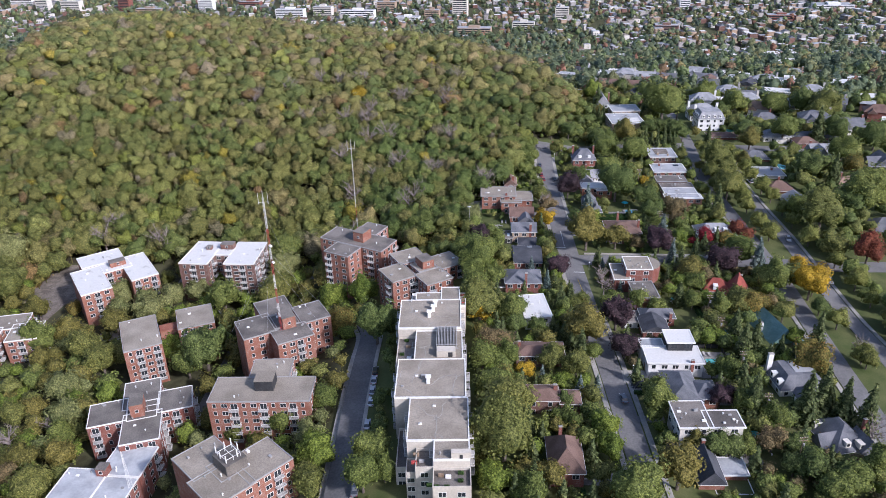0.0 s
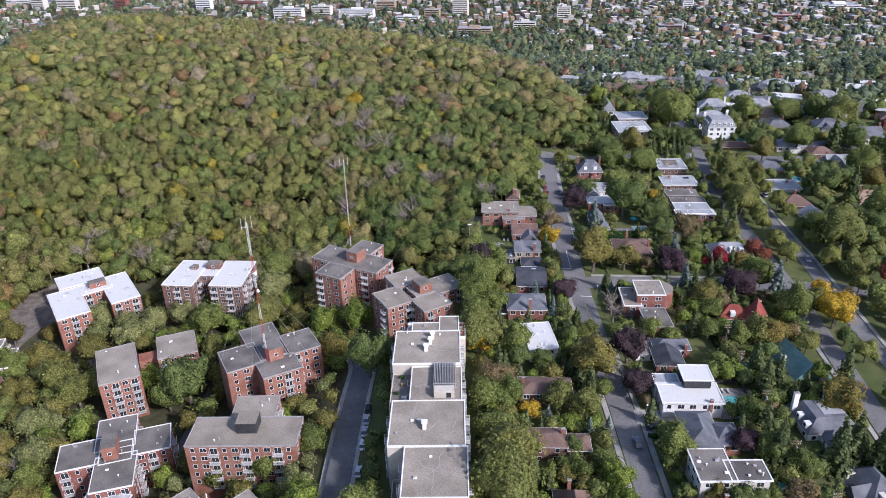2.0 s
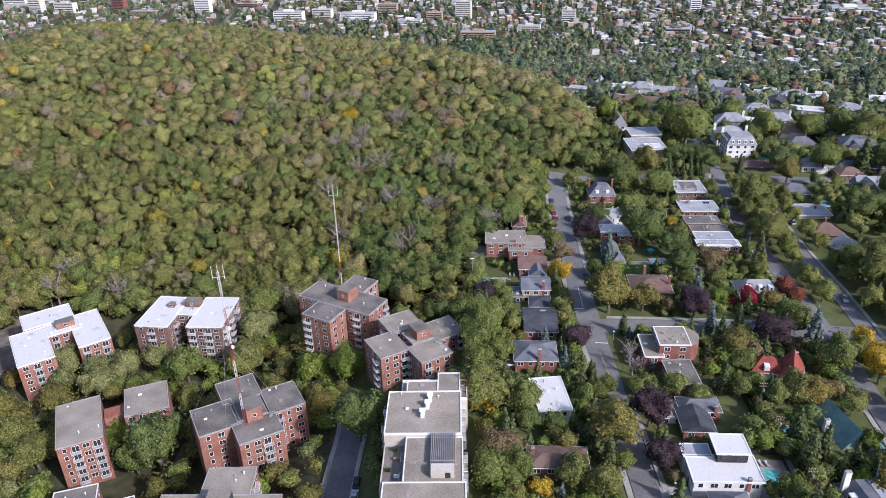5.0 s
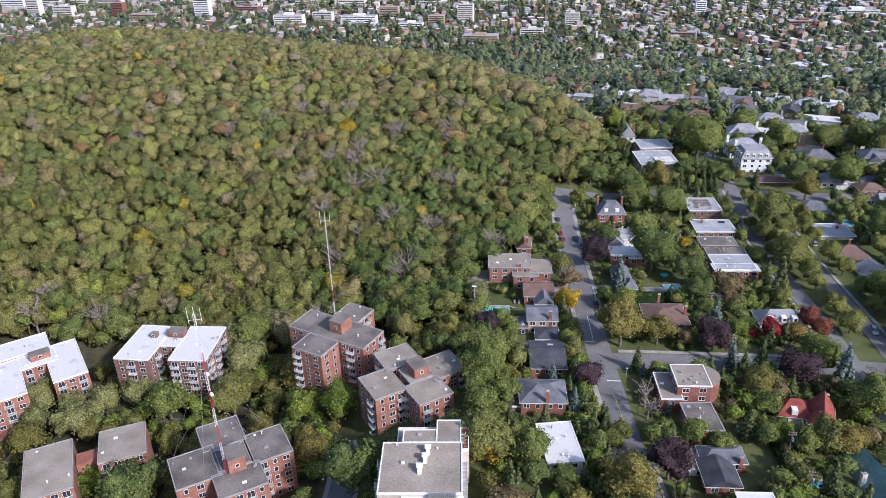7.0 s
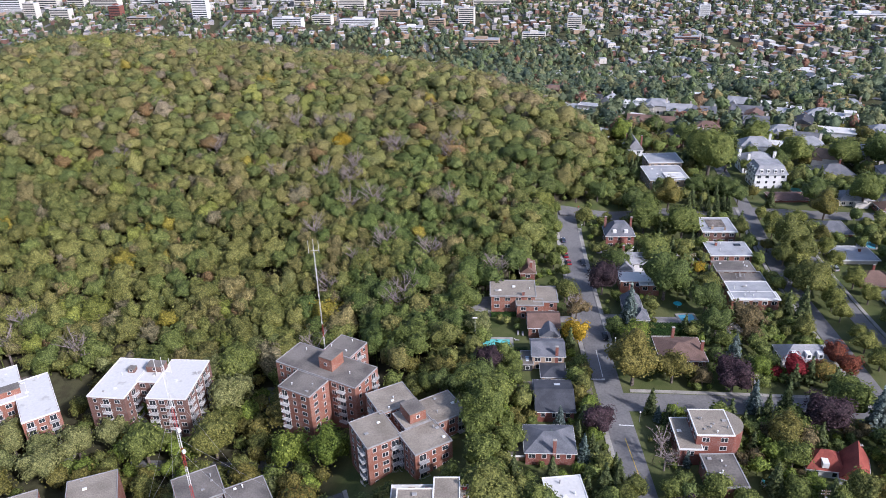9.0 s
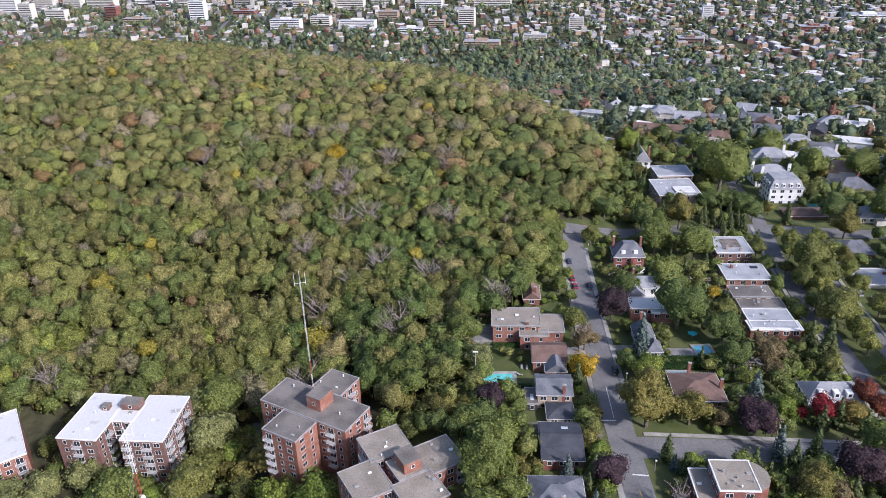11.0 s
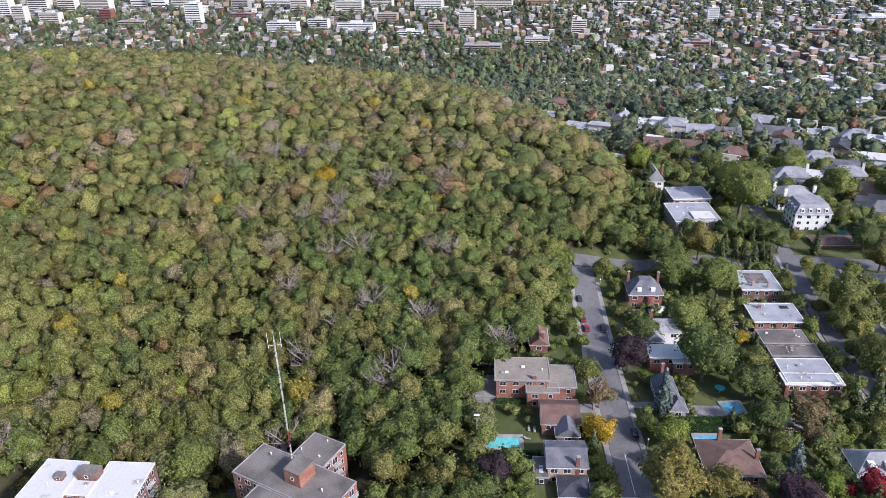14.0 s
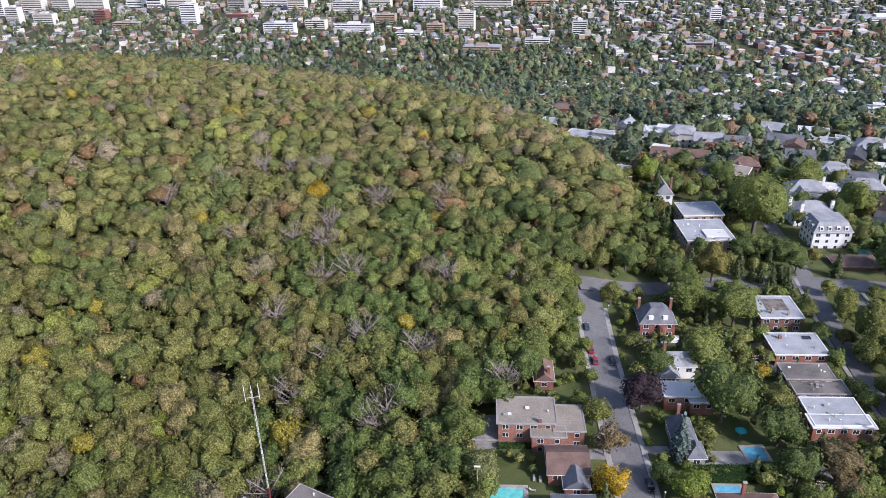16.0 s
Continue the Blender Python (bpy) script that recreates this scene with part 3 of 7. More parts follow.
def chimney(home, x, y, z0, h, w=0.9, d=0.7, mat="brick_red"):
    ch = part("chimney", cuboid(x - w / 2, y - d / 2, z0, x + w / 2, y + d / 2, z0 + h), M[mat], home)
    bm = cuboid(x - w / 2 - 0.08, y - d / 2 - 0.08, z0 + h, x + w / 2 + 0.08, y + d / 2 + 0.08, z0 + h + 0.14, 0.03)
    for s in (-0.2, 0.2):
        cone(bm, 0.11, 0.09, (x + s, y, z0 + h + 0.14), (x + s, y, z0 + h + 0.4), 8)
    part("chimney_cap", bm, M["concrete"], ch, "pale concrete cap with flue pots")


def house_at(label, x, y, rz=0.0, category="house", sink=0.4, name="house"):
    z = float(ground(x, y)) - sink
    return thing(name, x, y, z, rz, label, category), z

# ---- apartment blocks ----
ORANGE, RED = M["brick_orange"], M["brick_red"]
home, cx, cy, b0 = apartment("red brick five-storey apartment block, pinwheel plan, grey roof", [(-50.5, 280.3, 31.0, 12.2, -26), (-46.1, 290.6, 10.5, 10.0, -26), (-55.6, 270.3, 12.0, 9.4, -26)], -26.4, 5, ORANGE, "tar_roof", seed=1)
roof_house(home, -48.6 - cx, 280.0 - cy, -26.4 - b0, 5.0, 6.0, 4.2, -26, ORANGE)
A_ROOF = (-50.6, 281.6, -22.0)
home, cx, cy, b0 = apartment("red brick five-storey apartment block, four stepped wings, tan gravel roof", [(-30.5, 248.8, 10.4, 12.6, 33), (-27.5, 262.8, 12.0, 10.8, 31), (-16.3, 245.9, 11.4, 10.2, 33), (-12.4, 259.0, 10.6, 11.5, 33), (-20.8, 254.3, 8.0, 8.0, 33)], -25.5, 5, ORANGE, "gravel_roof", seed=2)
roof_house(home, -20.3 - cx, 254.8 - cy, -25.5 - b0, 5.0, 6.0, 3.2, 33, ORANGE)
home, cx, cy, b0 = apartment("red brick five-storey apartment block, pinwheel plan, dark grey roof", [(-77.3, 216.4, 12.2, 13.2, 31), (-74.6, 229.9, 11.8, 11.6, 31), (-59.9, 226.2, 10.6, 12.6, 31), (-63.6, 212.2, 12.8, 9.6, 31), (-68.6, 220.6, 9.0, 9.0, 31)], -29.5, 5, ORANGE, "tar_roof", edge="trim_grey", seed=3)
roof_house(home, -66.4 - cx, 217.6 - cy, -29.5 - b0, 4.6, 6.0, 4.4, 31, ORANGE)
C_ROOF = (-67.4, 213.4, -29.4)
home, cx, cy, b0 = apartment("orange brick apartment block, broad front, tan gravel roof", [(-64.7, 178.9, 30.7, 12.2, 2), (-64.6, 189.6, 12.6, 10.0, 4)], -28.0, 5, ORANGE, "gravel_roof", seed=4)
hd = part("roof_house", cuboid(-2.8, -2.7, 0, 2.8, 2.7, 3.4), M["trim_dark"], home, "black clad plant room on the roof", pose(-64.0 - cx, 180.6 - cy, -28 - b0, 0, 0, 2))
part("roof_cap", cuboid(-2.9, -2.8, 3.4, 2.9, 2.8, 3.6, 0.03), M["gravel_roof"], hd)
home, cx, cy, b0 = apartment("orange brick apartment block with antenna array, tan gravel roof", [(-56.0, 144.7, 12.0, 13.0, -42), (-70.6, 145.1, 12.0, 12.5, -42), (-63.2, 136.5, 12.5, 12.5, -42), (-63.5, 142.0, 8.0, 8.0, -42)], -24.5, 5, ORANGE, "gravel_roof", seed=5)
G_ROOF = (-62.8, 142.8, -24.4)
home, cx, cy, b0 = apartment("dark red brick apartment block, cross plan, grey roof with white edges", [(-109.0, 189.8, 11.4, 15.0, 20), (-97.0, 187.4, 10.5, 11.4, 20), (-115.9, 179.9, 11.5, 11.6, 20), (-102.6, 173.6, 11.6, 14.5, 18), (-105.5, 181.5, 9.0, 9.0, 20)], -38.8, 4, RED, "tar_roof", edge="trim_white", seed=6)
roof_house(home, -106.4 - cx, 181.0 - cy, -38.8 - b0, 4.0, 6.2, 4.6, 20, ORANGE, cap=0.15)
home, cx, cy, b0 = apartment("dark red brick apartment block with pale metal roof", [(-101.6, 161.4, 12.7, 12.4, -3), (-111.8, 151.5, 12.8, 12.4, -3), (-101.0, 148.6, 10.0, 12.0, -3)], -41.0, 4, RED, "metal_roof", edge="trim_white", seed=7)
roof_house(home, -106.5 - cx, 156.2 - cy, -41.0 - b0, 3.0, 3.0, 2.4, -3, RED)
home, cx, cy, b0 = apartment("orange brick apartment block, two slabs, light grey roof", [(-122.3, 221.0, 12.9, 21.7, 28), (-106.0, 232.5, 13.1, 14.6, 24)], -35.6, 5, ORANGE, "gravel_roof", seed=8, balcony_every=2)
part("link_wing", cuboid(-4.5, -2.5, 0, 4.5, 2.5, -38 - b0), ORANGE, home, "lower brick link", pose(-114.0 - cx, 229.5 - cy, 0, 0, 0, 26))
apartment("orange brick apartment block among trees, grey roof", [(-182.4, 237.9, 12.7, 11.0, 14), (-173.1, 231.2, 11.6, 12.7, 14), (-187.5, 226.5, 12.0, 12.0, 14)], -42.0, 5, ORANGE, "gravel_roof", edge="trim_white", seed=9)
home, cx, cy, b0 = apartment("orange brick apartment block with bright white membrane roof", [(-166.6, 282.6, 17.6, 11.8, 37), (-146.5, 275.2, 11.0, 25.0, 37), (-161.2, 262.5, 12.0, 23.8, 37), (-156.5, 275.5, 12.0, 9.0, 37)], -37.0, 4, ORANGE, "white_roof", edge="trim_white", seed=10, balcony_every=2)
roof_house(home, -156.0 - cx, 276.6 - cy, -37.0 - b0, 6.4, 3.6, 2.0, 37, ORANGE)
home, cx, cy, b0 = apartment("brown brick apartment block with bright white membrane roof", [(-119.7, 281.9, 12.6, 21.2, -4), (-100.5, 281.6, 13.2, 21.1, -1), (-110.2, 284.0, 7.6, 9.0, -3)], -33.8, 5, M["brick_brown"], "white_roof", edge="trim_white", seed=11, balcony_every=2)
roof_house(home, -109.6 - cx, 286.6 - cy, -33.8 - b0, 5.6, 3.6, 2.2, -3, M["brick_brown"])
roof_house(home, -117.6 - cx, 285.6 - cy, -33.8 - b0, 2.2, 2.2, 1.2, -3, M["brick_brown"])

# ---- the long pale slab block ----
LZ = -16.5
home = thing("apartment_building", -10.5, 180.0, -36.0, 2.0, "long cream precast apartment slab with white-edged grey roofs", "apartment building")
PRE = M["precast"]
SLAB = home


def slab_wing(x, y, w, d, top, mark):
    """A section of the slab, its edges white, its roof grey and cracked."""
    at = pose(x + 10.5, y - 180.0, 0, 0, 0, 0)
    h = top + 36.0
    wg = part("wing", cuboid(-w / 2, -d / 2, 0, w / 2, d / 2, h - 0.05), PRE, home, "", at)
    part("roof", cuboid(-w / 2 + 0.25, -d / 2 + 0.25, h - 0.3, w / 2 - 0.25, d / 2 - 0.25, h), M["gravel_roof"], wg, "grey gravel roof with cracks")
    part("parapet", rim(w + 0.1, d + 0.1, h - 0.4, h + 0.22, 0.30), M["trim_white"], wg, "white roof edge")
    roof_vents(wg, w, d, h, mark, random.Random(int(x * 7 + y)))
    return at, h


WINGS = [(-13.9, 204.4, 19.8, 17.2, LZ, 3), (-7.4, 217.2, 6.2, 8.4, LZ, 0), (-14.7, 215.4, 8.6, 4.9, LZ - 0.02, 1), (-10.9, 187.4, 14.4, 16.4, LZ - 1.0, 2), (-12.8, 170.0, 19.6, 17.9, LZ, 3), (-10.4, 152.4, 15.8, 17.0, LZ, 3), (-6.95, 140.4, 8.9, 6.9, LZ - 0.04, 1)]
for x, y, w, d, top, mark in WINGS:
    at, h = slab_wing(x, y, w, d, top, mark)
    for side, n in ((90, int(d / 3.2)), (-90, int(d / 3.2))):
        s = 1 if side == 90 else -1
        for i in range(n):
            yy = -d / 2 + (i + 0.5) * d / n
            for f in range(6 if s < 0 else 3):
                z = h - 2.3 - f * 2.85
                if i % 2 == 0:
                    add_window(home, at, s * w / 2, yy, z, side, 1.7, 1.4)
                else:
                    add_balcony(home, at, s * w / 2, yy, z - 0.6, side, 2.6, 1.2)
# terraces and lower steps towards the street
for x, y, w, d, top in ((-20.9, 187.4, 5.6, 16.2, -20.2), (-19.9, 150.6, 3.0, 15.0, -25.4), (-13.7, 140.3, 4.4, 6.8, -19.6), (-6.9, 133.6, 9.2, 6.4, -19.6), (-17.2, 140.6, 2.4, 5.0, -22.4)):
    at = pose(x + 10.5, y - 180.0, 0)
    tr = part("terrace", cuboid(-w / 2, -d / 2, 0, w / 2, d / 2, top + 36), PRE, home, "lower terrace with parapet", at)
    part("terrace_floor", cuboid(-w / 2 + 0.2, -d / 2 + 0.2, top + 36, w / 2 - 0.2, d / 2 - 0.2, top + 36.05), M["tar_roof"], tr, "dark grey terrace floor")
    part("parapet", rim(w, d, top + 36.0, top + 36.9, 0.2), PRE, tr)
    for f in range(5):
        for i in range(max(1, int(w / 3.4))):
            add_window(home, at, -w / 2 + (i + 0.5) * w / max(1, int(w / 3.4)), -d / 2, top + 36 - 2.4 - f * 2.85, 0, 1.8, 1.4)
hd = part("roof_house", cuboid(-2.4, -0.8, 0, 2.4, 0.8, 2.0), PRE, home, "low cream stair head at the roof's end", pose(-4.6 + 10.5, 137.9 - 180.0, 19.4))
part("hatch", cuboid(-0.4, -0.86, 0.3, 0.4, -0.78, 1.5), M["trim_dark"], hd, "dark door")
for k, (px, py, mat) in enumerate(((-10.6, 131.4, "hedge"), (-8.8, 130.9, "hedge"), (-6.4, 130.9, "hedge"), (-3.2, 133.0, "hedge"), (-3.2, 135.6, "hedge"), (-8.0, 134.6, "wood"), (-6.2, 134.2, "trim_white"), (-14.6, 141.6, "wood"), (-13.0, 139.4, "trim_grey"), (-14.8, 138.8, "mast_red"), (-20.8, 190.0, "wood"), (-21.6, 193.4, "hedge"), (-20.0, 184.0, "trim_white"), (-22.4, 186.0, "hedge"))):
    zz = -19.55 if py < 150 else -20.15
    part("terrace_furniture", cuboid(px - 0.7, py - 0.35, 0, px + 0.7, py + 0.35, 0.85, 0.08), M[mat], SLAB, "planter or bench on the terrace", SLAB.matrix_world.inverted() @ Matrix.Translation((0, 0, zz)))
# planted roof terrace at the north end
tr = part("terrace", cuboid(-9.2, -4.2, 0, 9.2, 4.2, 16.6), PRE, home, "planted roof terrace", pose(-2.4 + 1.4, 37.0, 0))
part("terrace_floor", cuboid(-9.0, -4.0, 16.6, 9.0, 4.0, 16.66), M["concrete"], tr)
part("parapet", rim(18.4, 8.4, 16.6, 17.5, 0.22), M["trim_white"], tr, "white parapet")
rngp = random.Random(8)
for i in range(12):
    px, py = (rngp.uniform(-8, 8), 3.4) if i % 2 else (8.4, rngp.uniform(-3.4, 3.4))
    pt = part("planter", cuboid(px - 0.5, py - 0.25, 16.66, px + 0.5, py + 0.25, 17.2, 0.03), M["wood"] if i % 3 else M["mast_red"], tr, "small terrace planter")
# greenhouse-like plant screen on the second section
bm = bmesh.new()
for i in range(14):
    box(bm, -3.2 + i * 0.46, -5, 0.3, -3.0 + i * 0.46, 5, 1.5)
for z in (0.2, 1.55):
    box(bm, -3.3, -5.1, z, 3.3, -4.9, z + 0.12), box(bm, -3.3, 4.9, z, 3.3, 5.1, z + 0.12)
part("plant_screen", bm, M["trim_grey"], home, "grey slatted screen over roof machinery", pose(2.1, 10.5, 18.5))
hd = part("roof_house", cuboid(-2.8, -1.3, 0, 2.8, 1.3, 2.2), PRE, home, "cream stair head with dark door", pose(1.9, 2.6, 18.5))
part("door", cuboid(0.6, -1.36, 0.1, 1.9, -1.28, 1.7), M["trim_dark"], hd, "dark louvred door")
for x, y in ((-13.5, 168.2), (-13.0, 206.5), (-12.4, 209.5), (-14.2, 203.0)):
    bm = cuboid(-0.5, -1.2, 0, 0.5, 1.2, 1.3, 0.05)
    box(bm, -0.8, -0.3, 1.3, 0.8, 0.9, 1.9, 0.05)
    part("roof_machine", bm, M["trim_white"], home, "pale roof ventilation unit", pose(x + 10.5, y - 180, 19.5))

# ---- masts and antennas ----


def lattice_mast(name, label, x, y, z, h, w, bands, horns, red=(0, 2, 4, 6)):
    mast = thing(name, x, y, z, 12, label, "radio mast", "radio masts")
    r = w / math.sqrt(3)
    legs = [(r * math.cos(radians(a)), r * math.sin(radians(a))) for a in (90, 210, 330)]
    n = max(6, int(h / 1.2))
    for k in range(bands):
        bm = bmesh.new()
        z0, z1 = h * k / bands, h * (k + 1) / bands
        for a in legs:
            cone(bm, w * 0.08, w * 0.08, (*a, z0), (*a, z1), 5)
        m = max(2, n // bands)
        for i in range(m):
            za, zb = z0 + (z1 - z0) * i / m, z0 + (z1 - z0) * (i + 1) / m
            for j in range(3):
                cone(bm, 0.02, 0.02, (*legs[j], za), (*legs[(j + 1) % 3], zb), 3)
                cone(bm, 0.02, 0.02, (*legs[j], zb), (*legs[(j + 1) % 3], zb), 3)
        part("lattice_section", bm, M["mast_red"] if k in red else M["trim_white"], mast, "red painted lattice" if k in red else "white painted lattice")
    bm = bmesh.new()
    for s in (-1, 1):
        cone(bm, 0.05, 0.05, (0, 0, h - 1.6), (s * 1.5, 0, h - 1.6), 5)
        cone(bm, 0.06, 0.05, (s * 1.5, 0, h - 2.4), (s * 1.5, 0, h + 1.8), 6)
    cone(bm, 0.06, 0.04, (0, 0, h - 0.3), (0, 0, h + 2.2), 6)
    part("antenna", bm, M["trim_white"], mast, "white whip antennas on a cross arm")
    for zz in horns:
        bm = bmesh.new()
        cone(bm, 0.45, 0.4, (0.3, -0.2, zz), (0.6, -0.75, zz), 12)
        part("dish", bm, M["trim_white"], mast, "small white dish")
    return mast


mast = lattice_mast("radio_mast", "slim white and red lattice mast on apartment roof", A_ROOF[0], A_ROOF[1], A_ROOF[2] - 4.0, 41.0, 0.30, 9, (), red=(0, 2))
mast = lattice_mast("radio_mast", "tall red and white guyed lattice mast", C_ROOF[0], C_ROOF[1], C_ROOF[2], 50.0, 0.55, 9, (27, 33))
for dx, dy, z0, zt in ((8, 18, 0.5, 44), (14, 14, 0.5, 30), (-15, 4, 0.5, 40), (-17, 2, 0.5, 28), (-4, -12, 0.4, 42), (13, 2, 0.5, 26)):
    part("guy_wire", cone(bmesh.new(), 0.025, 0.025, (0, 0, zt), (dx, dy, z0), 4), M["steel"], mast, "thin steel guy wire")
arr = thing("antenna_array", *G_ROOF, -42, "white panel antennas on a steel roof frame", "antenna")
bm = bmesh.new()
box(bm, -3.4, -3.0, 0, 3.4, 3.0, 3.0)
part("plant_room", bm, M["tar_roof"], arr, "grey plant room")
bm = bmesh.new()
for x in (-2.2, 0, 2.2):
    cone(bm, 0.07, 0.07, (x, -2.0, 4.0), (x, 2.0, 4.0), 5)
for y in (-2.0, 0, 2.0):
    cone(bm, 0.07, 0.07, (-2.2, y, 4.0), (2.2, y, 4.0), 5)
    for x in (-2.2, 2.2):
        cone(bm, 0.06, 0.06, (x, y, 3.0), (x, y, 4.6), 5)
part("frame", bm, M["trim_white"], arr)
for x, y in ((-2.5, -2.2), (-2.5, 0.3), (-2.5, 2.2), (2.5, -2.2), (2.5, 1.0), (0.4, 2.4), (0.0, -2.4)):
    part("panel_antenna", cuboid(x - 0.18, y - 0.12, 3.6, x + 0.18, y + 0.12, 5.8, 0.04), M["trim_white"], arr, "white upright panel antenna")
mast = thing("antenna_mast", -96.5, 151.0, -41.0, 10, "small bare lattice mast on metal roof", "antenna")
bm = bmesh.new()
for a in (0, 120, 240):
    cone(bm, 0.05, 0.03, (0.7 * math.cos(radians(a)), 0.7 * math.sin(radians(a)), 0), (0.12 * math.cos(radians(a)), 0.12 * math.sin(radians(a)), 13), 5)
for i in range(12):
    r0, r1 = 0.7 - 0.58 * i / 12, 0.7 - 0.58 * (i + 1) / 12
    for a in (0, 120, 240):
        cone(bm, 0.025, 0.025, (r0 * math.cos(radians(a)), r0 * math.sin(radians(a)), 13 * i / 12), (r1 * math.cos(radians(a + 120)), r1 * math.sin(radians(a + 120)), 13 * (i + 1) / 12), 3)
part("lattice", bm, M["trim_white"], mast)

# ---- houses along the street ----


def plain_house(label, x, y, w, d, top, roof, rise, wall, roofmat, ridge="x", rz=0.0, edge="trim_white", vents=0, chim=(), seed=0, over=0.45, storeys=2, flat_top=0.0):
    """A house of one volume, its eaves at height top. chim: x, y and height above the eaves."""
    home, z = house_at(label, x, y, rz)
    block(home, 0, 0, w, d, 0, top - z, roof, rise, wall, roofmat, ridge, over, edge, storeys, True, seed, vents=vents, flat_top=flat_top)
    for cx, cy, ch in chim:
        chimney(home, cx, cy, top - z - 3.0, ch + 3.0)
    bm = cuboid(w / 2 - 0.02, -0.5, 0.5, w / 2 + 0.06, 0.5, 2.6) if x < 38 else cuboid(-w / 2 - 0.06, -0.5, 0.5, -w / 2 + 0.02, 0.5, 2.6)
    part("door", bm, M["wood"], home, "brown panelled door")
    return home, top - z


# west side, from the south
plain_house("brown shingle steep-roofed brick house", 23.5, 149.0, 8.5, 13.0, -25.2, "hip", 4.6, "brick_red", "shingle_brown", "y", chim=((-1.0, 4.5, 5.6),), seed=21)
home, h = plain_house("low brown-roofed house with wide brick chimney", 19.2, 174.6, 9.5, 7.0, -25.0, "hip", 1.4, "brick_brown", "shingle_brown", chim=((4.0, 1.0, 2.2),), seed=22)
block(home, 8.2, -1.0, 5.5, 6.0, 0, h - 0.6, "hip", 1.2, "brick_brown", "shingle_brown", seed=23)
plain_house("brown-roofed bungalow with chimney", 20.3, 198.0, 15.0, 7.4, -25.6, "hip", 1.3, "brick_brown", "shingle_brown", chim=((-6.4, 0.6, 2.4),), seed=24)
plain_house("flat white-roofed house behind trees", 20.4, 223.9, 9.0, 15.0, -25.4, "flat", 0, "stucco_white", "white_roof", rz=8, vents=5, seed=25, storeys=1)
home, h = plain_house("grey hip-roofed brick house with tall chimney", 17.4, 246.2, 13.0, 10.6, -25.6, "hip", 2.7, "brick_red", "shingle_grey", chim=((1.0, -5.4, 4.2),), seed=26)
block(home, -8.5, -1.0, 4.5, 6.0, 0, h - 2.6, "flat", 0, "wood", "tar_roof", seed=27)
home, h = plain_house("dark-roofed brick house with a skylight", 20.2, 265.8, 10.6, 14.6, -26.2, "gable", 2.4, "brick_red", "shingle_dark", "x", chim=(), seed=28)
part("skylight", cuboid(-0.9, -0.7, 0, 0.9, 0.7, 0.15), M["skylight"], home, "pale glazed skylight", pose(1.2, 3.6, h + 1.35, -18))
home, h = plain_house("buff brick house with dark grey gable roof", 20.0, 289.0, 10.0, 9.6, -25.0, "gable", 2.3, "brick_buff", "shingle_grey", chim=((2.6, -4.6, 3.4),), seed=29)
block(home, 1.2, -8.6, 7.2, 7.0, 0, h - 2.6, "hip", 1.3, "brick_buff", "shingle_dark", seed=30, storeys=1)
block(home, -6.6, -2.6, 3.2, 7.0, 0, h - 2.4, "flat", 0, "trim_dark", "tar_roof", edge="trim_grey", seed=31, storeys=1)
for i in range(3):
    part("roof_window", cuboid(-0.5, -0.35, 0, 0.5, 0.35, 0.1), M["skylight"], home, "small roof window", pose(-6.6, -4.4 + i * 1.0, h - 2.1))
home, h = plain_house("red brick house with taupe gable roofs", 19.9, 307.4, 10.4, 10.4, -26.0, "gable", 2.6, "brick_orange", "shingle_brown", chim=(), seed=32)
block(home, 1.6, -6.8, 6.0, 5.2, 0, h - 0.6, "gable", 2.6, "brick_red", "shingle_grey", "y", seed=33)
home, h = plain_house("large flat-roofed brick house on several levels", 9.8, 322.6, 15.4, 10.6, -22.4, "flat", 0, "brick_orange", "gravel_roof", edge="trim_grey", vents=4, chim=((3.6, -5.0, 1.6),), seed=34, over=0.6)
block(home, 11.6, -1.0, 8.0, 10.6, 0, h - 1.8, "flat", 0, "brick_orange", "gravel_roof", edge="trim_grey", seed=35)
block(home, 5.8, -6.6, 9.0, 4.0, 0, h - 1.9, "flat", 0, "brick_orange", "gravel_roof", edge="trim_grey", seed=36)
block(home, -11.2, -1.0, 7.0, 7.4, 0, 1.4, "flat", 0, "concrete", "paving", edge="trim_grey", seed=37, win=False)
plain_house("narrow red-brown gabled house with chimneys among trees", 16.3, 346.8, 5.6, 10.0, -26.4, "gable", 2.6, "brick_red", "shingle_brown", "y", chim=((1.2, -3.4, 4.0), (0, 5.2, 4.4)), seed=38)
# east side, from the south
home, h = plain_house("dark gabled brick house with low wings", 59.8, 148.2, 6.4, 11.6, -28.0, "gable", 4.0, "brick_orange", "shingle_dark", "y", chim=((0, 5.0, 4.8),), seed=41)
block(home, 6.6, 0.6, 6.6, 6.0, 0, h - 0.3, "flat", 0, "brick_orange", "grey_membrane", seed=42, storeys=1)
block(home, 5.6, -4.6, 8.6, 4.6, 0, h - 2.3, "flat", 0, "brick_buff", "grey_membrane", seed=43, storeys=1)
plain_house("flat-roofed brick garage with pale roof", 79.6, 155.1, 7.4, 5.8, -30.6, "flat", 0, "brick_orange", "grey_membrane", seed=44, storeys=1, vents=1)
home, h = plain_house("cream house with dark flat roof edged in white", 58.6, 162.0, 8.4, 10.6, -22.2, "flat", 0, "stone_cream", "tar_roof", rz=2, vents=7, seed=45, over=0.5)
block(home, 8.0, -2.0, 9.0, 6.4, 0, h - 0.04, "flat", 0, "stone_cream", "tar_roof", seed=46, vents=5, over=0.5)
home, h = plain_house("grey hip-roofed brick house with bay window", 60.5, 179.9, 8.8, 14.4, -26.0, "hip", 2.8, "brick_orange", "shingle_grey", "y", chim=(), seed=47)
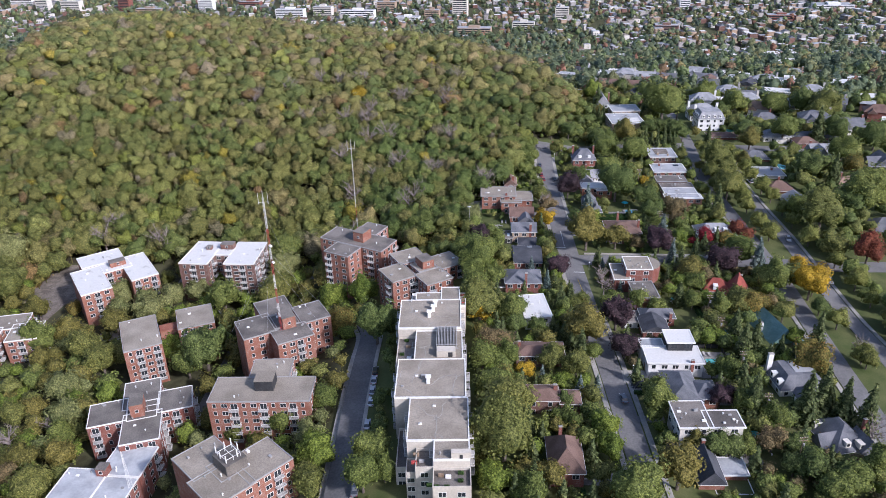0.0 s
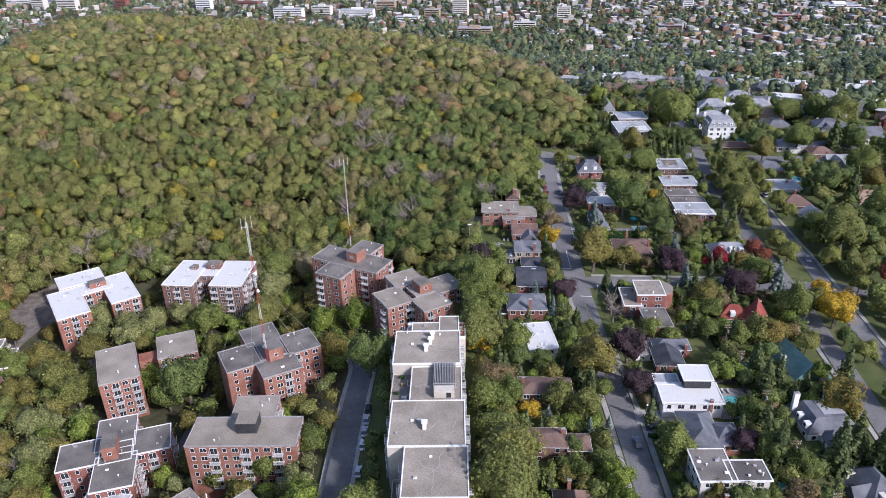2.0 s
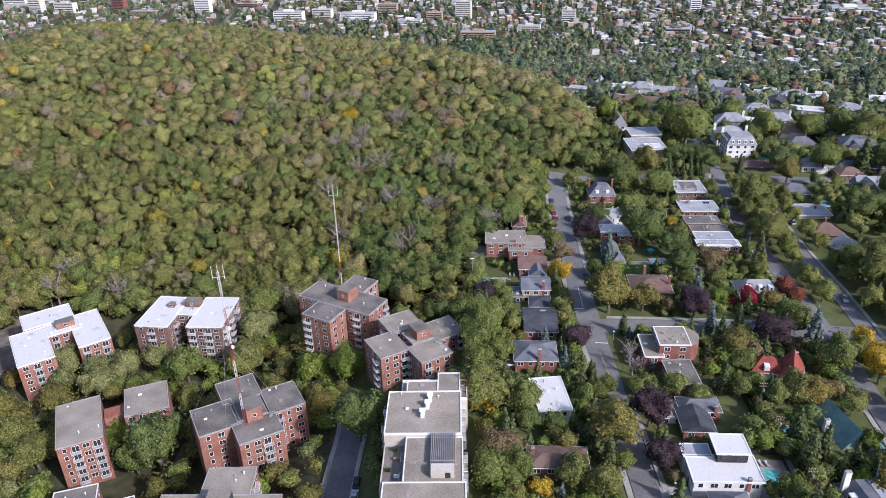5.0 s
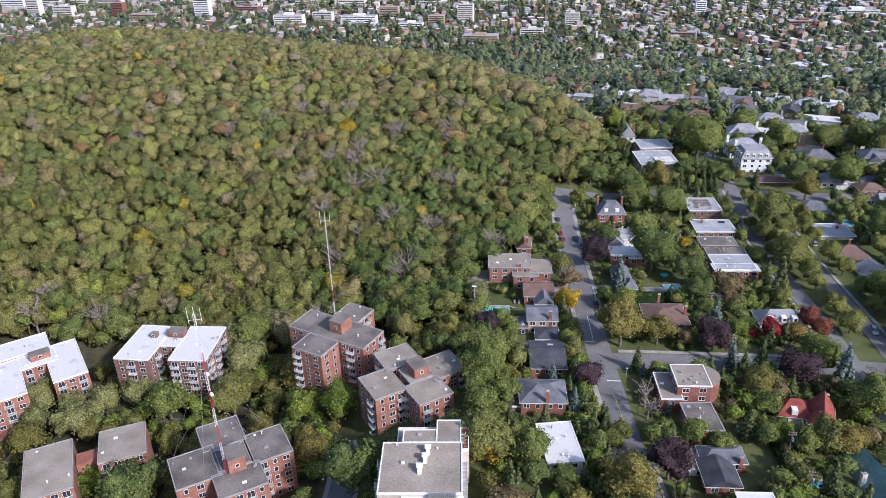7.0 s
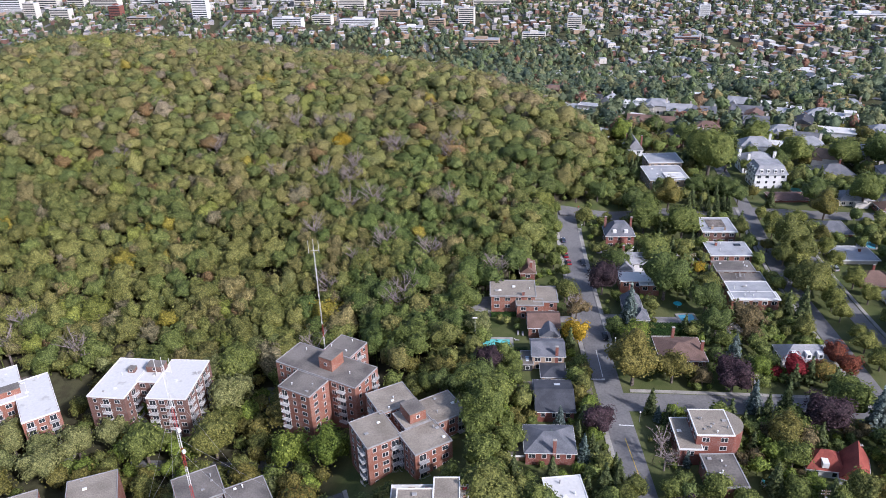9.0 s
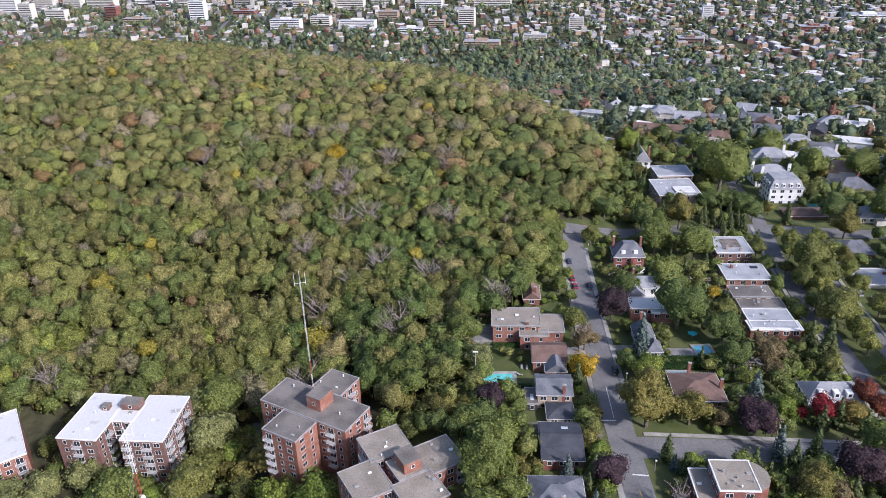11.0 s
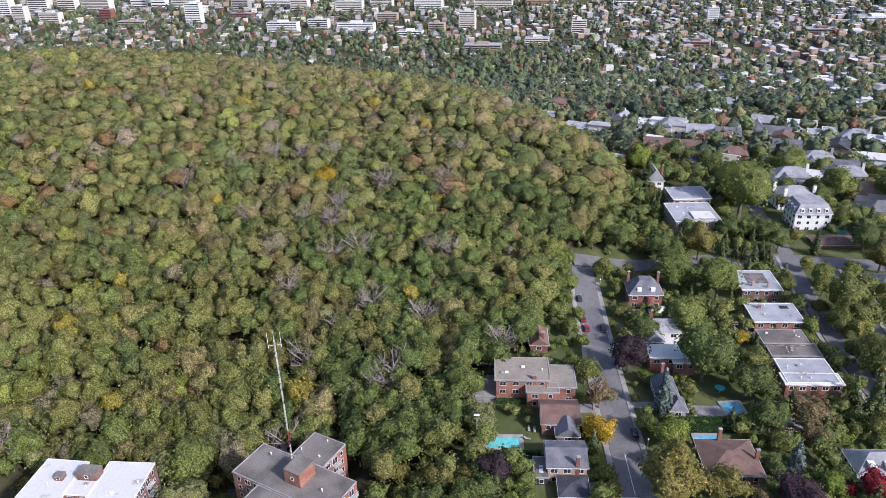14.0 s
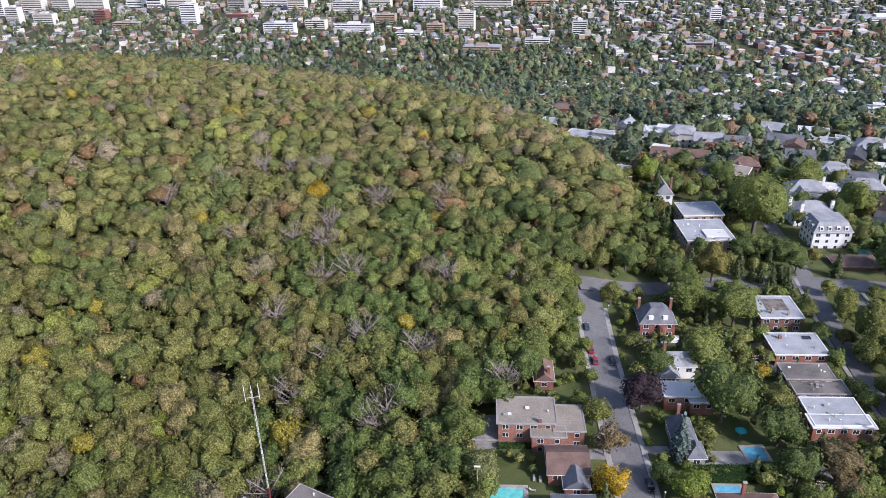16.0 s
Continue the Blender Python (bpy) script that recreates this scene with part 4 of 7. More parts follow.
block(home, 6.4, -1.6, 6.4, 8.4, 0, h - 0.1, "hip", 2.2, "brick_orange", "shingle_grey", seed=48)
bm = bmesh.new()
cone(bm, 2.3, 2.3, (0, 0, 0), (0, 0, h - 0.8), 14)
part("bay", bm, M["stucco_white"], home, "round white bay", pose(-4.4, 2.2, 0))
part("bay_roof", cone(bmesh.new(), 2.6, 0.3, (0, 0, 0), (0, 0, 1.3), 14), M["shingle_grey"], home, "", pose(-4.4, 2.2, h - 0.8))
home, h = plain_house("modern white house with flat white roofs and black upper storey", 61.4, 193.9, 16.6, 8.8, -24.8, "flat", 0, "stucco_white", "white_roof", seed=49, over=0.5, chim=((5.0, -4.4, 1.2),), storeys=1)
block(home, 2.6, 5.4, 7.6, 6.6, 0, h + 3.2, "flat", 0, "trim_dark", "white_roof", seed=50, over=0.6, storeys=1, trim="trim_dark")
block(home, -5.4, 6.4, 7.0, 4.6, 0, h + 0.05, "flat", 0, "stucco_white", "grey_membrane", seed=51, over=0.3, storeys=1)
home, h = plain_house("low red brick house with grey gable roofs", 60.0, 215.0, 8.4, 9.0, -26.8, "gable", 2.0, "brick_red", "shingle_dark", "y", seed=52)
block(home, 2.4, 6.6, 11.0, 6.0, 0, h + 0.2, "hip", 2.0, "brick_red", "shingle_grey", seed=53)
block(home, -5.6, 5.6, 6.8, 6.8, 0, h - 0.8, "flat", 0, "stucco_white", "tar_roof", edge="trim_grey", seed=54, storeys=1)
chimney(home, 6.4, 3.4, h - 1.0, 3.2)
plain_house("flat tar-roofed orange brick house", 60.2, 234.0, 8.0, 11.2, -24.4, "flat", 0, "brick_orange", "tar_roof", edge="trim_grey", rz=3, vents=5, seed=55, storeys=1)
home, h = plain_house("red brick house with curved flat roof", 60.4, 248.8, 9.6, 10.4, -21.4, "flat", 0, "brick_red", "gravel_roof", vents=8, seed=56, over=0.15)
bm = bmesh.new()
cone(bm, 5.2, 5.2, (0, 0, 0), (0, 0, h), 28)
part("curved_wall", bm, M["brick_red"], home, "rounded brick wall", pose(3.2, 0, 0))
part("curved_roof", cone(bmesh.new(), 5.2, 5.2, (0, 0, h - 0.1), (0, 0, h + 0.26), 28), M["gravel_roof"], home, "", pose(3.2, 0, 0.0))
block(home, -6.4, -0.8, 5.4, 12.0, 0, h - 3.2, "flat", 0, "brick_red", "gravel_roof", seed=57, storeys=1, vents=2)
home, h = plain_house("brown hip-roofed brick house with two chimneys", 61.8, 289.0, 13.8, 12.8, -25.0, "hip", 2.4, "brick_brown", "shingle_brown", chim=((-1.0, 6.0, 4.2), (6.6, -1.0, 3.6)), seed=58)
home, h = plain_house("grey slate steep-roofed cottage with end chimney", 52.2, 320.4, 6.0, 9.4, -26.6, "hip", 4.2, "stone_grey", "shingle_grey", "y", chim=((0, 4.8, 5.0),), seed=59)
block(home, 2.0, -7.0, 4.4, 6.0, 0, h - 0.8, "hip", 2.6, "stone_grey", "shingle_grey", "y", seed=60)
home, h = plain_house("low house with bright white flat roof", 56.6, 336.4, 12.4, 6.6, -25.0, "flat", 0, "brick_orange", "white_roof", seed=61, storeys=1)
block(home, 4.2, -3.6, 7.0, 3.4, 0, h - 0.5, "flat", 0, "brick_orange", "white_roof", seed=62, storeys=1)
home, h = plain_house("house with pale grey cross-gabled roofs and brick chimney", 57.2, 352.2, 11.6, 7.6, -25.4, "gable", 3.0, "stucco_white", "shingle_light", "x", chim=((-2.6, 2.6, 4.6), (5.6, 0.6, 4.0)), seed=63)
block(home, -3.6, -4.6, 6.4, 9.0, 0, h - 0.2, "gable", 3.2, "brick_red", "shingle_light", "y", seed=64)
part("roof_window", cuboid(-1.4, -0.8, 0, 1.4, 0.8, 0.1), M["skylight"], home, "row of roof windows", pose(3.6, -1.9, h + 1.7, -36))
home, h = plain_house("three-storey red brick house with grey mansard and dormers", 56.2, 376.2, 11.6, 9.0, -24.6, "mansard", 4.4, "brick_red", "shingle_grey", chim=((-5.4, 2.6, 5.6), (5.4, 3.0, 5.2)), seed=65, flat_top=0.35)
for x in (-2.4, 2.4):
    part("dormer", cuboid(-0.8, -0.9, 0, 0.8, 0.9, 1.5, 0.05), M["trim_white"], home, "white dormer window", pose(x, -3.3, h + 0.9))
bm = bmesh.new()
cone(bm, 1.6, 1.6, (0, 0, 0), (0, 0, h - 0.4), 10)
part("bay", bm, M["brick_red"], home, "round brick bay", pose(1.4, -4.4, 0))
part("porch", cuboid(-3.2, -1.6, 0, 3.2, 1.6, 1.4), M["stucco_white"], home, "white raised terrace", pose(4.0, -6.6, 0))

# ---- houses between the street and the avenue ----
home, h = plain_house("white dormered house with grey slate roof", 101.0, 290.6, 15.0, 8.6, -27.2, "hip", 3.4, "stucco_white", "shingle_light", chim=(), seed=71)
for x in (-4.0, 0.2, 3.8):
    dm = part("dormer", cuboid(-0.8, -1.2, 0, 0.8, 1.0, 1.7), M["trim_white"], home, "white dormer window", pose(x, -2.9, h + 0.6))
    part("pane", cuboid(-0.45, -1.24, 0.4, 0.45, -1.2, 1.4), M["glass"], dm)
home, h = plain_house("white flat-roofed brick house with stepped edges", 95.8, 327.6, 14.6, 11.6, -25.4, "flat", 0, "brick_orange", "grey_membrane", vents=6, seed=72)
block(home, 0.0, -4.2, 16.4, 5.0, 0, h - 0.06, "flat", 0, "brick_orange", "white_roof", seed=73, vents=2)
home, h = plain_house("low brick house with dark flat roofs", 95.4, 346.8, 14.0, 7.6, -25.8, "flat", 0, "brick_brown", "tar_roof", edge="trim_grey", vents=4, seed=74, storeys=1)
block(home, 1.4, -6.4, 15.0, 6.4, 0, h - 0.9, "flat", 0, "brick_brown", "tar_roof", edge="trim_grey", seed=75, vents=5, storeys=1)
home, h = plain_house("pale grey flat-roofed brick house with chimney", 97.4, 361.0, 15.8, 11.4, -25.4, "flat", 0, "brick_orange", "grey_membrane", vents=3, seed=76, chim=((-4.0, 3.0, 1.6),), storeys=1, over=0.6)
for i in range(3):
    part("roof_window", cuboid(-0.4, -0.9, 0, 0.4, 0.9, 0.25), M["glass"], home, "dark roof light", pose(3.5 + i * 0.95, 3.4, h + 0.2))
home, h = plain_house("brick house with white-edged flat roof and planted court", 98.2, 382.4, 13.4, 13.6, -24.6, "flat", 0, "brick_brown", "grey_membrane", seed=77, over=0.6)
part("planted_court", cuboid(-3.9, -2.4, 0, 3.4, 5.2, 0.12), M["soil"], home, "dark planted roof garden", pose(0.4, 0, h + 0.24))
chimney(home, -2.6, -4.2, h, 1.8, 0.9, 0.7, "brick_buff")
chimney(home, 2.4, -5.4, h, 1.5, 0.7, 0.6, "brick_buff")
home, h = plain_house("red clay-tiled house with steep cross gables", 88.0, 241.8, 9.0, 7.0, -27.4, "hip", 3.8, "stucco_white", "shingle_red", rz=-8, seed=78, chim=())
block(home, 7.2, -1.6, 6.4, 9.6, 0, h - 0.2, "gable", 5.2, "stucco_white", "shingle_red", "y", seed=79, rz=-14)
part("dormer", cuboid(-0.8, -1.2, 0, 0.8, 1.0, 1.5), M["trim_white"], home, "white dormer window", pose(-0.4, -2.6, h + 0.8))
chimney(home, 9.0, 2.6, h, 4.2)
home, h = plain_house("house with steep sea-green metal roof and white chimney", 100.0, 217.0, 9.0, 17.0, -30.0, "gable", 5.4, "stucco_white", "copper_green", "y", seed=80, rz=12, chim=())
chimney(home, -4.6, -1.0, h - 0.5, 4.4, 1.4, 0.9, "stucco_white")
block(home, 4.6, -8.0, 6.0, 6.0, 0, h - 0.6, "hip", 2.0, "stucco_white", "copper_green", seed=81)
home, h = plain_house("white villa with slate mansard and tall white chimneys", 96.4, 187.0, 14.0, 12.0, -27.6, "mansard", 3.6, "stucco_white", "shingle_grey", seed=82, rz=6, chim=(), flat_top=0.58)
part("roof_terrace", cuboid(-1.6, -2.6, 0, 4.4, 3.4, 0.16), M["grey_membrane"], home, "pale flat roof terrace", pose(0, 0, h + 3.6))
block(home, 1.0, -7.4, 9.0, 5.0, 0, h - 0.4, "hip", 2.6, "stucco_white", "shingle_grey", seed=83)
chimney(home, -6.6, 3.6, h - 3.0, 9.4, 1.5, 1.0, "stucco_white")
chimney(home, 3.6, 6.0, h - 1.0, 7.4, 1.3, 0.9, "stucco_white")
for x in (-3.6, 0.2):
    dm = part("dormer", cuboid(-0.8, -0.8, 0, 0.8, 1.2, 1.7), M["trim_white"], home, "white dormer window", pose(-6.4, x, h + 0.5, 0, 0, -90))
    part("pane", cuboid(-0.45, -0.85, 0.4, 0.45, -0.8, 1.4), M["glass"], dm)
home, h = plain_house("grey stone house with steep dark slate roofs and dormers", 99.6, 163.4, 11.0, 13.0, -29.6, "hip", 5.0, "stone_grey", "shingle_grey", "y", seed=84, rz=14, chim=((5.6, -2.0, 6.0), (-4.6, 5.4, 6.0)))
block(home, 3.6, -5.0, 6.0, 6.0, 0, h - 0.3, "gable", 4.2, "stone_grey", "shingle_grey", "y", seed=85)
block(home, -4.6, -1.6, 6.0, 5.4, 0, h - 0.4, "gable", 3.6, "stone_grey", "shingle_grey", "x", seed=185)
for x, y, a in ((-4.3, 3.6, -90), (1.6, -6.3, 0), (-1.6, -5.0, 0)):
    dm = part("dormer", cuboid(-0.75, -1.0, 0, 0.75, 1.2, 1.6), M["stone_cream"], home, "pale stone dormer window", pose(x, y, h + 0.9, 0, 0, a))
    part("pane", cuboid(-0.4, -1.05, 0.4, 0.4, -1.0, 1.3), M["glass"], dm)
# ---- east of the avenue ----
home, h = plain_house("red brick house with dark gable roof and low wings", 152.6, 265.8, 9.4, 11.6, -35.0, "gable", 2.8, "brick_orange", "shingle_dark", "y", seed=86, rz=4)
block(home, 8.6, -3.6, 8.6, 8.0, 0, h - 1.4, "hip", 1.8, "brick_orange", "shingle_dark", seed=87)
plain_house("low brown-roofed brick house", 154.0, 245.0, 14.0, 10.0, -35.5, "hip", 1.6, "brick_brown", "shingle_brown", seed=88)
plain_house("pale house with large light grey flat roof", 147.2, 362.8, 15.4, 11.6, -28.2, "flat", 0, "stone_cream", "grey_membrane", seed=89, chim=((3.6, 1.6, 1.4),), over=0.8, storeys=1)
plain_house("brown hip-roofed red brick house", 146.6, 343.4, 13.0, 11.0, -28.8, "hip", 3.4, "brick_orange", "shingle_brown", seed=90, chim=((1.0, 2.6, 4.4),))
plain_house("white gabled house with grey roof", 149.0, 326.6, 11.0, 9.0, -28.6, "gable", 3.4, "stucco_white", "shingle_light", "y", seed=91)
plain_house("brick house with dark grey hip roof beside a pool", 149.0, 388.6, 14.0, 13.0, -28.4, "hip", 3.2, "brick_orange", "shingle_grey", seed=92)
home, h = plain_house("cream stone house with grey hip roof and balcony", 173.2, 421.0, 18.0, 11.0, -27.2, "hip", 3.4, "stone_cream", "shingle_light", seed=93, chim=((2.0, 0.0, 4.4),))
part("porch", cuboid(-3, -2, 0, 3, 2, 3.0), M["stone_cream"], home, "cream entrance porch", pose(0, -6.6, 0))
plain_house("low dark brick house with brown-grey hip roof", 143.6, 424.8, 17.0, 9.4, -28.6, "hip", 1.6, "brick_red", "shingle_brown", seed=94, chim=(), storeys=1)
home, h = plain_house("white three-storey mansion with grey mansard and dormers", 141.0, 447.0, 15.4, 13.0, -23.6, "mansard", 4.0, "stucco_white", "shingle_light", seed=95, storeys=3, flat_top=0.72, chim=())
for x in (-5.0, -1.7, 1.7, 5.0):
    dm = part("dormer", cuboid(-0.7, -1.0, 0, 0.7, 0.9, 1.7), M["trim_white"], home, "white dormer window", pose(x, -5.7, h + 0.7))
    part("pane", cuboid(-0.4, -1.04, 0.4, 0.4, -1.0, 1.4), M["glass"], dm)
for y in (-3.5, 0.0, 3.5):
    dm = part("dormer", cuboid(-0.7, -1.0, 0, 0.7, 0.9, 1.7), M["trim_white"], home, "white dormer window", pose(-6.9, y, h + 0.7, 0, 0, -90))
    part("pane", cuboid(-0.4, -1.04, 0.4, 0.4, -1.0, 1.4), M["glass"], dm)
home, h = plain_house("white mansion with slate roof and white chimneys", 143.6, 471.4, 16.6, 12.6, -26.0, "hip", 3.6, "stucco_white", "shingle_light", seed=96, chim=())
for x, y in ((-8.2, 2.0), (-6.0, -6.0), (8.2, -3.0)):
    chimney(home, x, y, h - 1.0, 5.6, 1.4, 1.0, "stucco_white")
home, h = plain_house("brick villa with stepped white-edged flat roofs", 89.4, 442.8, 19.0, 19.6, -23.6, "flat", 0, "brick_buff", "grey_membrane", seed=97, vents=5, rz=3)
block(home, 4.0, 20.0, 17.0, 14.0, 0, h + 0.7, "flat", 0, "brick_buff", "grey_membrane", seed=98, vents=4)
block(home, 3.0, -4.6, 8.0, 6.0, 0, h + 0.5, "flat", 0, "brick_buff", "white_roof", seed=99)
plain_house("large slate-roofed house with chimney", 180.0, 461.0, 19.0, 15.0, -30.0, "hip", 4.4, "stone_grey", "shingle_grey", seed=100, chim=((4.0, 3.0, 5.6),))
plain_house("pale stone gabled house with tall chimneys", 84.0, 500.0, 9.0, 12.0, -29.0, "gable", 6.0, "stucco_white", "shingle_light", "y", seed=101, chim=((4.6, 0.0, 6.4), (-3.0, 5.0, 6.0)))

home, h = plain_house("long low brick house with brown-grey hip roof", 193.0, 417.0, 24.0, 10.0, -26.6, "hip", 2.4, "brick_brown", "shingle_grey", seed=111, storeys=1)
block(home, -9.0, -9.0, 12.0, 10.0, 0, h - 0.3, "hip", 2.6, "brick_red", "shingle_brown", seed=112)
home, h = plain_house("white house with steep grey gables and tall chimneys", 186.5, 391.0, 14.0, 10.0, -27.4, "gable", 4.6, "stucco_white", "shingle_light", "x", seed=113, chim=((6.6, 1.0, 7.0), (-6.4, 1.0, 6.0)))
block(home, -3.0, -5.0, 6.0, 7.0, 0, h, "gable", 5.0, "stucco_white", "shingle_light", "y", seed=114)
home, h = plain_house("grey stone villa with steep slate gables", 220.0, 437.0, 17.0, 11.0, -27.0, "gable", 4.6, "stone_cream", "shingle_grey", "x", seed=115, chim=((7.6, 0.0, 6.2),))
block(home, -4.0, -5.4, 7.0, 7.0, 0, h, "gable", 4.6, "stone_cream", "shingle_grey", "y", seed=116)
home, h = plain_house("brick house with tan hip roofs and two chimneys", 185.0, 351.0, 17.0, 10.0, -29.0, "hip", 2.8, "brick_orange", "shingle_tan", seed=117, chim=((-5.0, 1.0, 4.4), (5.4, 1.0, 4.4)))
block(home, -7.0, -6.0, 8.0, 6.0, 0, h - 0.4, "hip", 2.2, "brick_orange", "shingle_tan", seed=118)
home, h = plain_house("blue-grey gabled villa with steep slate roof", 209.5, 372.0, 12.0, 11.0, -27.0, "gable", 5.2, "stone_grey", "shingle_grey", "y", seed=119, chim=((5.0, 2.0, 6.4),))
block(home, -5.4, -1.0, 7.0, 8.0, 0, h - 0.2, "gable", 4.2, "stone_grey", "shingle_grey", "x", seed=120)
plain_house("grey hip-roofed stone house behind trees", 176.0, 300.0, 13.0, 12.0, -29.6, "hip", 4.0, "stone_grey", "shingle_grey", seed=121, chim=((4.0, 2.0, 5.0),))
plain_house("low grey-roofed bungalow behind trees", 172.0, 325.0, 15.0, 9.0, -30.4, "hip", 1.8, "brick_buff", "shingle_light", seed=122, storeys=1)

# villas on the slope below the near streets
SLOPE = [   # x, y, width, depth, turn, height, roof, rise, wall, roofing
    (61.4, 768.7, 20, 13, -10, 8, "hip", 3.0, "brick_brown", "shingle_brown"), (50.6, 680.4, 26, 13, -24, 7, "flat", 0, "stone_grey", "grey_membrane"),
    (74.6, 697.7, 17, 11, -24, 7, "hip", 3.0, "brick_red", "shingle_brown"), (84.5, 677.8, 14, 11, -24, 7.5, "gable", 3.4, "brick_brown", "shingle_dark"),
    (95.0, 659.3, 14, 12, 60, 7.5, "gable", 4.0, "stone_cream", "shingle_light"), (67.5, 623.6, 34, 14, -24, 7, "flat", 0, "stone_grey", "grey_membrane"),
    (110.5, 634.5, 19, 13, -24, 8, "flat", 0, "stucco_white", "white_roof"), (122.8, 620.7, 16, 14, -18, 10, "mansard", 2.6, "stone_cream", "shingle_light"),
    (134.3, 601.7, 17, 11, -12, 8, "gable", 4.4, "stone_grey", "shingle_light"), (148.5, 591.3, 15, 11, -14, 8, "gable", 4.2, "stone_cream", "shingle_grey"),
    (108.3, 564.4, 32, 9, -16, 7, "gable", 3.6, "brick_brown", "shingle_brown"), (136.9, 542.0, 15, 11, -14, 8, "hip", 3.4, "brick_brown", "shingle_brown"),
    (150.5, 494.0, 17, 11, -8, 9, "hip", 4.2, "stucco_white", "shingle_light"), (178.1, 530.1, 16, 12, -14, 8, "hip", 3.6, "stone_grey", "shingle_light"),
    (170.2, 553.7, 15, 11, -14, 8, "gable", 4.0, "stone_cream", "shingle_grey"), (180.4, 500.8, 18, 12, -10, 8, "hip", 3.6, "stone_cream", "shingle_light"),
    (206.0, 480.0, 17, 13, -8, 8, "hip", 4.0, "stone_cream", "shingle_light"), (204.0, 445.0, 18, 12, -6, 8, "hip", 3.8, "stone_grey", "shingle_grey"),
    (186.6, 637.0, 16, 11, -24, 8, "gable", 3.8, "stone_grey", "shingle_light"), (162.6, 681.2, 20, 11, -24, 7, "flat", 0, "stucco_white", "white_roof"),
    (148.0, 876.7, 22, 13, -24, 7, "hip", 3.4, "brick_buff", "shingle_light"), (191.3, 902.1, 24, 13, -24, 7, "flat", 0, "stucco_white", "white_roof"),
    (193.0, 741.0, 18, 12, -24, 8, "hip", 3.6, "stone_cream", "shingle_light"), (217.1, 575.5, 16, 11, -20, 8, "hip", 3.6, "stone_grey", "shingle_light"),
    (206.1, 592.0, 16, 11, -20, 8, "flat", 0, "stone_cream", "grey_membrane"), (232.0, 569.9, 16, 12, -20, 8, "flat", 0, "stucco_white", "white_roof"),
    (294.8, 731.2, 18, 12, -24, 8, "flat", 0, "stucco_white", "white_roof"), (236.0, 528.0, 16, 12, -20, 8, "hip", 3.6, "stone_cream", "shingle_light")]
MORE_SLOPE = [
    (181.3, 477.5, 16, 11, -20, 6.5, "hip", 3.8, "stone_cream", "shingle_tan"),
    (184.9, 515.8, 16, 10, -20, 6.5, "gable", 3.8, "stone_grey", "shingle_grey"),
    (165.1, 502.9, 15, 10, -20, 6.5, "flat", 0, "stucco_white", "white_roof"),
    (212.5, 534.2, 20, 11, -20, 6.5, "flat", 0, "stucco_white", "white_roof"),
    (227.5, 591.8, 16, 11, -20, 6.5, "hip", 3.8, "stone_cream", "shingle_light"),
    (181.5, 604.3, 20, 11, -20, 6.5, "gable", 3.8, "stone_grey", "shingle_grey"),
    (211.7, 636.1, 18, 11, -20, 6.5, "flat", 0, "stucco_white", "white_roof"),
    (262.9, 633.2, 18, 11, -20, 6.5, "hip", 3.8, "brick_buff", "shingle_light"),
    (266.7, 509.6, 18, 11, -20, 6.5, "flat", 0, "stucco_white", "white_roof"),
    (278.4, 568.9, 18, 11, -20, 6.5, "flat", 0, "stucco_white", "white_roof"),
    (250.6, 464.8, 16, 11, -20, 6.5, "hip", 3.8, "brick_red", "shingle_brown"),
    (234.4, 491.3, 16, 11, -20, 6.5, "gable", 3.8, "stone_grey", "shingle_grey"),
]

# ---- trees ----
def ball_points(rng, n):
    v = rng.normal(size=(n, 3))
    return v / np.linalg.norm(v, axis=1)[:, None]


def leaf_cards(rng, centre, out, size):
    """Small bent leaf clumps at the given places, facing roughly outwards."""
    n = len(centre)
    nrm = out + rng.normal(scale=0.42, size=(n, 3)) + np.array([0, 0, 0.5])
    nrm /= np.linalg.norm(nrm, axis=1)[:, None]
    t = np.cross(nrm, rng.normal(size=(n, 3)))
    t /= np.linalg.norm(t, axis=1)[:, None]
    b = np.cross(nrm, t)
    s = size * rng.uniform(0.6, 1.35, (n, 1))
    j = lambda: rng.uniform(0.7, 1.3, (n, 1))
    fold = nrm * s * 0.25
    v = np.stack([centre - t * s * j() - fold, centre - b * s * 0.8 * j(), centre + t * s * j() - fold, centre + b * s * 0.8 * j()], 1)
    return v.reshape(-1, 3), np.arange(4 * n).reshape(n, 4)


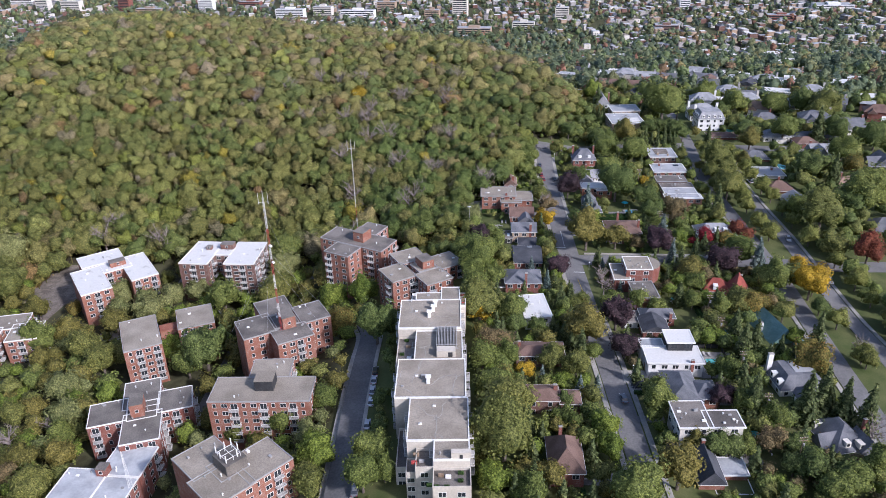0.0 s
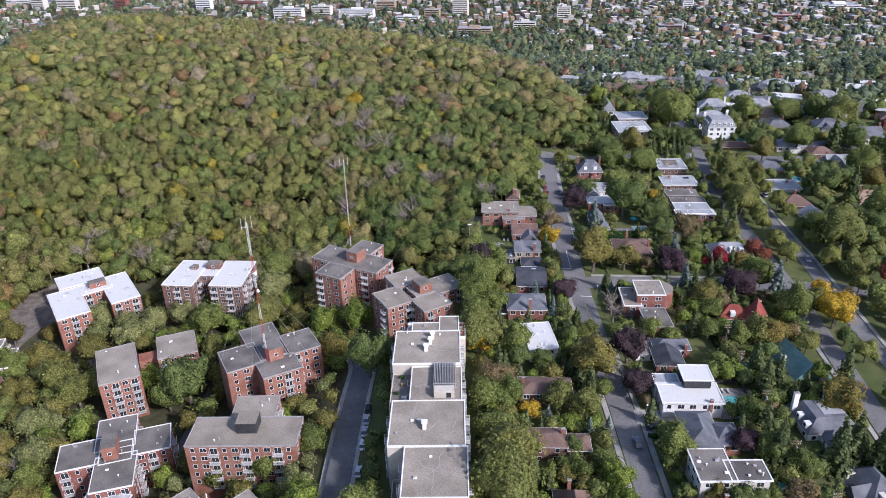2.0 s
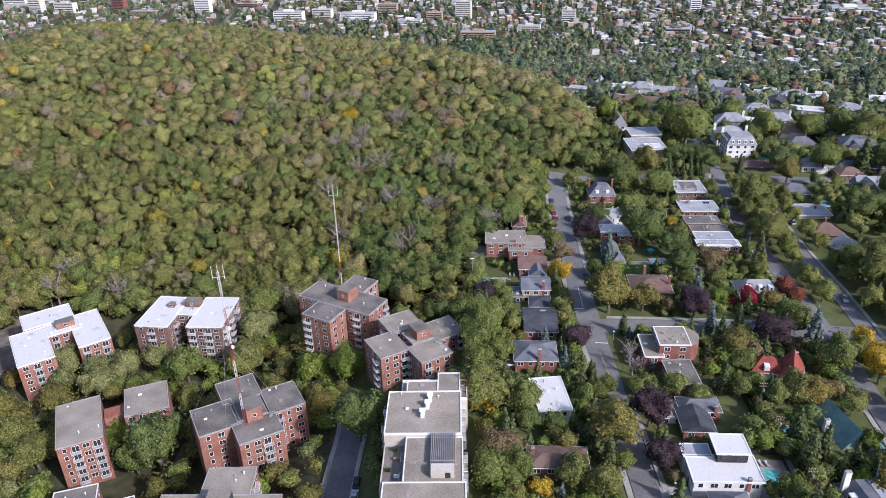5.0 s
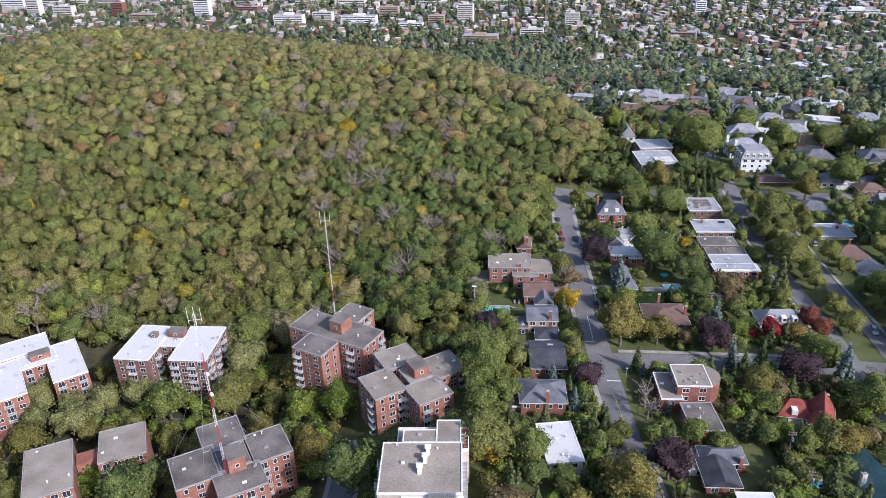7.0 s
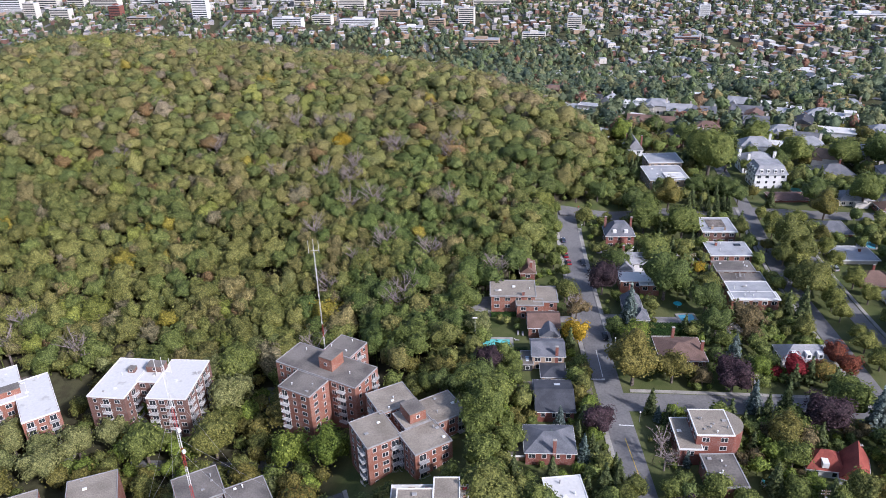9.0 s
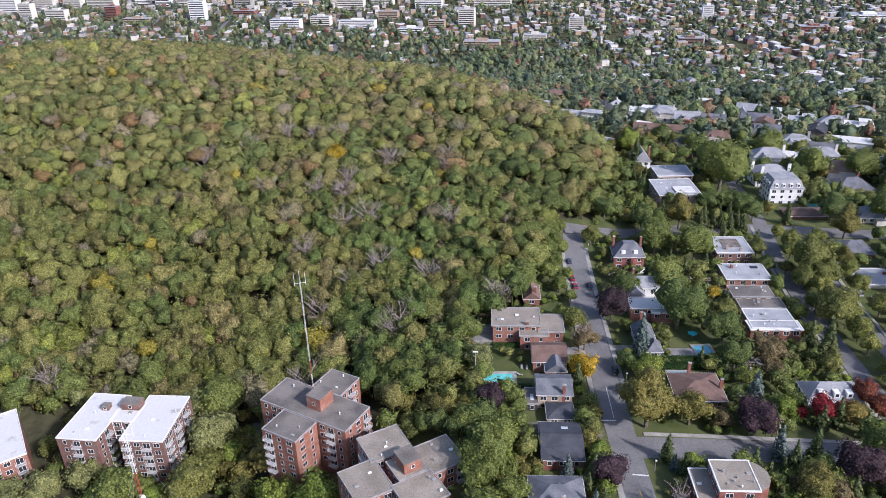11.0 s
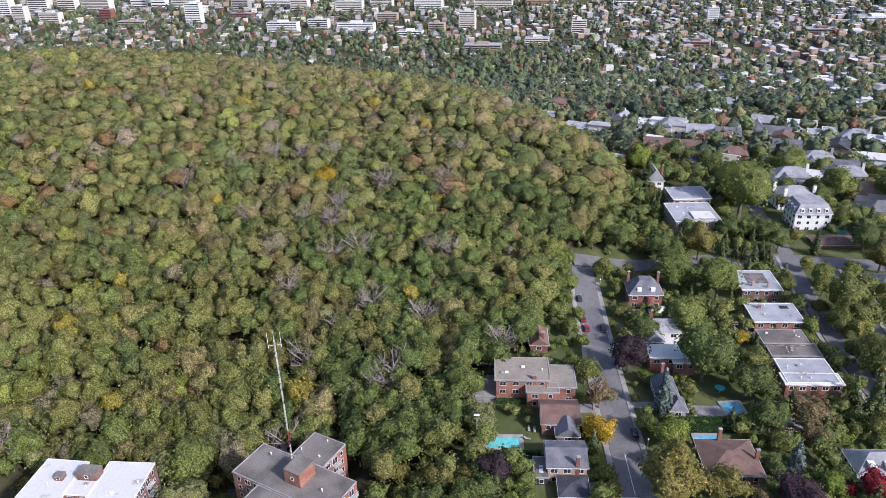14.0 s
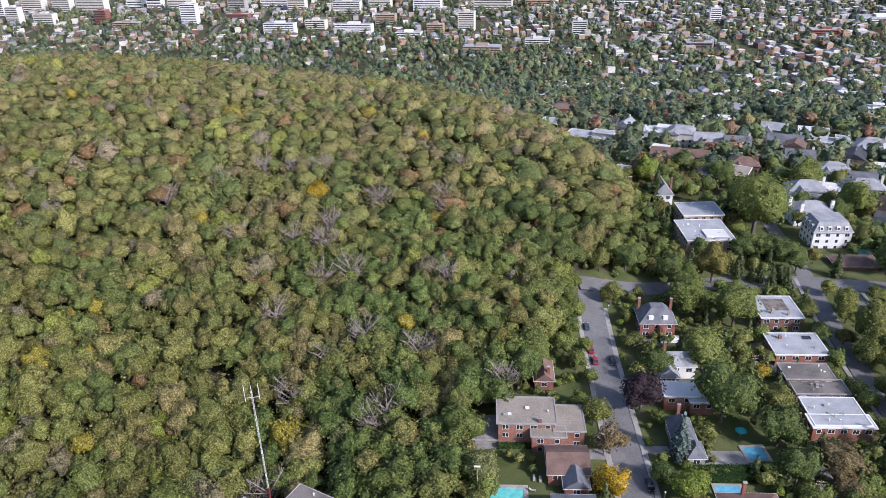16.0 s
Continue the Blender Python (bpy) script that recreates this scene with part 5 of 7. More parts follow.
def crown_shape(seed, n, size, lobes=14, sub=3, up=1.1):
    """An uneven crown about one metre in radius, its middle at height up: leaf clumps over limbs' worth of lobes, with a body under them."""
    rng = np.random.default_rng(seed)
    a = np.arange(lobes) * 2.4 + rng.uniform(-0.7, 0.7, lobes)
    z = np.linspace(-0.45, 0.9, lobes) + rng.uniform(-0.15, 0.15, lobes)
    ring = np.sqrt(np.clip(1 - z * z, 0.03, 1))
    c = np.stack([ring * np.cos(a), ring * np.sin(a), z], 1) * rng.uniform(0.42, 0.80, (lobes, 1))
    r = rng.uniform(0.20, 0.40, lobes)
    c, r = np.vstack([c, [[0, 0, 0.0]]]), np.r_[r, 0.60]
    c[:, :2] *= rng.uniform(0.84, 1.18, 2)

    def swell(d):
        along = d @ c.T
        gap = r * r - (c * c).sum(1) + along * along
        return np.where(gap > 0, along + np.sqrt(np.maximum(gap, 0)), 0.3).max(1)

    bm = bmesh.new()
    bmesh.ops.create_icosphere(bm, subdivisions=sub, radius=1.0)
    bm.verts.index_update()
    d = np.array([tuple(v.co) for v in bm.verts])
    d /= np.linalg.norm(d, axis=1)[:, None]
    f3 = np.array([[v.index for v in f.verts] for f in bm.faces])
    bm.free()
    body = d * (swell(d) * (0.86 + rng.uniform(-0.06, 0.06, len(d))))[:, None]
    k = rng.choice(lobes + 1, n * 5, p=(r ** 2 + 0.02) / (r ** 2 + 0.02).sum())
    d = ball_points(rng, n * 5)
    d[:, 2] = np.where(d[:, 2] < -0.4, -d[:, 2], d[:, 2])
    p = c[k] + d * r[k][:, None] * rng.uniform(0.86, 1.18, (n * 5, 1))
    deep = (np.linalg.norm(p[:, None] - c[None], axis=2) < r[None] * 0.88).any(1)
    p, d = p[~deep][:n], d[~deep][:n]
    d = 0.6 * d + 0.8 * (p - np.array([0, 0, -0.25]))
    d /= np.linalg.norm(d, axis=1)[:, None]
    span = np.percentile(np.hypot(p[:, 0], p[:, 1]), 94)
    p, body = p / span, body / span
    for q in (p, body):
        q[:, 2] = np.where(q[:, 2] < -0.45, -0.45 + (q[:, 2] + 0.45) * 0.4, q[:, 2]) + up
    v, f = leaf_cards(rng, p, d, size)
    return v, f, body, f3


def spruce_shape(seed, n, size):
    """A narrow conifer one metre in radius and 3.6 m tall, in drooping tiers."""
    rng = np.random.default_rng(seed)
    z = 0.25 + 3.35 * (1 - np.sqrt(rng.uniform(0, 1, n)))
    tier = (z * 3.2) % 1.0
    r = (1 - (z - 0.25) / 3.4) * (1.0 - 0.33 * tier) * rng.uniform(0.72, 1.05, n)
    a = rng.uniform(0, 2 * np.pi, n)
    r = r * (1 + 0.14 * np.sin(a * 5 + seed) + 0.1 * np.sin(a * 3 + z * 3))
    p = np.stack([r * np.cos(a), r * np.sin(a), z], 1)
    d = np.stack([np.cos(a), np.sin(a), np.full(n, 0.45)], 1)
    return leaf_cards(rng, p, d, size)


def shape_mesh(name, v, f, mat, body=(), f3=(), cone_core=0.0):
    """Leaf clumps and the body under them as one mesh."""
    me = bpy.data.meshes.new(name)
    verts, faces = v.tolist(), f.tolist()
    if len(body):
        faces += (np.asarray(f3) + len(verts)).tolist()
        verts += np.asarray(body).tolist()
    if cone_core:
        bm = cone(bmesh.new(), cone_core, 0.03, (0, 0, 0.3), (0, 0, 3.4), 8)
        bm.verts.index_update()
        o = len(verts)
        verts += [tuple(q.co) for q in bm.verts]
        faces += [[o + q.index for q in fc.verts] for fc in bm.faces]
        bm.free()
    me.from_pydata(verts, [], faces)
    me.shade_smooth()
    me.materials.append(mat)
    return me


def trunk_mesh(seed, mat, bare=False, top=1.5):
    """A tapered trunk with limbs; a bare tree branches on to twigs."""
    rng = random.Random(seed)
    bm = bmesh.new()
    cone(bm, 0.07, 0.05, (0, 0, -0.1), (0.02, 0.01, 0.8), 7)
    cone(bm, 0.05, 0.03, (0.02, 0.01, 0.8), (0.0, 0.04, top), 6)
    for i in range(16 if bare else 5):
        a = rng.uniform(0, 6.28)
        z = rng.uniform(0.6, 1.5 if bare else 0.9)
        r = rng.uniform(0.5, 0.95) if bare else 0.5
        tip = Vector((r * math.cos(a), r * math.sin(a), z + rng.uniform(0.4, 1.0)))
        cone(bm, 0.03, 0.012, (0.02, 0.02, z), tip, 5)
        if bare:
            for _ in range(6):
                f = rng.uniform(0.4, 1.0)
                st = Vector((0.02, 0.02, z)).lerp(tip, f)
                e = st + Vector((rng.uniform(-0.3, 0.3), rng.uniform(-0.3, 0.3), rng.uniform(0.1, 0.4)))
                cone(bm, 0.013, 0.005, st, e, 3)
    return mesh_of("trunk", bm, mat)


SPECIES = {   # dark and light leaf colour, name, words
    "olive": ((0.122, 0.138, 0.036), (0.235, 0.236, 0.072), "linden_tree", "broad olive-green maple tree in early autumn leaf"),
    "green": ((0.107, 0.137, 0.037), (0.220, 0.252, 0.067), "maple_tree", "full dark green leafy tree"),
    "deep": ((0.085, 0.119, 0.037), (0.183, 0.221, 0.067), "elm_tree", "full deep green elm tree"),
    "bright": ((0.111, 0.158, 0.026), (0.230, 0.278, 0.053), "ash_tree", "bright green leafy tree"),
    "locust": ((0.156, 0.173, 0.043), (0.297, 0.300, 0.084), "locust_tree", "airy yellow-green locust tree"),
    "gold": ((0.137, 0.127, 0.034), (0.235, 0.206, 0.058), "birch_tree", "yellow-brown turning maple tree"),
    "yellow": ((0.310, 0.215, 0.020), (0.540, 0.365, 0.035), "maple_tree", "golden yellow autumn tree"),
    "rust": ((0.175, 0.118, 0.045), (0.330, 0.195, 0.070), "maple_tree", "rust-orange turning maple tree"),
    "brown": ((0.139, 0.107, 0.053), (0.228, 0.180, 0.089), "oak_tree", "brownish olive autumn tree"),
    "silver": ((0.148, 0.165, 0.060), (0.272, 0.283, 0.116), "silver_maple", "pale silver-green leafy tree"),
    "purple": ((0.044, 0.029, 0.036), (0.092, 0.056, 0.069), "purple_maple", "dark purple-leaved maple tree"),
    "red": ((0.200, 0.022, 0.030), (0.370, 0.048, 0.056), "red_maple", "crimson red autumn maple tree"),
    "darkred": ((0.147, 0.043, 0.028), (0.264, 0.093, 0.050), "red_maple", "dull red autumn maple tree"),
    "mixed": ((0.114, 0.144, 0.038), (0.327, 0.197, 0.053), "maple_tree", "green and orange autumn maple tree"),
    "spruce": ((0.077, 0.104, 0.040), (0.163, 0.190, 0.076), "spruce_tree", "tall dark green spruce tree"),
    "blue": ((0.109, 0.147, 0.139), (0.202, 0.256, 0.240), "blue_spruce", "blue-grey spruce tree"),
    "bare": ((0.155, 0.155, 0.155), (0.155, 0.155, 0.155), "bare_tree", "nearly bare grey-branched tree"),
}
LEAF, SHAPES = {}, {}
tree_rng = random.Random(5)


def tree_meshes(kind):
    """Three crowns and trunks for a species, made when first wanted."""
    if kind in SHAPES:
        return SHAPES[kind]
    dark, light, name, words = SPECIES[kind]
    made = []
    if kind == "bare":
        for s in range(3):
            v, f, body, f3 = crown_shape(900 + s, 90, 0.06)
            made.append((shape_mesh("crown", v, f, foliage("leaf_sparse%d" % s, (0.10, 0.085, 0.05), (0.16, 0.13, 0.08))), trunk_mesh(s, M["twig"], True)))
    else:
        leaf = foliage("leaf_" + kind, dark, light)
        for s in range(3):
            if kind in ("spruce", "blue"):
                v, f = spruce_shape(50 + s, 420, 0.13)
                me = shape_mesh("crown", v, f, leaf, cone_core=0.62)
                made.append((me, mesh_of("trunk", cone(bmesh.new(), 0.09, 0.05, (0, 0, -0.15), (0, 0, 0.9), 7), M["bark"])))
            else:
                v, f, body, f3 = crown_shape(hash_of(kind) + s, 600, 0.051, 15)
                made.append((shape_mesh("crown", v, f, leaf, body, f3), trunk_mesh(s + 7, M["bark"])))
    SHAPES[kind] = made
    return made


def hash_of(word):
    return sum(ord(ch) * (i + 3) for i, ch in enumerate(word))


def plant(kind, x, y, r, lift=0.0):
    dark, light, name, words = SPECIES[kind]
    crown, trunk = tree_rng.choice(tree_meshes(kind))
    ob = new(name)
    hs = tree_rng.uniform(0.92, 1.12)
    ob.matrix_world = pose(x, y, float(ground(x, y)) + lift, 0, 0, tree_rng.uniform(0, 360)) @ Matrix.Diagonal((r, r, r * hs, 1))
    tagged(ob, words + (" on a lawn" if x > 0 else " beside apartment blocks"), "tree", words.split()[-1] and "garden trees")
    part("trunk", trunk, None, ob)
    part("crown", crown, None, ob)


TREES = [
    ("olive", [(1.2, 222.3, 7.6), (23.7, 191.9, 4.6), (31.1, 188.1, 4.6), (8.4, 166.6, 7.9), (7.8, 151.7, 8.6), (40.3, 136.0, 5.0), (20.9, 129.1, 3.7), (29.2, 325.8, 4.4)]),
    ("green", [(12.3, 219.7, 5.1), (2.2, 191.6, 5.0), (10.0, 194.4, 4.2), (5.4, 175.4, 5.6), (1.5, 153.6, 5.6), (18.9, 162.7, 2.7), (24.3, 165.7, 3.4), (14.2, 134.9, 4.5), (0.1, 256.2, 6.8), (-0.7, 240.1, 4.9), (26.7, 163.3, 3.3)]),
    ("green", [(3.5, 263.1, 5.8), (-1.9, 251.1, 5.1), (27.9, 278.6, 2.1), (6.9, 246.3, 4.2)]),
    ("brown", [(4.9, 202.9, 3.8)]),
    ("yellow", [(15.3, 187.7, 3.0), (1.2, 220.3, 4.6), (30.2, 298.7, 4.3)]),
    ("bright", [(4.8, 139.1, 4.9), (35.3, 159.8, 4.6), (36.0, 152.8, 3.7), (25.1, 181.9, 2.7)]),
    ("gold", [(36.6, 206.6, 7.3), (19.1, 141.8, 4.2)]),
    ("spruce", [(33.6, 197.8, 3.4), (25.9, 250.7, 2.0), (29.2, 246.6, 1.9), (34.1, 238.3, 2.0)]),
    ("blue", [(20.6, 187.9, 1.4), (31.1, 179.2, 2.0), (36.7, 182.6, 1.5), (18.0, 246.4, 1.9), (21.3, 256.3, 2.1)]),
    ("purple", [(31.8, 253.8, 4.3), (1.4, 283.2, 4.3)]),
    ("bare", [(30.4, 313.5, 3.9)]),
    ("silver", [(-2.2, 302.3, 4.7)]),
    ("deep", [(13.8, 222.7, 4.3), (13.3, 212.3, 3.8), (20.7, 212.2, 3.5), (26.2, 172.7, 3.0)]),
    ("spruce", [(25.9, 212.9, 2.3), (26.0, 230.3, 1.9), (33.1, 230.6, 2.4), (31.4, 235.7, 1.5)]),
    ("blue", [(26.3, 242.2, 2.4)]),
    ("green", [(-5.9, 274.0, 4.6), (37.4, 197.9, 3.2)]),
    ("brown", [(5.7, 199.5, 5.4)]),
    ("olive", [(25.5, 195.3, 3.4), (34.9, 226.3, 3.0)]),
    ("bright", [(27.0, 184.6, 2.6)]),
]
WEST_TREES = [      # round the apartment blocks
    ("silver", [(-215.9, 294.6, 10.1), (-150.6, 264.2, 7.0), (-138.3, 260.5, 6.1), (-128.4, 262.9, 6.3), (-147.6, 253.5, 5.5), (-119.1, 269.1, 6.1), (-142.5, 200.6, 6.4), (-134.3, 186.8, 6.1), (-84.2, 288.6, 7.1), (-85.7, 283.3, 8.7), (-133.5, 252.8, 7.2)]),
    ("olive", [(-202.5, 268.3, 8.4), (-148.6, 225.1, 7.1), (-136.8, 216.9, 7.5), (-130.5, 221.3, 5.5), (-153.3, 187.5, 5.3), (-128.3, 154.3, 6.9), (-98.6, 244.9, 4.8), (-84.2, 275.4, 6.0), (-70.8, 180.5, 6.9), (-73.7, 174.5, 5.1), (-44.9, 147.3, 4.2), (-43.5, 143.5, 5.3), (-67.1, 283.9, 5.6), (-84.4, 264.3, 8.0)]),
    ("gold", [(-181.9, 254.2, 6.4), (-159.6, 236.1, 6.7), (-148.9, 191.8, 4.8), (-138.2, 165.9, 6.3), (-126.2, 166.9, 5.7), (-60.6, 284.3, 7.0), (-48.9, 233.6, 5.6), (-143.9, 243.8, 7.1), (-126.2, 282.9, 5.8), (-63.4, 274.3, 7.6), (-54.4, 242.9, 4.7)]),
    ("yellow", [(-123.7, 285.7, 3.8)]),
    ("bright", [(-116.6, 287.2, 5.4), (-159.1, 200.6, 3.6), (-114.8, 233.8, 5.5), (-61.6, 210.2, 2.9), (-45.8, 160.4, 4.5), (-91.2, 179.2, 4.0), (-58.1, 257.1, 7.0), (-45.4, 254.2, 7.3), (-43.1, 153.4, 5.8), (-115.8, 280.9, 6.2), (-112.8, 225.9, 6.8)]),
    ("green", [(-105.2, 261.2, 8.0), (-168.1, 230.0, 7.4), (-132.7, 178.7, 4.7), (-104.7, 215.8, 6.5), (-88.3, 300.8, 8.9), (-77.1, 222.0, 5.4), (-58.5, 174.8, 5.1), (-46.8, 180.7, 5.0), (-27.8, 151.1, 5.9), (-28.7, 141.4, 5.5), (-23.3, 144.2, 4.0), (-101.5, 225.5, 7.4)]),
    ("mixed", [(-168.5, 257.4, 3.9), (-51.0, 230.1, 6.2)]),
    ("brown", [(-140.2, 160.5, 4.8)]),
    ("bare", [(-147.5, 175.4, 4.6), (-139.8, 183.0, 3.8)]),
    ("deep", [(-98.1, 218.2, 9.7), (-34.2, 212.4, 7.8), (-30.8, 223.3, 4.9)]),
]
EAST_TREES = [      # gardens east of the street, the avenue and beyond
    ("olive", [(43.6, 391.2, 4.4), (47.1, 379.8, 3.0), (82.1, 332.4, 4.5), (106.2, 302.8, 4.0), (109.1, 382.5, 4.5), (124.4, 388.1, 4.4), (122.2, 364.7, 8.5), (117.7, 355.7, 5.0), (124.8, 356.5, 5.8), (118.3, 330.3, 7.7), (115.6, 338.8, 4.3), (110.7, 527.9, 6.7), (92.2, 229.1, 4.7), (37.5, 229.2, 3.4), (117.5, 247.4, 4.8), (91.9, 225.8, 5.2), (105.2, 221.5, 4.2), (121.2, 194.5, 3.5), (145.3, 292.0, 9.9), (141.9, 269.3, 6.0), (211.6, 451.6, 11.5)]),
    ("green", [(68.8, 385.9, 7.7), (83.0, 377.8, 7.9), (66.3, 352.9, 6.8), (47.8, 326.3, 2.5), (77.9, 296.5, 3.6), (108.1, 322.4, 3.2), (71.7, 397.9, 7.1), (114.4, 455.8, 13.9), (155.8, 510.4, 9.3), (163.4, 473.6, 9.0), (46.7, 230.2, 3.1), (80.2, 241.1, 4.6), (102.7, 262.8, 7.1), (54.8, 229.6, 2.4), (76.7, 229.6, 3.9), (84.7, 225.4, 4.2), (109.1, 241.6, 6.6), (57.5, 229.6, 3.9), (63.4, 225.8, 3.8), (76.1, 186.9, 4.8), (72.5, 188.7, 3.1), (52.0, 171.9, 5.7), (76.1, 173.8, 3.6), (38.9, 133.3, 6.9), (72.0, 154.3, 3.4), (83.1, 167.5, 3.7), (84.8, 164.9, 3.5), (77.2, 171.8, 3.8), (92.6, 140.5, 5.1), (87.2, 137.9, 4.6)]),
    ("green", [(103.4, 148.5, 4.9), (141.8, 305.1, 6.8), (171.6, 310.8, 11.3), (189.8, 375.6, 8.3), (174.3, 415.3, 8.8), (188.1, 469.4, 9.8), (152.4, 293.8, 4.6)]),
    ("deep", [(51.3, 347.7, 5.4), (65.3, 328.3, 9.4), (77.5, 318.4, 6.6), (77.5, 304.4, 5.5), (72.5, 286.5, 3.6), (43.4, 302.5, 3.7), (108.4, 368.6, 4.1), (118.2, 417.0, 4.7), (67.9, 408.7, 5.8), (85.0, 429.6, 4.7), (100.8, 428.2, 5.8), (110.2, 427.5, 5.8), (115.4, 423.2, 5.8), (127.3, 468.3, 6.8), (103.7, 540.5, 7.9), (117.3, 518.3, 7.6), (143.9, 481.9, 5.3), (156.7, 470.2, 6.1), (172.0, 480.1, 6.4), (151.7, 415.7, 7.0), (119.4, 226.2, 3.8), (63.3, 154.1, 4.0), (67.4, 154.2, 4.0), (83.9, 155.0, 3.7), (81.4, 147.3, 3.9), (85.2, 145.9, 5.1), (163.9, 307.3, 8.6), (163.4, 350.0, 9.7), (213.1, 390.5, 9.9), (200.7, 411.1, 8.1)]),
    ("deep", [(204.3, 466.2, 10.3)]),
    ("purple", [(43.3, 331.8, 6.6), (74.1, 273.5, 6.0), (93.9, 255.9, 6.3), (47.4, 215.7, 6.4), (47.7, 199.2, 4.8), (70.7, 174.9, 4.3)]),
    ("blue", [(50.2, 312.9, 4.0), (79.0, 288.7, 3.3), (49.4, 259.6, 1.7), (53.2, 241.2, 1.5), (77.5, 264.4, 2.9), (107.7, 256.0, 4.2)]),
    ("yellow", [(82.9, 348.2, 2.6), (122.2, 254.1, 4.7), (119.8, 236.6, 6.6)]),
    ("brown", [(87.9, 305.7, 6.8), (86.9, 298.8, 4.1), (66.1, 276.3, 3.5), (32.1, 314.3, 4.4), (99.6, 520.3, 4.3), (79.0, 156.3, 4.6)]),
    ("bright", [(84.1, 280.2, 4.0), (49.6, 298.2, 5.4), (80.5, 522.3, 7.5), (82.2, 233.0, 3.3), (86.2, 217.9, 2.5), (95.1, 192.5, 3.3), (103.7, 207.3, 3.3)]),
    ("red", [(89.5, 280.9, 2.1), (94.7, 280.4, 4.1)]),
    ("darkred", [(100.9, 280.9, 3.4), (109.5, 287.7, 4.3), (111.1, 281.4, 4.2), (152.6, 263.9, 6.5)]),
    ("gold", [(45.0, 276.4, 9.1), (57.3, 277.8, 6.3), (115.4, 367.3, 3.6), (139.3, 373.2, 4.3), (84.1, 409.2, 7.4), (105.1, 456.1, 3.7), (150.2, 398.6, 7.2), (79.4, 247.2, 5.7), (82.0, 251.1, 4.9), (51.1, 142.2, 6.8), (59.0, 156.2, 3.4)]),
    ("spruce", [(108.1, 311.0, 4.3), (94.3, 412.1, 2.5), (99.1, 410.3, 2.3), (102.4, 409.8, 2.3), (104.7, 404.7, 2.7), (108.9, 408.9, 2.5), (110.5, 405.4, 2.8), (108.2, 470.3, 5.9), (73.4, 463.5, 3.1), (76.1, 459.6, 3.1), (79.8, 464.7, 3.1), (80.8, 496.4, 5.5), (132.1, 414.0, 3.1), (161.8, 434.2, 4.0), (48.1, 263.0, 2.6), (51.6, 257.6, 2.1), (85.6, 262.3, 3.3), (71.2, 245.9, 2.5), (72.6, 232.3, 3.2), (34.6, 235.5, 2.3), (83.3, 225.9, 3.0), (84.9, 208.7, 3.9), (84.9, 199.5, 4.0), (89.5, 202.1, 3.7), (78.7, 181.3, 3.9), (109.4, 203.7, 4.0), (78.6, 171.1, 4.6), (91.8, 167.9, 5.0), (98.7, 173.0, 4.6), (103.0, 169.4, 4.1)]),
    ("spruce", [(107.3, 165.2, 4.3), (172.8, 344.4, 5.2), (191.7, 411.3, 6.5)]),
    ("bare", [(47.0, 239.6, 4.2), (47.3, 244.9, 4.2), (106.3, 159.4, 4.2), (121.3, 199.6, 3.9)]),
    ("mixed", [(102.6, 278.8, 4.3), (95.3, 225.2, 4.6), (100.7, 227.7, 4.1), (102.0, 189.6, 6.7), (187.7, 357.2, 6.5)]),
]
EDGE = [("olive", [(-134, 290, 4.0), (-138, 283, 4.0), (-131, 277, 3.4), (-133, 300, 4.6)]), ("deep", [(-8, 272, 4.5), (-2, 276, 4.6), (-14, 275.5, 4.0), (-1.5, 267, 4.0)]),
        ("yellow", [(-113.5, 267.5, 3.2), (-128.0, 301.0, 4.0)]), ("bright", [(-106.5, 268.5, 4.0)]), ("green", [(30.6, 345, 2.6), (31.0, 362, 2.8), (30.6, 381, 3.0), (31.2, 398, 2.8), (134.5, 459.5, 3.6), (150.5, 459.0, 3.4)]),
        ("olive", [(42, 411.5, 5.0)]), ("deep", [(52, 412.5, 5.0), (32, 411, 5.2)]),
        ("green", [(27.0, 352, 3.6), (24.0, 360, 4.2), (27.0, 369, 3.8), (25.0, 378, 4.6), (27.5, 386, 3.8), (26.5, 394, 4.2), (28.0, 402, 3.8), (27.0, 410, 4.2), (26.0, 334, 2.8)]),
        ("yellow", [(-74, 449, 5.4), (-179, 416, 4.6)]), ("silver", [(-58, 424, 6.6), (-184, 420, 6.0), (-96, 300, 6.6), (-85, 312, 5.6)]), ("rust", [(8, 372, 5.4), (14, 392, 4.8), (20, 404, 3.8)]), ("gold", [(4, 356, 5.6), (-6, 344, 5.4), (0, 384, 5.2)]), ("silver", [(-30, 318, 5.0), (-42, 322, 5.4)])]
PLANTED = []
for kind, spots in EDGE:
    for x, y, r in spots:
        plant(kind, x, y, r, 2.5 if y > 412 else 0.0)
        PLANTED.append((x, y, r))
belt_rng = random.Random(17)
AVENUE_TREES = [(x + belt_rng.uniform(-1.0, 1.0), y + belt_rng.uniform(-2, 2), belt_rng.uniform(3.4, 4.9)) for x, y0, y1, step in ((122.6, 284, 400, 9.5), (137.0, 282, 400, 14.0), (121.8, 196, 262, 22.0), (138.5, 140, 262, 15.0)) for y in np.arange(y0, y1, step)]
for kind, spots in [("locust", AVENUE_TREES)] + TREES + WEST_TREES + EAST_TREES:
    for x, y, r in spots:
        r *= 1.1 if -3 < x < 43 and kind != "spruce" else 1.0
        plant(kind, x, y, r)
        PLANTED.append((x, y, r))

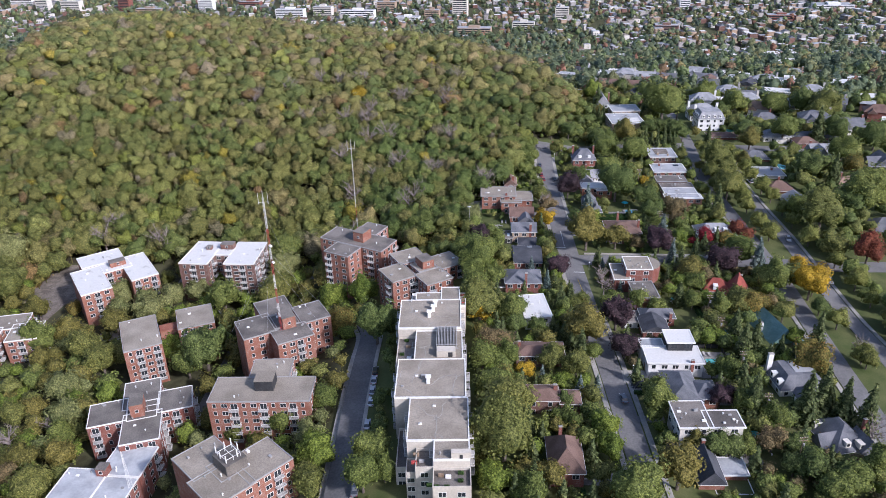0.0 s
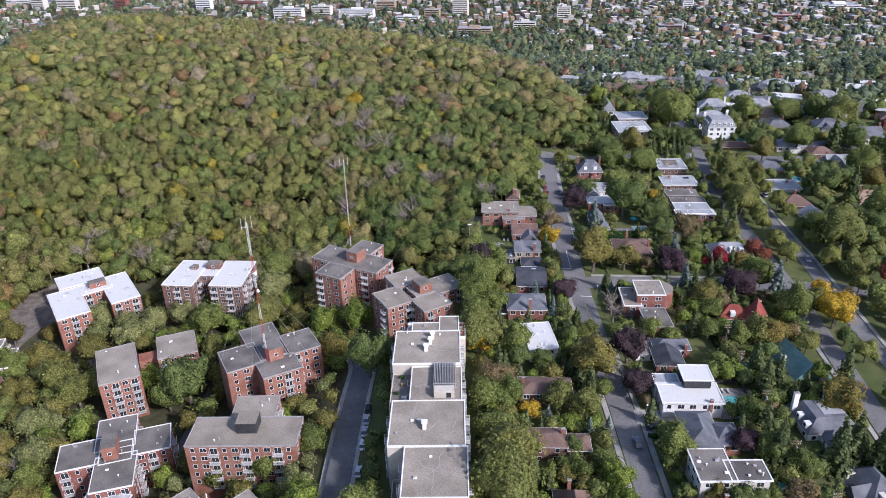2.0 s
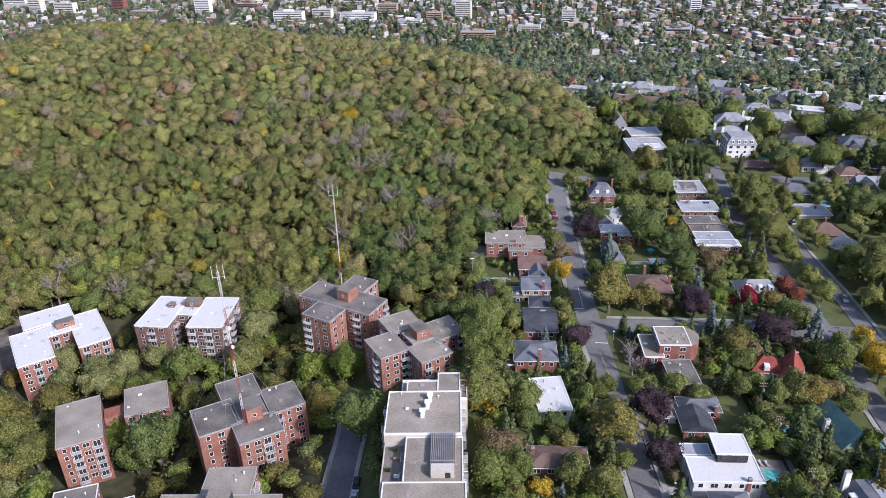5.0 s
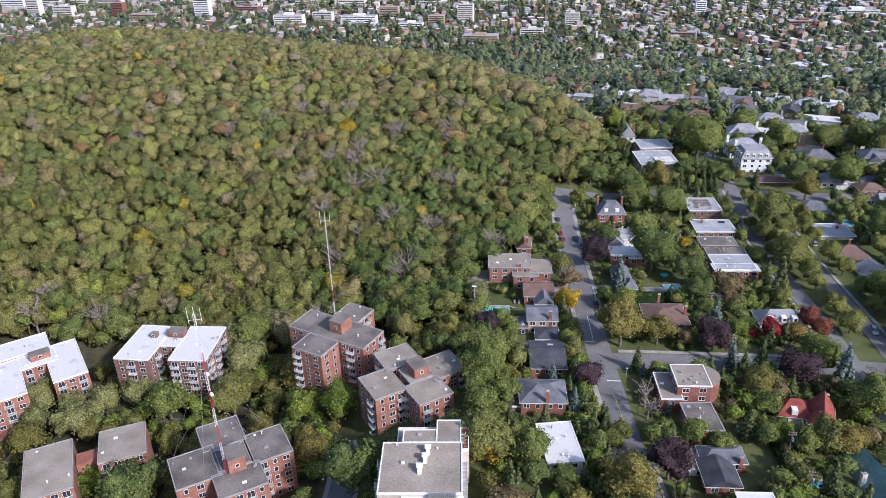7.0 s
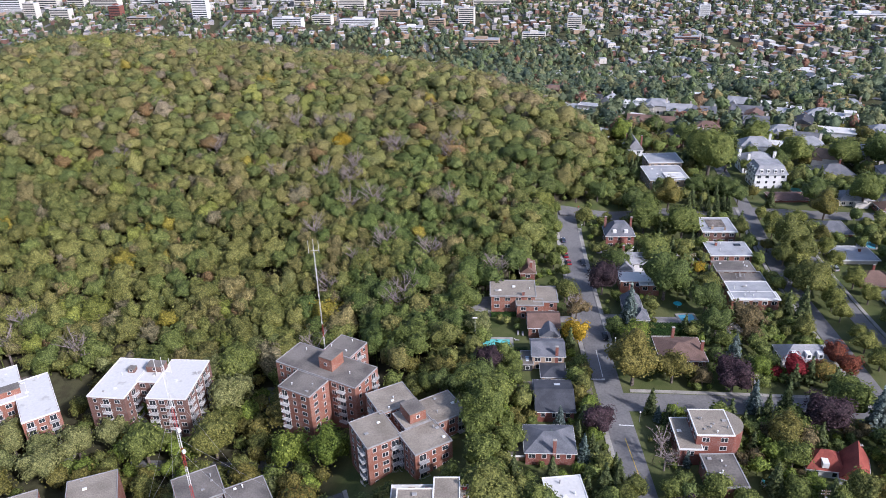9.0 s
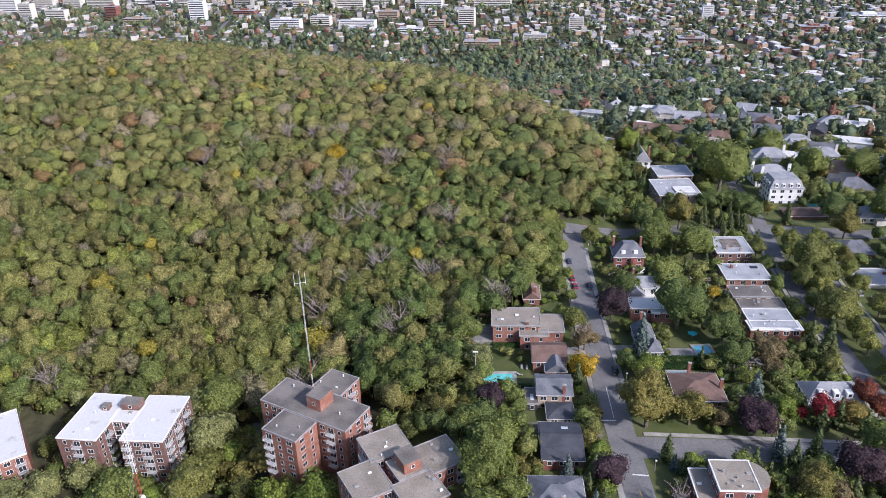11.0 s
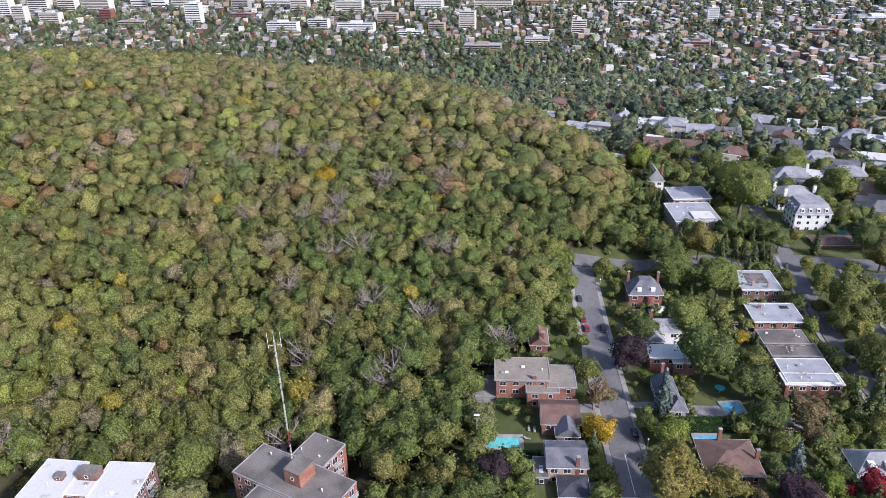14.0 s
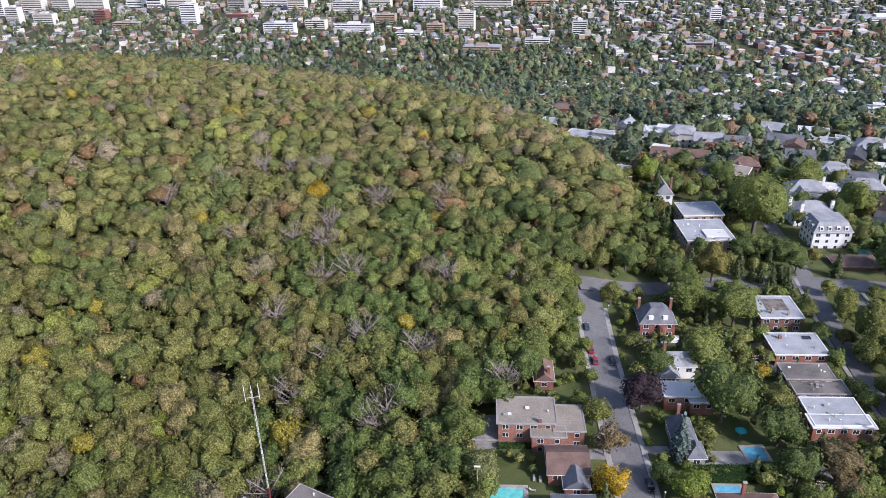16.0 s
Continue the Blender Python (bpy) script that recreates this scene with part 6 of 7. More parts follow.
# footprints to keep clear: x, y, half width, half depth
CLEAR = []
bpy.context.view_layer.update()
for ob in scene.objects:
    if ob.type == "EMPTY" and ob.get("category") in ("house", "apartment building"):
        pts = [c.matrix_world @ Vector(q) for c in ob.children if c.name.split(".")[0] in ("wall", "wing", "terrace") for q in c.bound_box]
        if pts:
            CLEAR.append((min(p.x for p in pts), min(p.y for p in pts), max(p.x for p in pts), max(p.y for p in pts)))
LINES = [(STREET, 5.5), (AVENUE_W, 5.5), (AVENUE_E, 5.0), (LANE, 5.5), ([(33, 401.5), (60, 404), (90, 410), (150, 405), (210, 400)], 6.0), ([(40, 268), (112, 266), (175, 262)], 6.0), ([(121, 412), (124.5, 455), (131, 520)], 4.5), ([(228, 380), (229, 427), (231, 480), (236, 530)], 4.5)]


def is_clear(x, y, r):
    """Whether a crown of radius r may stand there."""
    for x0, y0, x1, y1 in CLEAR:
        south = r * 0.75 if x < -8 else max(r, (2.5 * r - 3.2) / 0.6)
        if x0 - r * 0.6 < x < x1 + r * 0.6 and y0 - south < y < y1 + r * 0.5:
            return False
    for pts, w in LINES:
        for (ax, ay), (bx, by) in zip(pts, pts[1:]):
            dx, dy = bx - ax, by - ay
            t = min(1, max(0, ((x - ax) * dx + (y - ay) * dy) / (dx * dx + dy * dy)))
            if math.hypot(x - ax - t * dx, y - ay - t * dy) < w + r * 0.35:
                return False
    return all(math.hypot(x - a, y - b) > (r + c) * 0.5 for a, b, c in PLANTED)


OPEN = [(-194, 256, -173, 302), (2, 290, 16, 304), (66, 186, 82, 202), (66, 214, 78, 232), (62, 308, 80, 324), (52, 296, 66, 304), (110, 440, 122, 452), (-172, 286, -140, 300), (118, 150, 131, 225)]
OPEN += [(q[0] - q[2] / 2, q[1] - q[3] / 2 - 2, q[0] + q[2] / 2, q[1] + q[3] / 2) for q in SLOPE + MORE_SLOPE if q[1] < 570]
fill_rng = random.Random(11)
ZONES = [   # x0, y0, x1, y1, tries, kinds, least and greatest radius
    (-3, 110, 34, 300, 1500, ("green", "olive", "spruce", "green", "gold", "bright"), 2.0, 4.2),
    (48, 110, 110, 262, 1400, ("green", "deep", "olive", "spruce", "bright", "brown", "green"), 1.8, 4.0),
    (44, 272, 118, 480, 800, ("green", "spruce", "olive", "green", "olive"), 1.6, 3.6),
    (40, 400, 236, 545, 800, ("deep", "olive", "green", "deep", "green", "gold"), 2.6, 5.6),
    (138, 130, 230, 500, 2000, ("green", "olive", "deep", "green", "olive", "deep"), 2.4, 5.2),
    (-215, 120, -42, 308, 3000, ("olive", "gold", "silver", "gold", "green", "bright", "olive"), 2.4, 5.0),
    (228, 150, 360, 560, 520, ("green", "deep", "olive", "green"), 3.0, 6.0),
    (-30, 225, 10, 300, 200, ("green", "olive", "gold"), 2.6, 4.6),
    (-29, 110, -22, 240, 420, ("green", "olive", "deep"), 1.2, 3.0),
]
extra = []
queue = []
for x0, y0, x1, y1, n, kinds, lo, hi in ZONES:
    queue += [(k / n, x0, y0, x1, y1, kinds, lo, hi) for k in range(n)]
for _, x0, y0, x1, y1, kinds, lo, hi in sorted(queue, key=lambda q: q[0]):
    x, y, r = fill_rng.uniform(x0, x1), fill_rng.uniform(y0, y1), fill_rng.uniform(lo, hi)
    kind = fill_rng.choice(kinds)
    if kind == "spruce":
        r = min(r, 2.8)
    if any(a - 1 < x < c + 1 and b - 1 < y < d + 1 for a, b, c, d in OPEN) or bool(wooded(x, y)) or not is_clear(x, y, r):
        continue
    if len(PLANTED) < 430:
        plant(kind, x, y, r)
    else:
        extra.append((kind, x, y, r))
    PLANTED.append((x, y, r))
for _ in range(5200):      # shrubs and small trees close to the houses and along the plots
    x, y, r = fill_rng.uniform(-2, 112), fill_rng.uniform(125, 440), fill_rng.uniform(0.9, 1.9)
    if any(a - 1 < x < c + 1 and b - 1 < y < d + 1 for a, b, c, d in OPEN) or bool(wooded(x, y)) or not is_clear(x, y, r) or fill_rng.random() < 0.45:
        continue
    extra.append((fill_rng.choice(("deep", "green", "green", "olive", "bright")), x, y, r))
    PLANTED.append((x, y, r))


def mass(name, spots, templates, mat, label, category):
    """Many trees joined: spots are x, y, z, radius, turn, template and tint."""
    vs, fs, ts, o = [], [], [], 0
    for x, y, z, r, a, k, stretch, tint in spots:
        v, f3, f4 = templates[k]
        c, s = math.cos(a), math.sin(a)
        q = np.empty_like(v)
        q[:, 0], q[:, 1], q[:, 2] = (v[:, 0] * c - v[:, 1] * s) * r + x, (v[:, 0] * s + v[:, 1] * c) * r + y, v[:, 2] * r * stretch + z
        vs.append(q)
        fs.append((f3 + o, f4 + o))
        ts.append(np.tile(np.array([*tint, 1.0], np.float32), (len(v), 1)))
        o += len(v)
    v = np.concatenate(vs)
    f3, f4 = np.concatenate([f[0] for f in fs]), np.concatenate([f[1] for f in fs])
    me = bpy.data.meshes.new(name)
    me.vertices.add(len(v))
    me.vertices.foreach_set("co", v.astype(np.float32).ravel())
    me.loops.add(f3.size + f4.size)
    me.loops.foreach_set("vertex_index", np.r_[f3.ravel(), f4.ravel()].astype(np.int32))
    me.polygons.add(len(f3) + len(f4))
    me.polygons.foreach_set("loop_start", np.r_[np.arange(len(f3)) * 3, f3.size + np.arange(len(f4)) * 4].astype(np.int32))
    me.update(calc_edges=True)
    me.shade_smooth()
    at = me.color_attributes.new("tint", "FLOAT_COLOR", "POINT")
    at.data.foreach_set("color", np.concatenate(ts).ravel())
    me.materials.append(mat)
    return tagged(new(name, me), label, category, kind="stuff")


def template(seed, n, size, lobes, sub, conifer=False, trunk=0.2):
    """Vertices, triangles and leaf quads of a tree for mass()."""
    if conifer:
        v, f = spruce_shape(seed, n, size)
        bm = cone(bmesh.new(), 0.6, 0.05, (0, 0, 0.3), (0, 0, 3.2), 6)
        body, f3 = None, None
    else:
        v, f, body, f3 = crown_shape(seed, n, size, lobes, sub)
        bm = bmesh.new()
    if trunk:
        cone(bm, 0.05, 0.04, (0, 0, -trunk), (0, 0, 1.0), 4)
    bmesh.ops.triangulate(bm, faces=bm.faces)
    bm.verts.index_update()
    tri, pts = [np.zeros((0, 3), int)], [v]
    o = len(v)
    if body is not None:
        tri.append(f3 + o)
        pts.append(body)
        o += len(body)
    if len(bm.verts):
        tri.append(np.array([[q.index for q in fc.verts] for fc in bm.faces]) + o)
        pts.append(np.array([tuple(q.co) for q in bm.verts]))
    bm.free()
    return np.concatenate(pts), np.concatenate(tri), f


WOOD_TINTS = [((0.180, 0.175, 0.062), 30), ((0.163, 0.169, 0.058), 28), ((0.138, 0.159, 0.053), 20), ((0.195, 0.176, 0.070), 20), ((0.195, 0.162, 0.080), 12), ((0.120, 0.146, 0.051), 9), ((0.190, 0.202, 0.053), 9), ((0.195, 0.166, 0.112), 6), ((0.214, 0.141, 0.068), 2), ((0.271, 0.223, 0.044), 2)]
TINTS = [c for c, n in WOOD_TINTS for _ in range(n)]
wood_rng = random.Random(3)
wood_shapes = [template(300 + k, 300, 0.060, 13, 3, trunk=1.2) for k in range(9)] + [template(330 + k, 104, 0.088, 11, 2, trunk=0.0) for k in range(8)] + [template(345 + k, 56, 0.09, 9, 2, trunk=0.0) for k in range(3)]
spots, grid = [], {}


def near_crown(x, y, reach):
    gi, gj = int(x // 11), int(y // 11)
    return any(math.hypot(x - a, y - b) < reach(c) for i in (-1, 0, 1) for j in (-1, 0, 1) for a, b, c in grid.get((gi + i, gj + j), ()))


for _ in range(46000):
    x, y = wood_rng.uniform(-420, 62), wood_rng.uniform(195, 700)
    if not bool(wooded(x, y)):
        continue
    r = wood_rng.choice((3.4, 4.0, 4.6, 5.2, 5.6, 6.2, 7.0)) * wood_rng.uniform(0.9, 1.1)
    if near_crown(x, y, lambda c: (r + c) * 0.60) or not is_clear(x, y, min(r * 0.6, 2.4)):
        continue
    grid.setdefault((int(x // 11), int(y // 11)), []).append((x, y, r))
    n = noise.noise(Vector((x * 0.02, y * 0.02, 0))) * 0.14 + wood_rng.uniform(-0.2, 0.2)
    c = wood_rng.choice(TINTS)
    if x > -70 and y < 440 and wood_rng.random() < 0.5:
        c = wood_rng.choice(((0.122, 0.155, 0.050), (0.106, 0.138, 0.046), (0.143, 0.168, 0.053)))      # greener foot of the wood
    turn_haze = float(ease((y - 330) / 260))      # crest turned further than the foot, plus haze put into the tint: paler, bluer
    near = y < 430 and x > -260
    full, stretch = (r * 1.24, wood_rng.uniform(0.92, 1.15)) if near else (r * 1.36, wood_rng.uniform(0.78, 1.0))
    lift = wood_rng.uniform(10.5, 15.0) - 2.05 * full * stretch
    spots.append((x, y, float(ground(x, y)) + lift, full, wood_rng.uniform(0, 6.28), wood_rng.randrange(9) if near else 9 + wood_rng.randrange(8), stretch, tuple(v * (1 + n) * k for v, k in zip(c, (1.09 + 0.42 * turn_haze, 1.11 + 0.33 * turn_haze, 0.93 + 0.60 * turn_haze)))))
for _ in range(9000):      # young growth under and between the crowns
    x, y = wood_rng.uniform(-260, 60), wood_rng.uniform(285, 520)
    if not bool(wooded(x, y)) or not is_clear(x, y, 2.0) or near_crown(x, y, lambda c: 3.0 if c == 1.6 else c * 0.52):
        continue
    grid.setdefault((int(x // 11), int(y // 11)), []).append((x, y, 1.6))
    c = wood_rng.choice(TINTS)
    r = wood_rng.uniform(2.4, 3.6)
    spots.append((x, y, float(ground(x, y)) + wood_rng.uniform(0.5, 3.4), r, wood_rng.uniform(0, 6.28), 17 + wood_rng.randrange(3), wood_rng.uniform(1.0, 1.5), c))
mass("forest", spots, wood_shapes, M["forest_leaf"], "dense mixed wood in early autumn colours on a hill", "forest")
small_shapes = [template(360 + k, 100, 0.10, 9, 2) for k in range(5)] + [template(370, 110, 0.2, 3, 1, True)] + [template(380 + k, 44, 0.14, 7, 2, trunk=0.0) for k in range(3)]
more = []
for kind, x, y, r in extra:
    dark, light, name, words = SPECIES[kind]
    n = wood_rng.uniform(0.85, 1.15)
    more.append((x, y, float(ground(x, y)), r, wood_rng.uniform(0, 6.28), 5 if kind == "spruce" else 6 + wood_rng.randrange(3) if r < 2.0 or x > 140 else wood_rng.randrange(5), wood_rng.uniform(0.92, 1.12), tuple((a + b) / 2 * n for a, b in zip(dark, light))))
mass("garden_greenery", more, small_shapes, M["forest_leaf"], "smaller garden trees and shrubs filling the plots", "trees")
# bare crowns among the wood
for _ in range(34):
    x, y = wood_rng.uniform(-190, 20), wood_rng.uniform(300, 470)
    if bool(wooded(x, y)):
        plant("bare", x, y, wood_rng.uniform(6.0, 7.2), 1.0)

# ---- the town on the plain ----
town_rng = random.Random(21)
TOWN_ROOFS = ["grey_membrane", "metal_roof", "gravel_roof", "shingle_grey", "gravel_roof", "shingle_light", "shingle_brown", "white_roof", "grey_membrane"]
TOWN_WALLS = ["stone_grey", "brick_brown", "brick_buff", "stone_grey", "stone_cream", "brick_buff"]


def town_spot(x, y):
    """Whether the town, not the hill or the near streets, covers that place."""
    if y < 520 and x < 235 or y < 150:
        return False
    if x < 62 and y < 640 and x > -345:
        return False
    if -345 < x < 10 and y < 725:
        return False
    return abs(x) < y * 0.72 + 60


SLOPE_WINDOW = mesh_of("window", cuboid(-0.65, -0.06, 0, 0.65, 0.02, 1.4), M["glass"])
for i, (x, y, w, d, rz, h, roof, rise, wall, mat) in enumerate(SLOPE + MORE_SLOPE):
    words = {"flat": "flat-roofed", "hip": "hip-roofed", "gable": "gabled", "mansard": "mansard-roofed"}[roof] + " " + wall.replace("_", " ") + " house among trees on the slope"
    home, z = house_at(words, x, y, rz)
    block(home, 0, 0, w, d, -2.0, h + 2.0, roof, rise, wall, mat, seed=500 + i, vents=2, win=False, flat_top=0.5)
    n = max(3, int(w / 3.6))
    for f in range(2 if i < len(SLOPE) else 1):
        for k in range(n):
            part("window", SLOPE_WINDOW, None, home, "", pose(-w / 2 + (k + 0.5) * w / n, -d / 2, 1.6 + f * 3.0))
    for k in range(2):
        part("window", SLOPE_WINDOW, None, home, "", pose(-w / 2, (k - 0.5) * d * 0.45, 4.4, 0, 0, -90))
    if rise:
        chimney(home, w * 0.42, 0.4, h - 1.0, rise + 2.4, 1.2, 0.9, wall)
        block(home, -w * 0.22, -d * 0.5, w * 0.3, 4.0, -2.0, h + 1.4, "gable", rise * 0.7, wall, mat, "y", win=False)
    elif i < len(SLOPE):
        block(home, w * 0.2, d * 0.1, w * 0.4, d * 0.5, -2.0, h + 4.4, "flat", 0, wall, mat, win=False)
    tagged(home, group="houses on the slope")

near_homes, far_homes = [], []
TURN = radians(-80)
ct, st = math.cos(TURN), math.sin(TURN)
for row in range(-60, 130):
    for col in range(-120, 120):
        u, v = col * 15.5 + town_rng.uniform(-2, 2), row * 38 + town_rng.choice((-10, 10)) + town_rng.uniform(-2, 2)
        x, y = u * ct - v * st, u * st + v * ct + 1100
        if not town_spot(x, y) or y > 2150 or (col % 11 == 0):
            continue
        if town_rng.random() < (0.42 if y < 800 and x > 60 else 0.84 if x < 120 and y < 1420 else 0.50 if x < 200 else 0.25):
            continue
        if any(abs(x - a[0]) < 16 and abs(y - a[1]) < 15 for a in SLOPE + MORE_SLOPE):
            continue
        (near_homes if y < 760 and -60 < x < 420 else far_homes).append((x, y))
near_homes = sorted(near_homes, key=lambda p: p[1])[:38]
for x, y in near_homes:
    w, d = town_rng.uniform(9, 15), town_rng.uniform(8, 12)
    roof = town_rng.choice(("flat", "hip", "gable", "hip"))
    mat = town_rng.choice(("grey_membrane", "white_roof", "gravel_roof") if roof == "flat" else ("shingle_grey", "shingle_light", "shingle_brown", "shingle_grey", "shingle_dark"))
    wall = town_rng.choice(TOWN_WALLS)
    words = {"flat": "flat-roofed", "hip": "hip-roofed", "gable": "gabled"}[roof] + " " + wall.replace("_", " ") + " house among trees on the slope"
    home, z = house_at(words, x, y, -28 + town_rng.choice((0, 90)))
    tagged(home, group="houses on the slope")
    block(home, 0, 0, w, d, -1.5, town_rng.uniform(6.5, 9.0) + 1.5, roof, town_rng.uniform(2.2, 3.6), wall, mat, win=False)
    for i in range(2):
        for f in range(2 if y < 640 else 1):
            part("window", SLOPE_WINDOW, None, home, "", pose(-w / 2 + (i + 0.5) * w / 2, -d / 2, 2.0 + f * 2.8))
    if roof != "flat" and town_rng.random() < 0.5:
        chimney(home, town_rng.uniform(-3, 3), town_rng.uniform(-1, 1), 7.0, 4.0)


def homes_mesh(spots):
    """Far houses joined: bodies, roofs and window strips."""
    mats = TOWN_ROOFS + TOWN_WALLS + ["glass"]
    verts, faces, index = [], [], []
    for x, y in spots:
        row = y > 1000 and town_rng.random() < 0.6
        w, d = (town_rng.uniform(9, 18), town_rng.uniform(9, 12)) if row else (town_rng.uniform(8, 14), town_rng.uniform(8, 12))
        h = town_rng.uniform(6.5, 9.5)
        turn = TURN + (0 if town_rng.random() < 0.8 else math.pi / 2)
        z = float(ground(x, y)) - 1.0
        rise = 0 if town_rng.random() < (0.75 if y > 900 else 0.45) else town_rng.uniform(2, 3.4)
        wall = len(TOWN_ROOFS) + town_rng.randrange(len(TOWN_WALLS))
        roof = town_rng.choice((0, 1, 2, 7, 7, 7, 8)) if not rise else town_rng.choice((3, 5, 6, 3))
        c, s = math.cos(turn), math.sin(turn)
        o = len(verts)
        for zz in (0, h + 1):
            for px, py in ((-w / 2, -d / 2), (w / 2, -d / 2), (w / 2, d / 2), (-w / 2, d / 2)):
                verts.append((x + px * c - py * s, y + px * s + py * c, z + zz))
        for i in range(4):
            faces.append((o + i, o + (i + 1) % 4, o + 4 + (i + 1) % 4, o + 4 + i)), index.append(wall)
        if rise:
            for px in (-w / 2 + 1.5, w / 2 - 1.5):
                verts.append((x + px * c, y + px * s, z + h + 1 + rise))
            for q in ((o + 4, o + 5, o + 9, o + 8), (o + 6, o + 7, o + 8, o + 9), (o + 5, o + 6, o + 9), (o + 7, o + 4, o + 8)):
                faces.append(q), index.append(roof)
        else:
            faces.append((o + 4, o + 5, o + 6, o + 7)), index.append(roof)
        n = max(2, int(w / 3))
        for f in range(2):
            for i in range(n):
                px = -w / 2 + (i + 0.5) * w / n
                k = len(verts)
                for ax, az in ((-0.6, 0), (0.6, 0), (0.6, 1.5), (-0.6, 1.5)):
                    verts.append((x + (px + ax) * c + (d / 2 + 0.05) * s, y + (px + ax) * s - (d / 2 + 0.05) * c, z + 2.2 + f * 3.2 + az))
                faces.append((k, k + 1, k + 2, k + 3)), index.append(len(mats) - 1)
    me = bpy.data.meshes.new("far_houses")
    me.from_pydata(verts, [], faces)
    for k in mats:
        me.materials.append(M[k])
    me.polygons.foreach_set("material_index", index)
    return me


tagged(new("far_houses", homes_mesh(far_homes)), "rows of small town houses with pale and dark roofs among trees", "houses", kind="stuff")

for x, y, w, d, roof, wall, mat in ((-372, 590, 22, 14, "flat", "stucco_white", "white_roof"), (-366, 612, 9, 9, "hip", "stucco_white", "shingle_light"), (-395, 640, 14, 11, "hip", "stone_grey", "shingle_grey"), (-352, 700, 14, 11, "gable", "stone_grey", "shingle_grey"), (-420, 690, 16, 12, "hip", "stone_cream", "shingle_light"), (-392, 566, 12, 10, "flat", "brick_buff", "grey_membrane")):
    home, z = house_at(wall.replace("_", " ") + " house beside the wood", x, y, 12)
    block(home, 0, 0, w, d, -3.0, 11.0, roof, 3.0, wall, mat, seed=int(-x))
# taller blocks on the far plain
TOWERS = [(-1120, 1840, 60, 20, 38, "stucco_white"), (-1060, 1900, 50, 22, 42, "stone_cream"), (-980, 1880, 44, 20, 40, "stone_cream"), (-900, 1860, 70, 22, 30, "stone_cream"), (-830, 1930, 40, 20, 52, "stucco_white"), (-770, 1900, 36, 18, 56, "stucco_white"), (-700, 1880, 60, 20, 26, "stone_cream"), (-560, 1850, 40, 20, 34, "stone_grey"), (-480, 1880, 70, 20, 24, "stucco_white"), (-420, 1830, 40, 20, 34, "stone_cream"), (-300, 1780, 60, 20, 26, "stone_cream"), (-240, 1860, 50, 20, 30, "stone_cream"), (-130, 1800, 60, 20, 22, "stucco_white"), (10, 1780, 80, 24, 24, "stone_cream"), (110, 1820, 60, 20, 22, "brick_buff"), (300, 1830, 60, 20, 22, "stucco_white"), (540, 1880, 90, 30, 16, "stucco_white"), (1000, 1860, 120, 40, 14, "stucco_white"), (-1010, 1735, 30, 18, 34, "stone_cream"), (-935, 1720, 46, 18, 22, "stone_cream"), (-800, 1700, 26, 18, 30, "brick_red"), (-610, 1690, 34, 16, 40, "stucco_white"), (-720, 1640, 60, 16, 14, "brick_buff"), (-390, 1560, 60, 18, 20, "stucco_white"), (-330, 1600, 40, 18, 18, "stone_cream"), (-250, 1560, 70, 18, 16, "stucco_white"), (-200, 1640, 40, 18, 20, "brick_buff"), (-140, 1480, 46, 18, 14, "stucco_white"), (-95, 1520, 30, 16, 20, "brick_buff"), (-10, 1350, 60, 22, 14, "brick_buff"), (80, 1400, 40, 18, 14, "stone_cream"), (-40, 1560, 30, 20, 34, "stone_cream"), (160, 1500, 26, 16, 24, "stone_cream"), (420, 1600, 20, 16, 26, "stucco_white"), (700, 1560, 70, 40, 12, "stucco_white"), (850, 1760, 90, 20, 30, "stone_grey"), (330, 1360, 40, 18, 12, "brick_brown"), (560, 1450, 50, 24, 12, "brick_red"), (-1080, 1650, 60, 18, 14, "brick_buff"), (-520, 1720, 50, 18, 14, "brick_red")]
for x, y, w, d, h, wall in TOWERS:
    z = float(ground(x, y))
    t = thing("apartment_tower", x, y, z - 0.5, -7.0, wall.replace("_", " ") + " slab block far off on the plain", "apartment building", "far apartment blocks")
    part("wall", cuboid(-w / 2, -d / 2, 0, w / 2, d / 2, h), M[wall], t)
    part("roof", cuboid(-w / 2 + 0.4, -d / 2 + 0.4, h, w / 2 - 0.4, d / 2 - 0.4, h + 0.3), M["grey_membrane"], t)
    part("plant_room", cuboid(-w / 6, -d / 4, h + 0.3, w / 6, d / 4, h + 3.4), M[wall], t)
    fl = max(2, min(9, int(h / 3.3)))
    me = mesh_of("window_band", cuboid(-w / 2 + 1.2, -0.06, 0, w / 2 - 1.2, 0.02, h / fl * 0.45), M["glass"])
    for f in range(fl):
        part("window_band", me, None, t, "", pose(0, -d / 2, h - (f + 1) * h / fl + 0.9))

# street bands of the plain
for k in range(-16, 20):
    v = k * 76 + 19
    run = []
    for i in range(101):
        u = 1500 - 24 * i
        q = (u * ct - v * st, u * st + v * ct + 1100)
        ok = town_spot(*q) and 640 < q[1] < 2100
        if ok:
            run.append(q)
        if (not ok or i == 100) and run:
            if len(run) > 6:
                strip("road", run, 8.0, 0.4, M["asphalt"], 0.6, "grey asphalt street of the lower town", "road", step=24.0)
            run = []

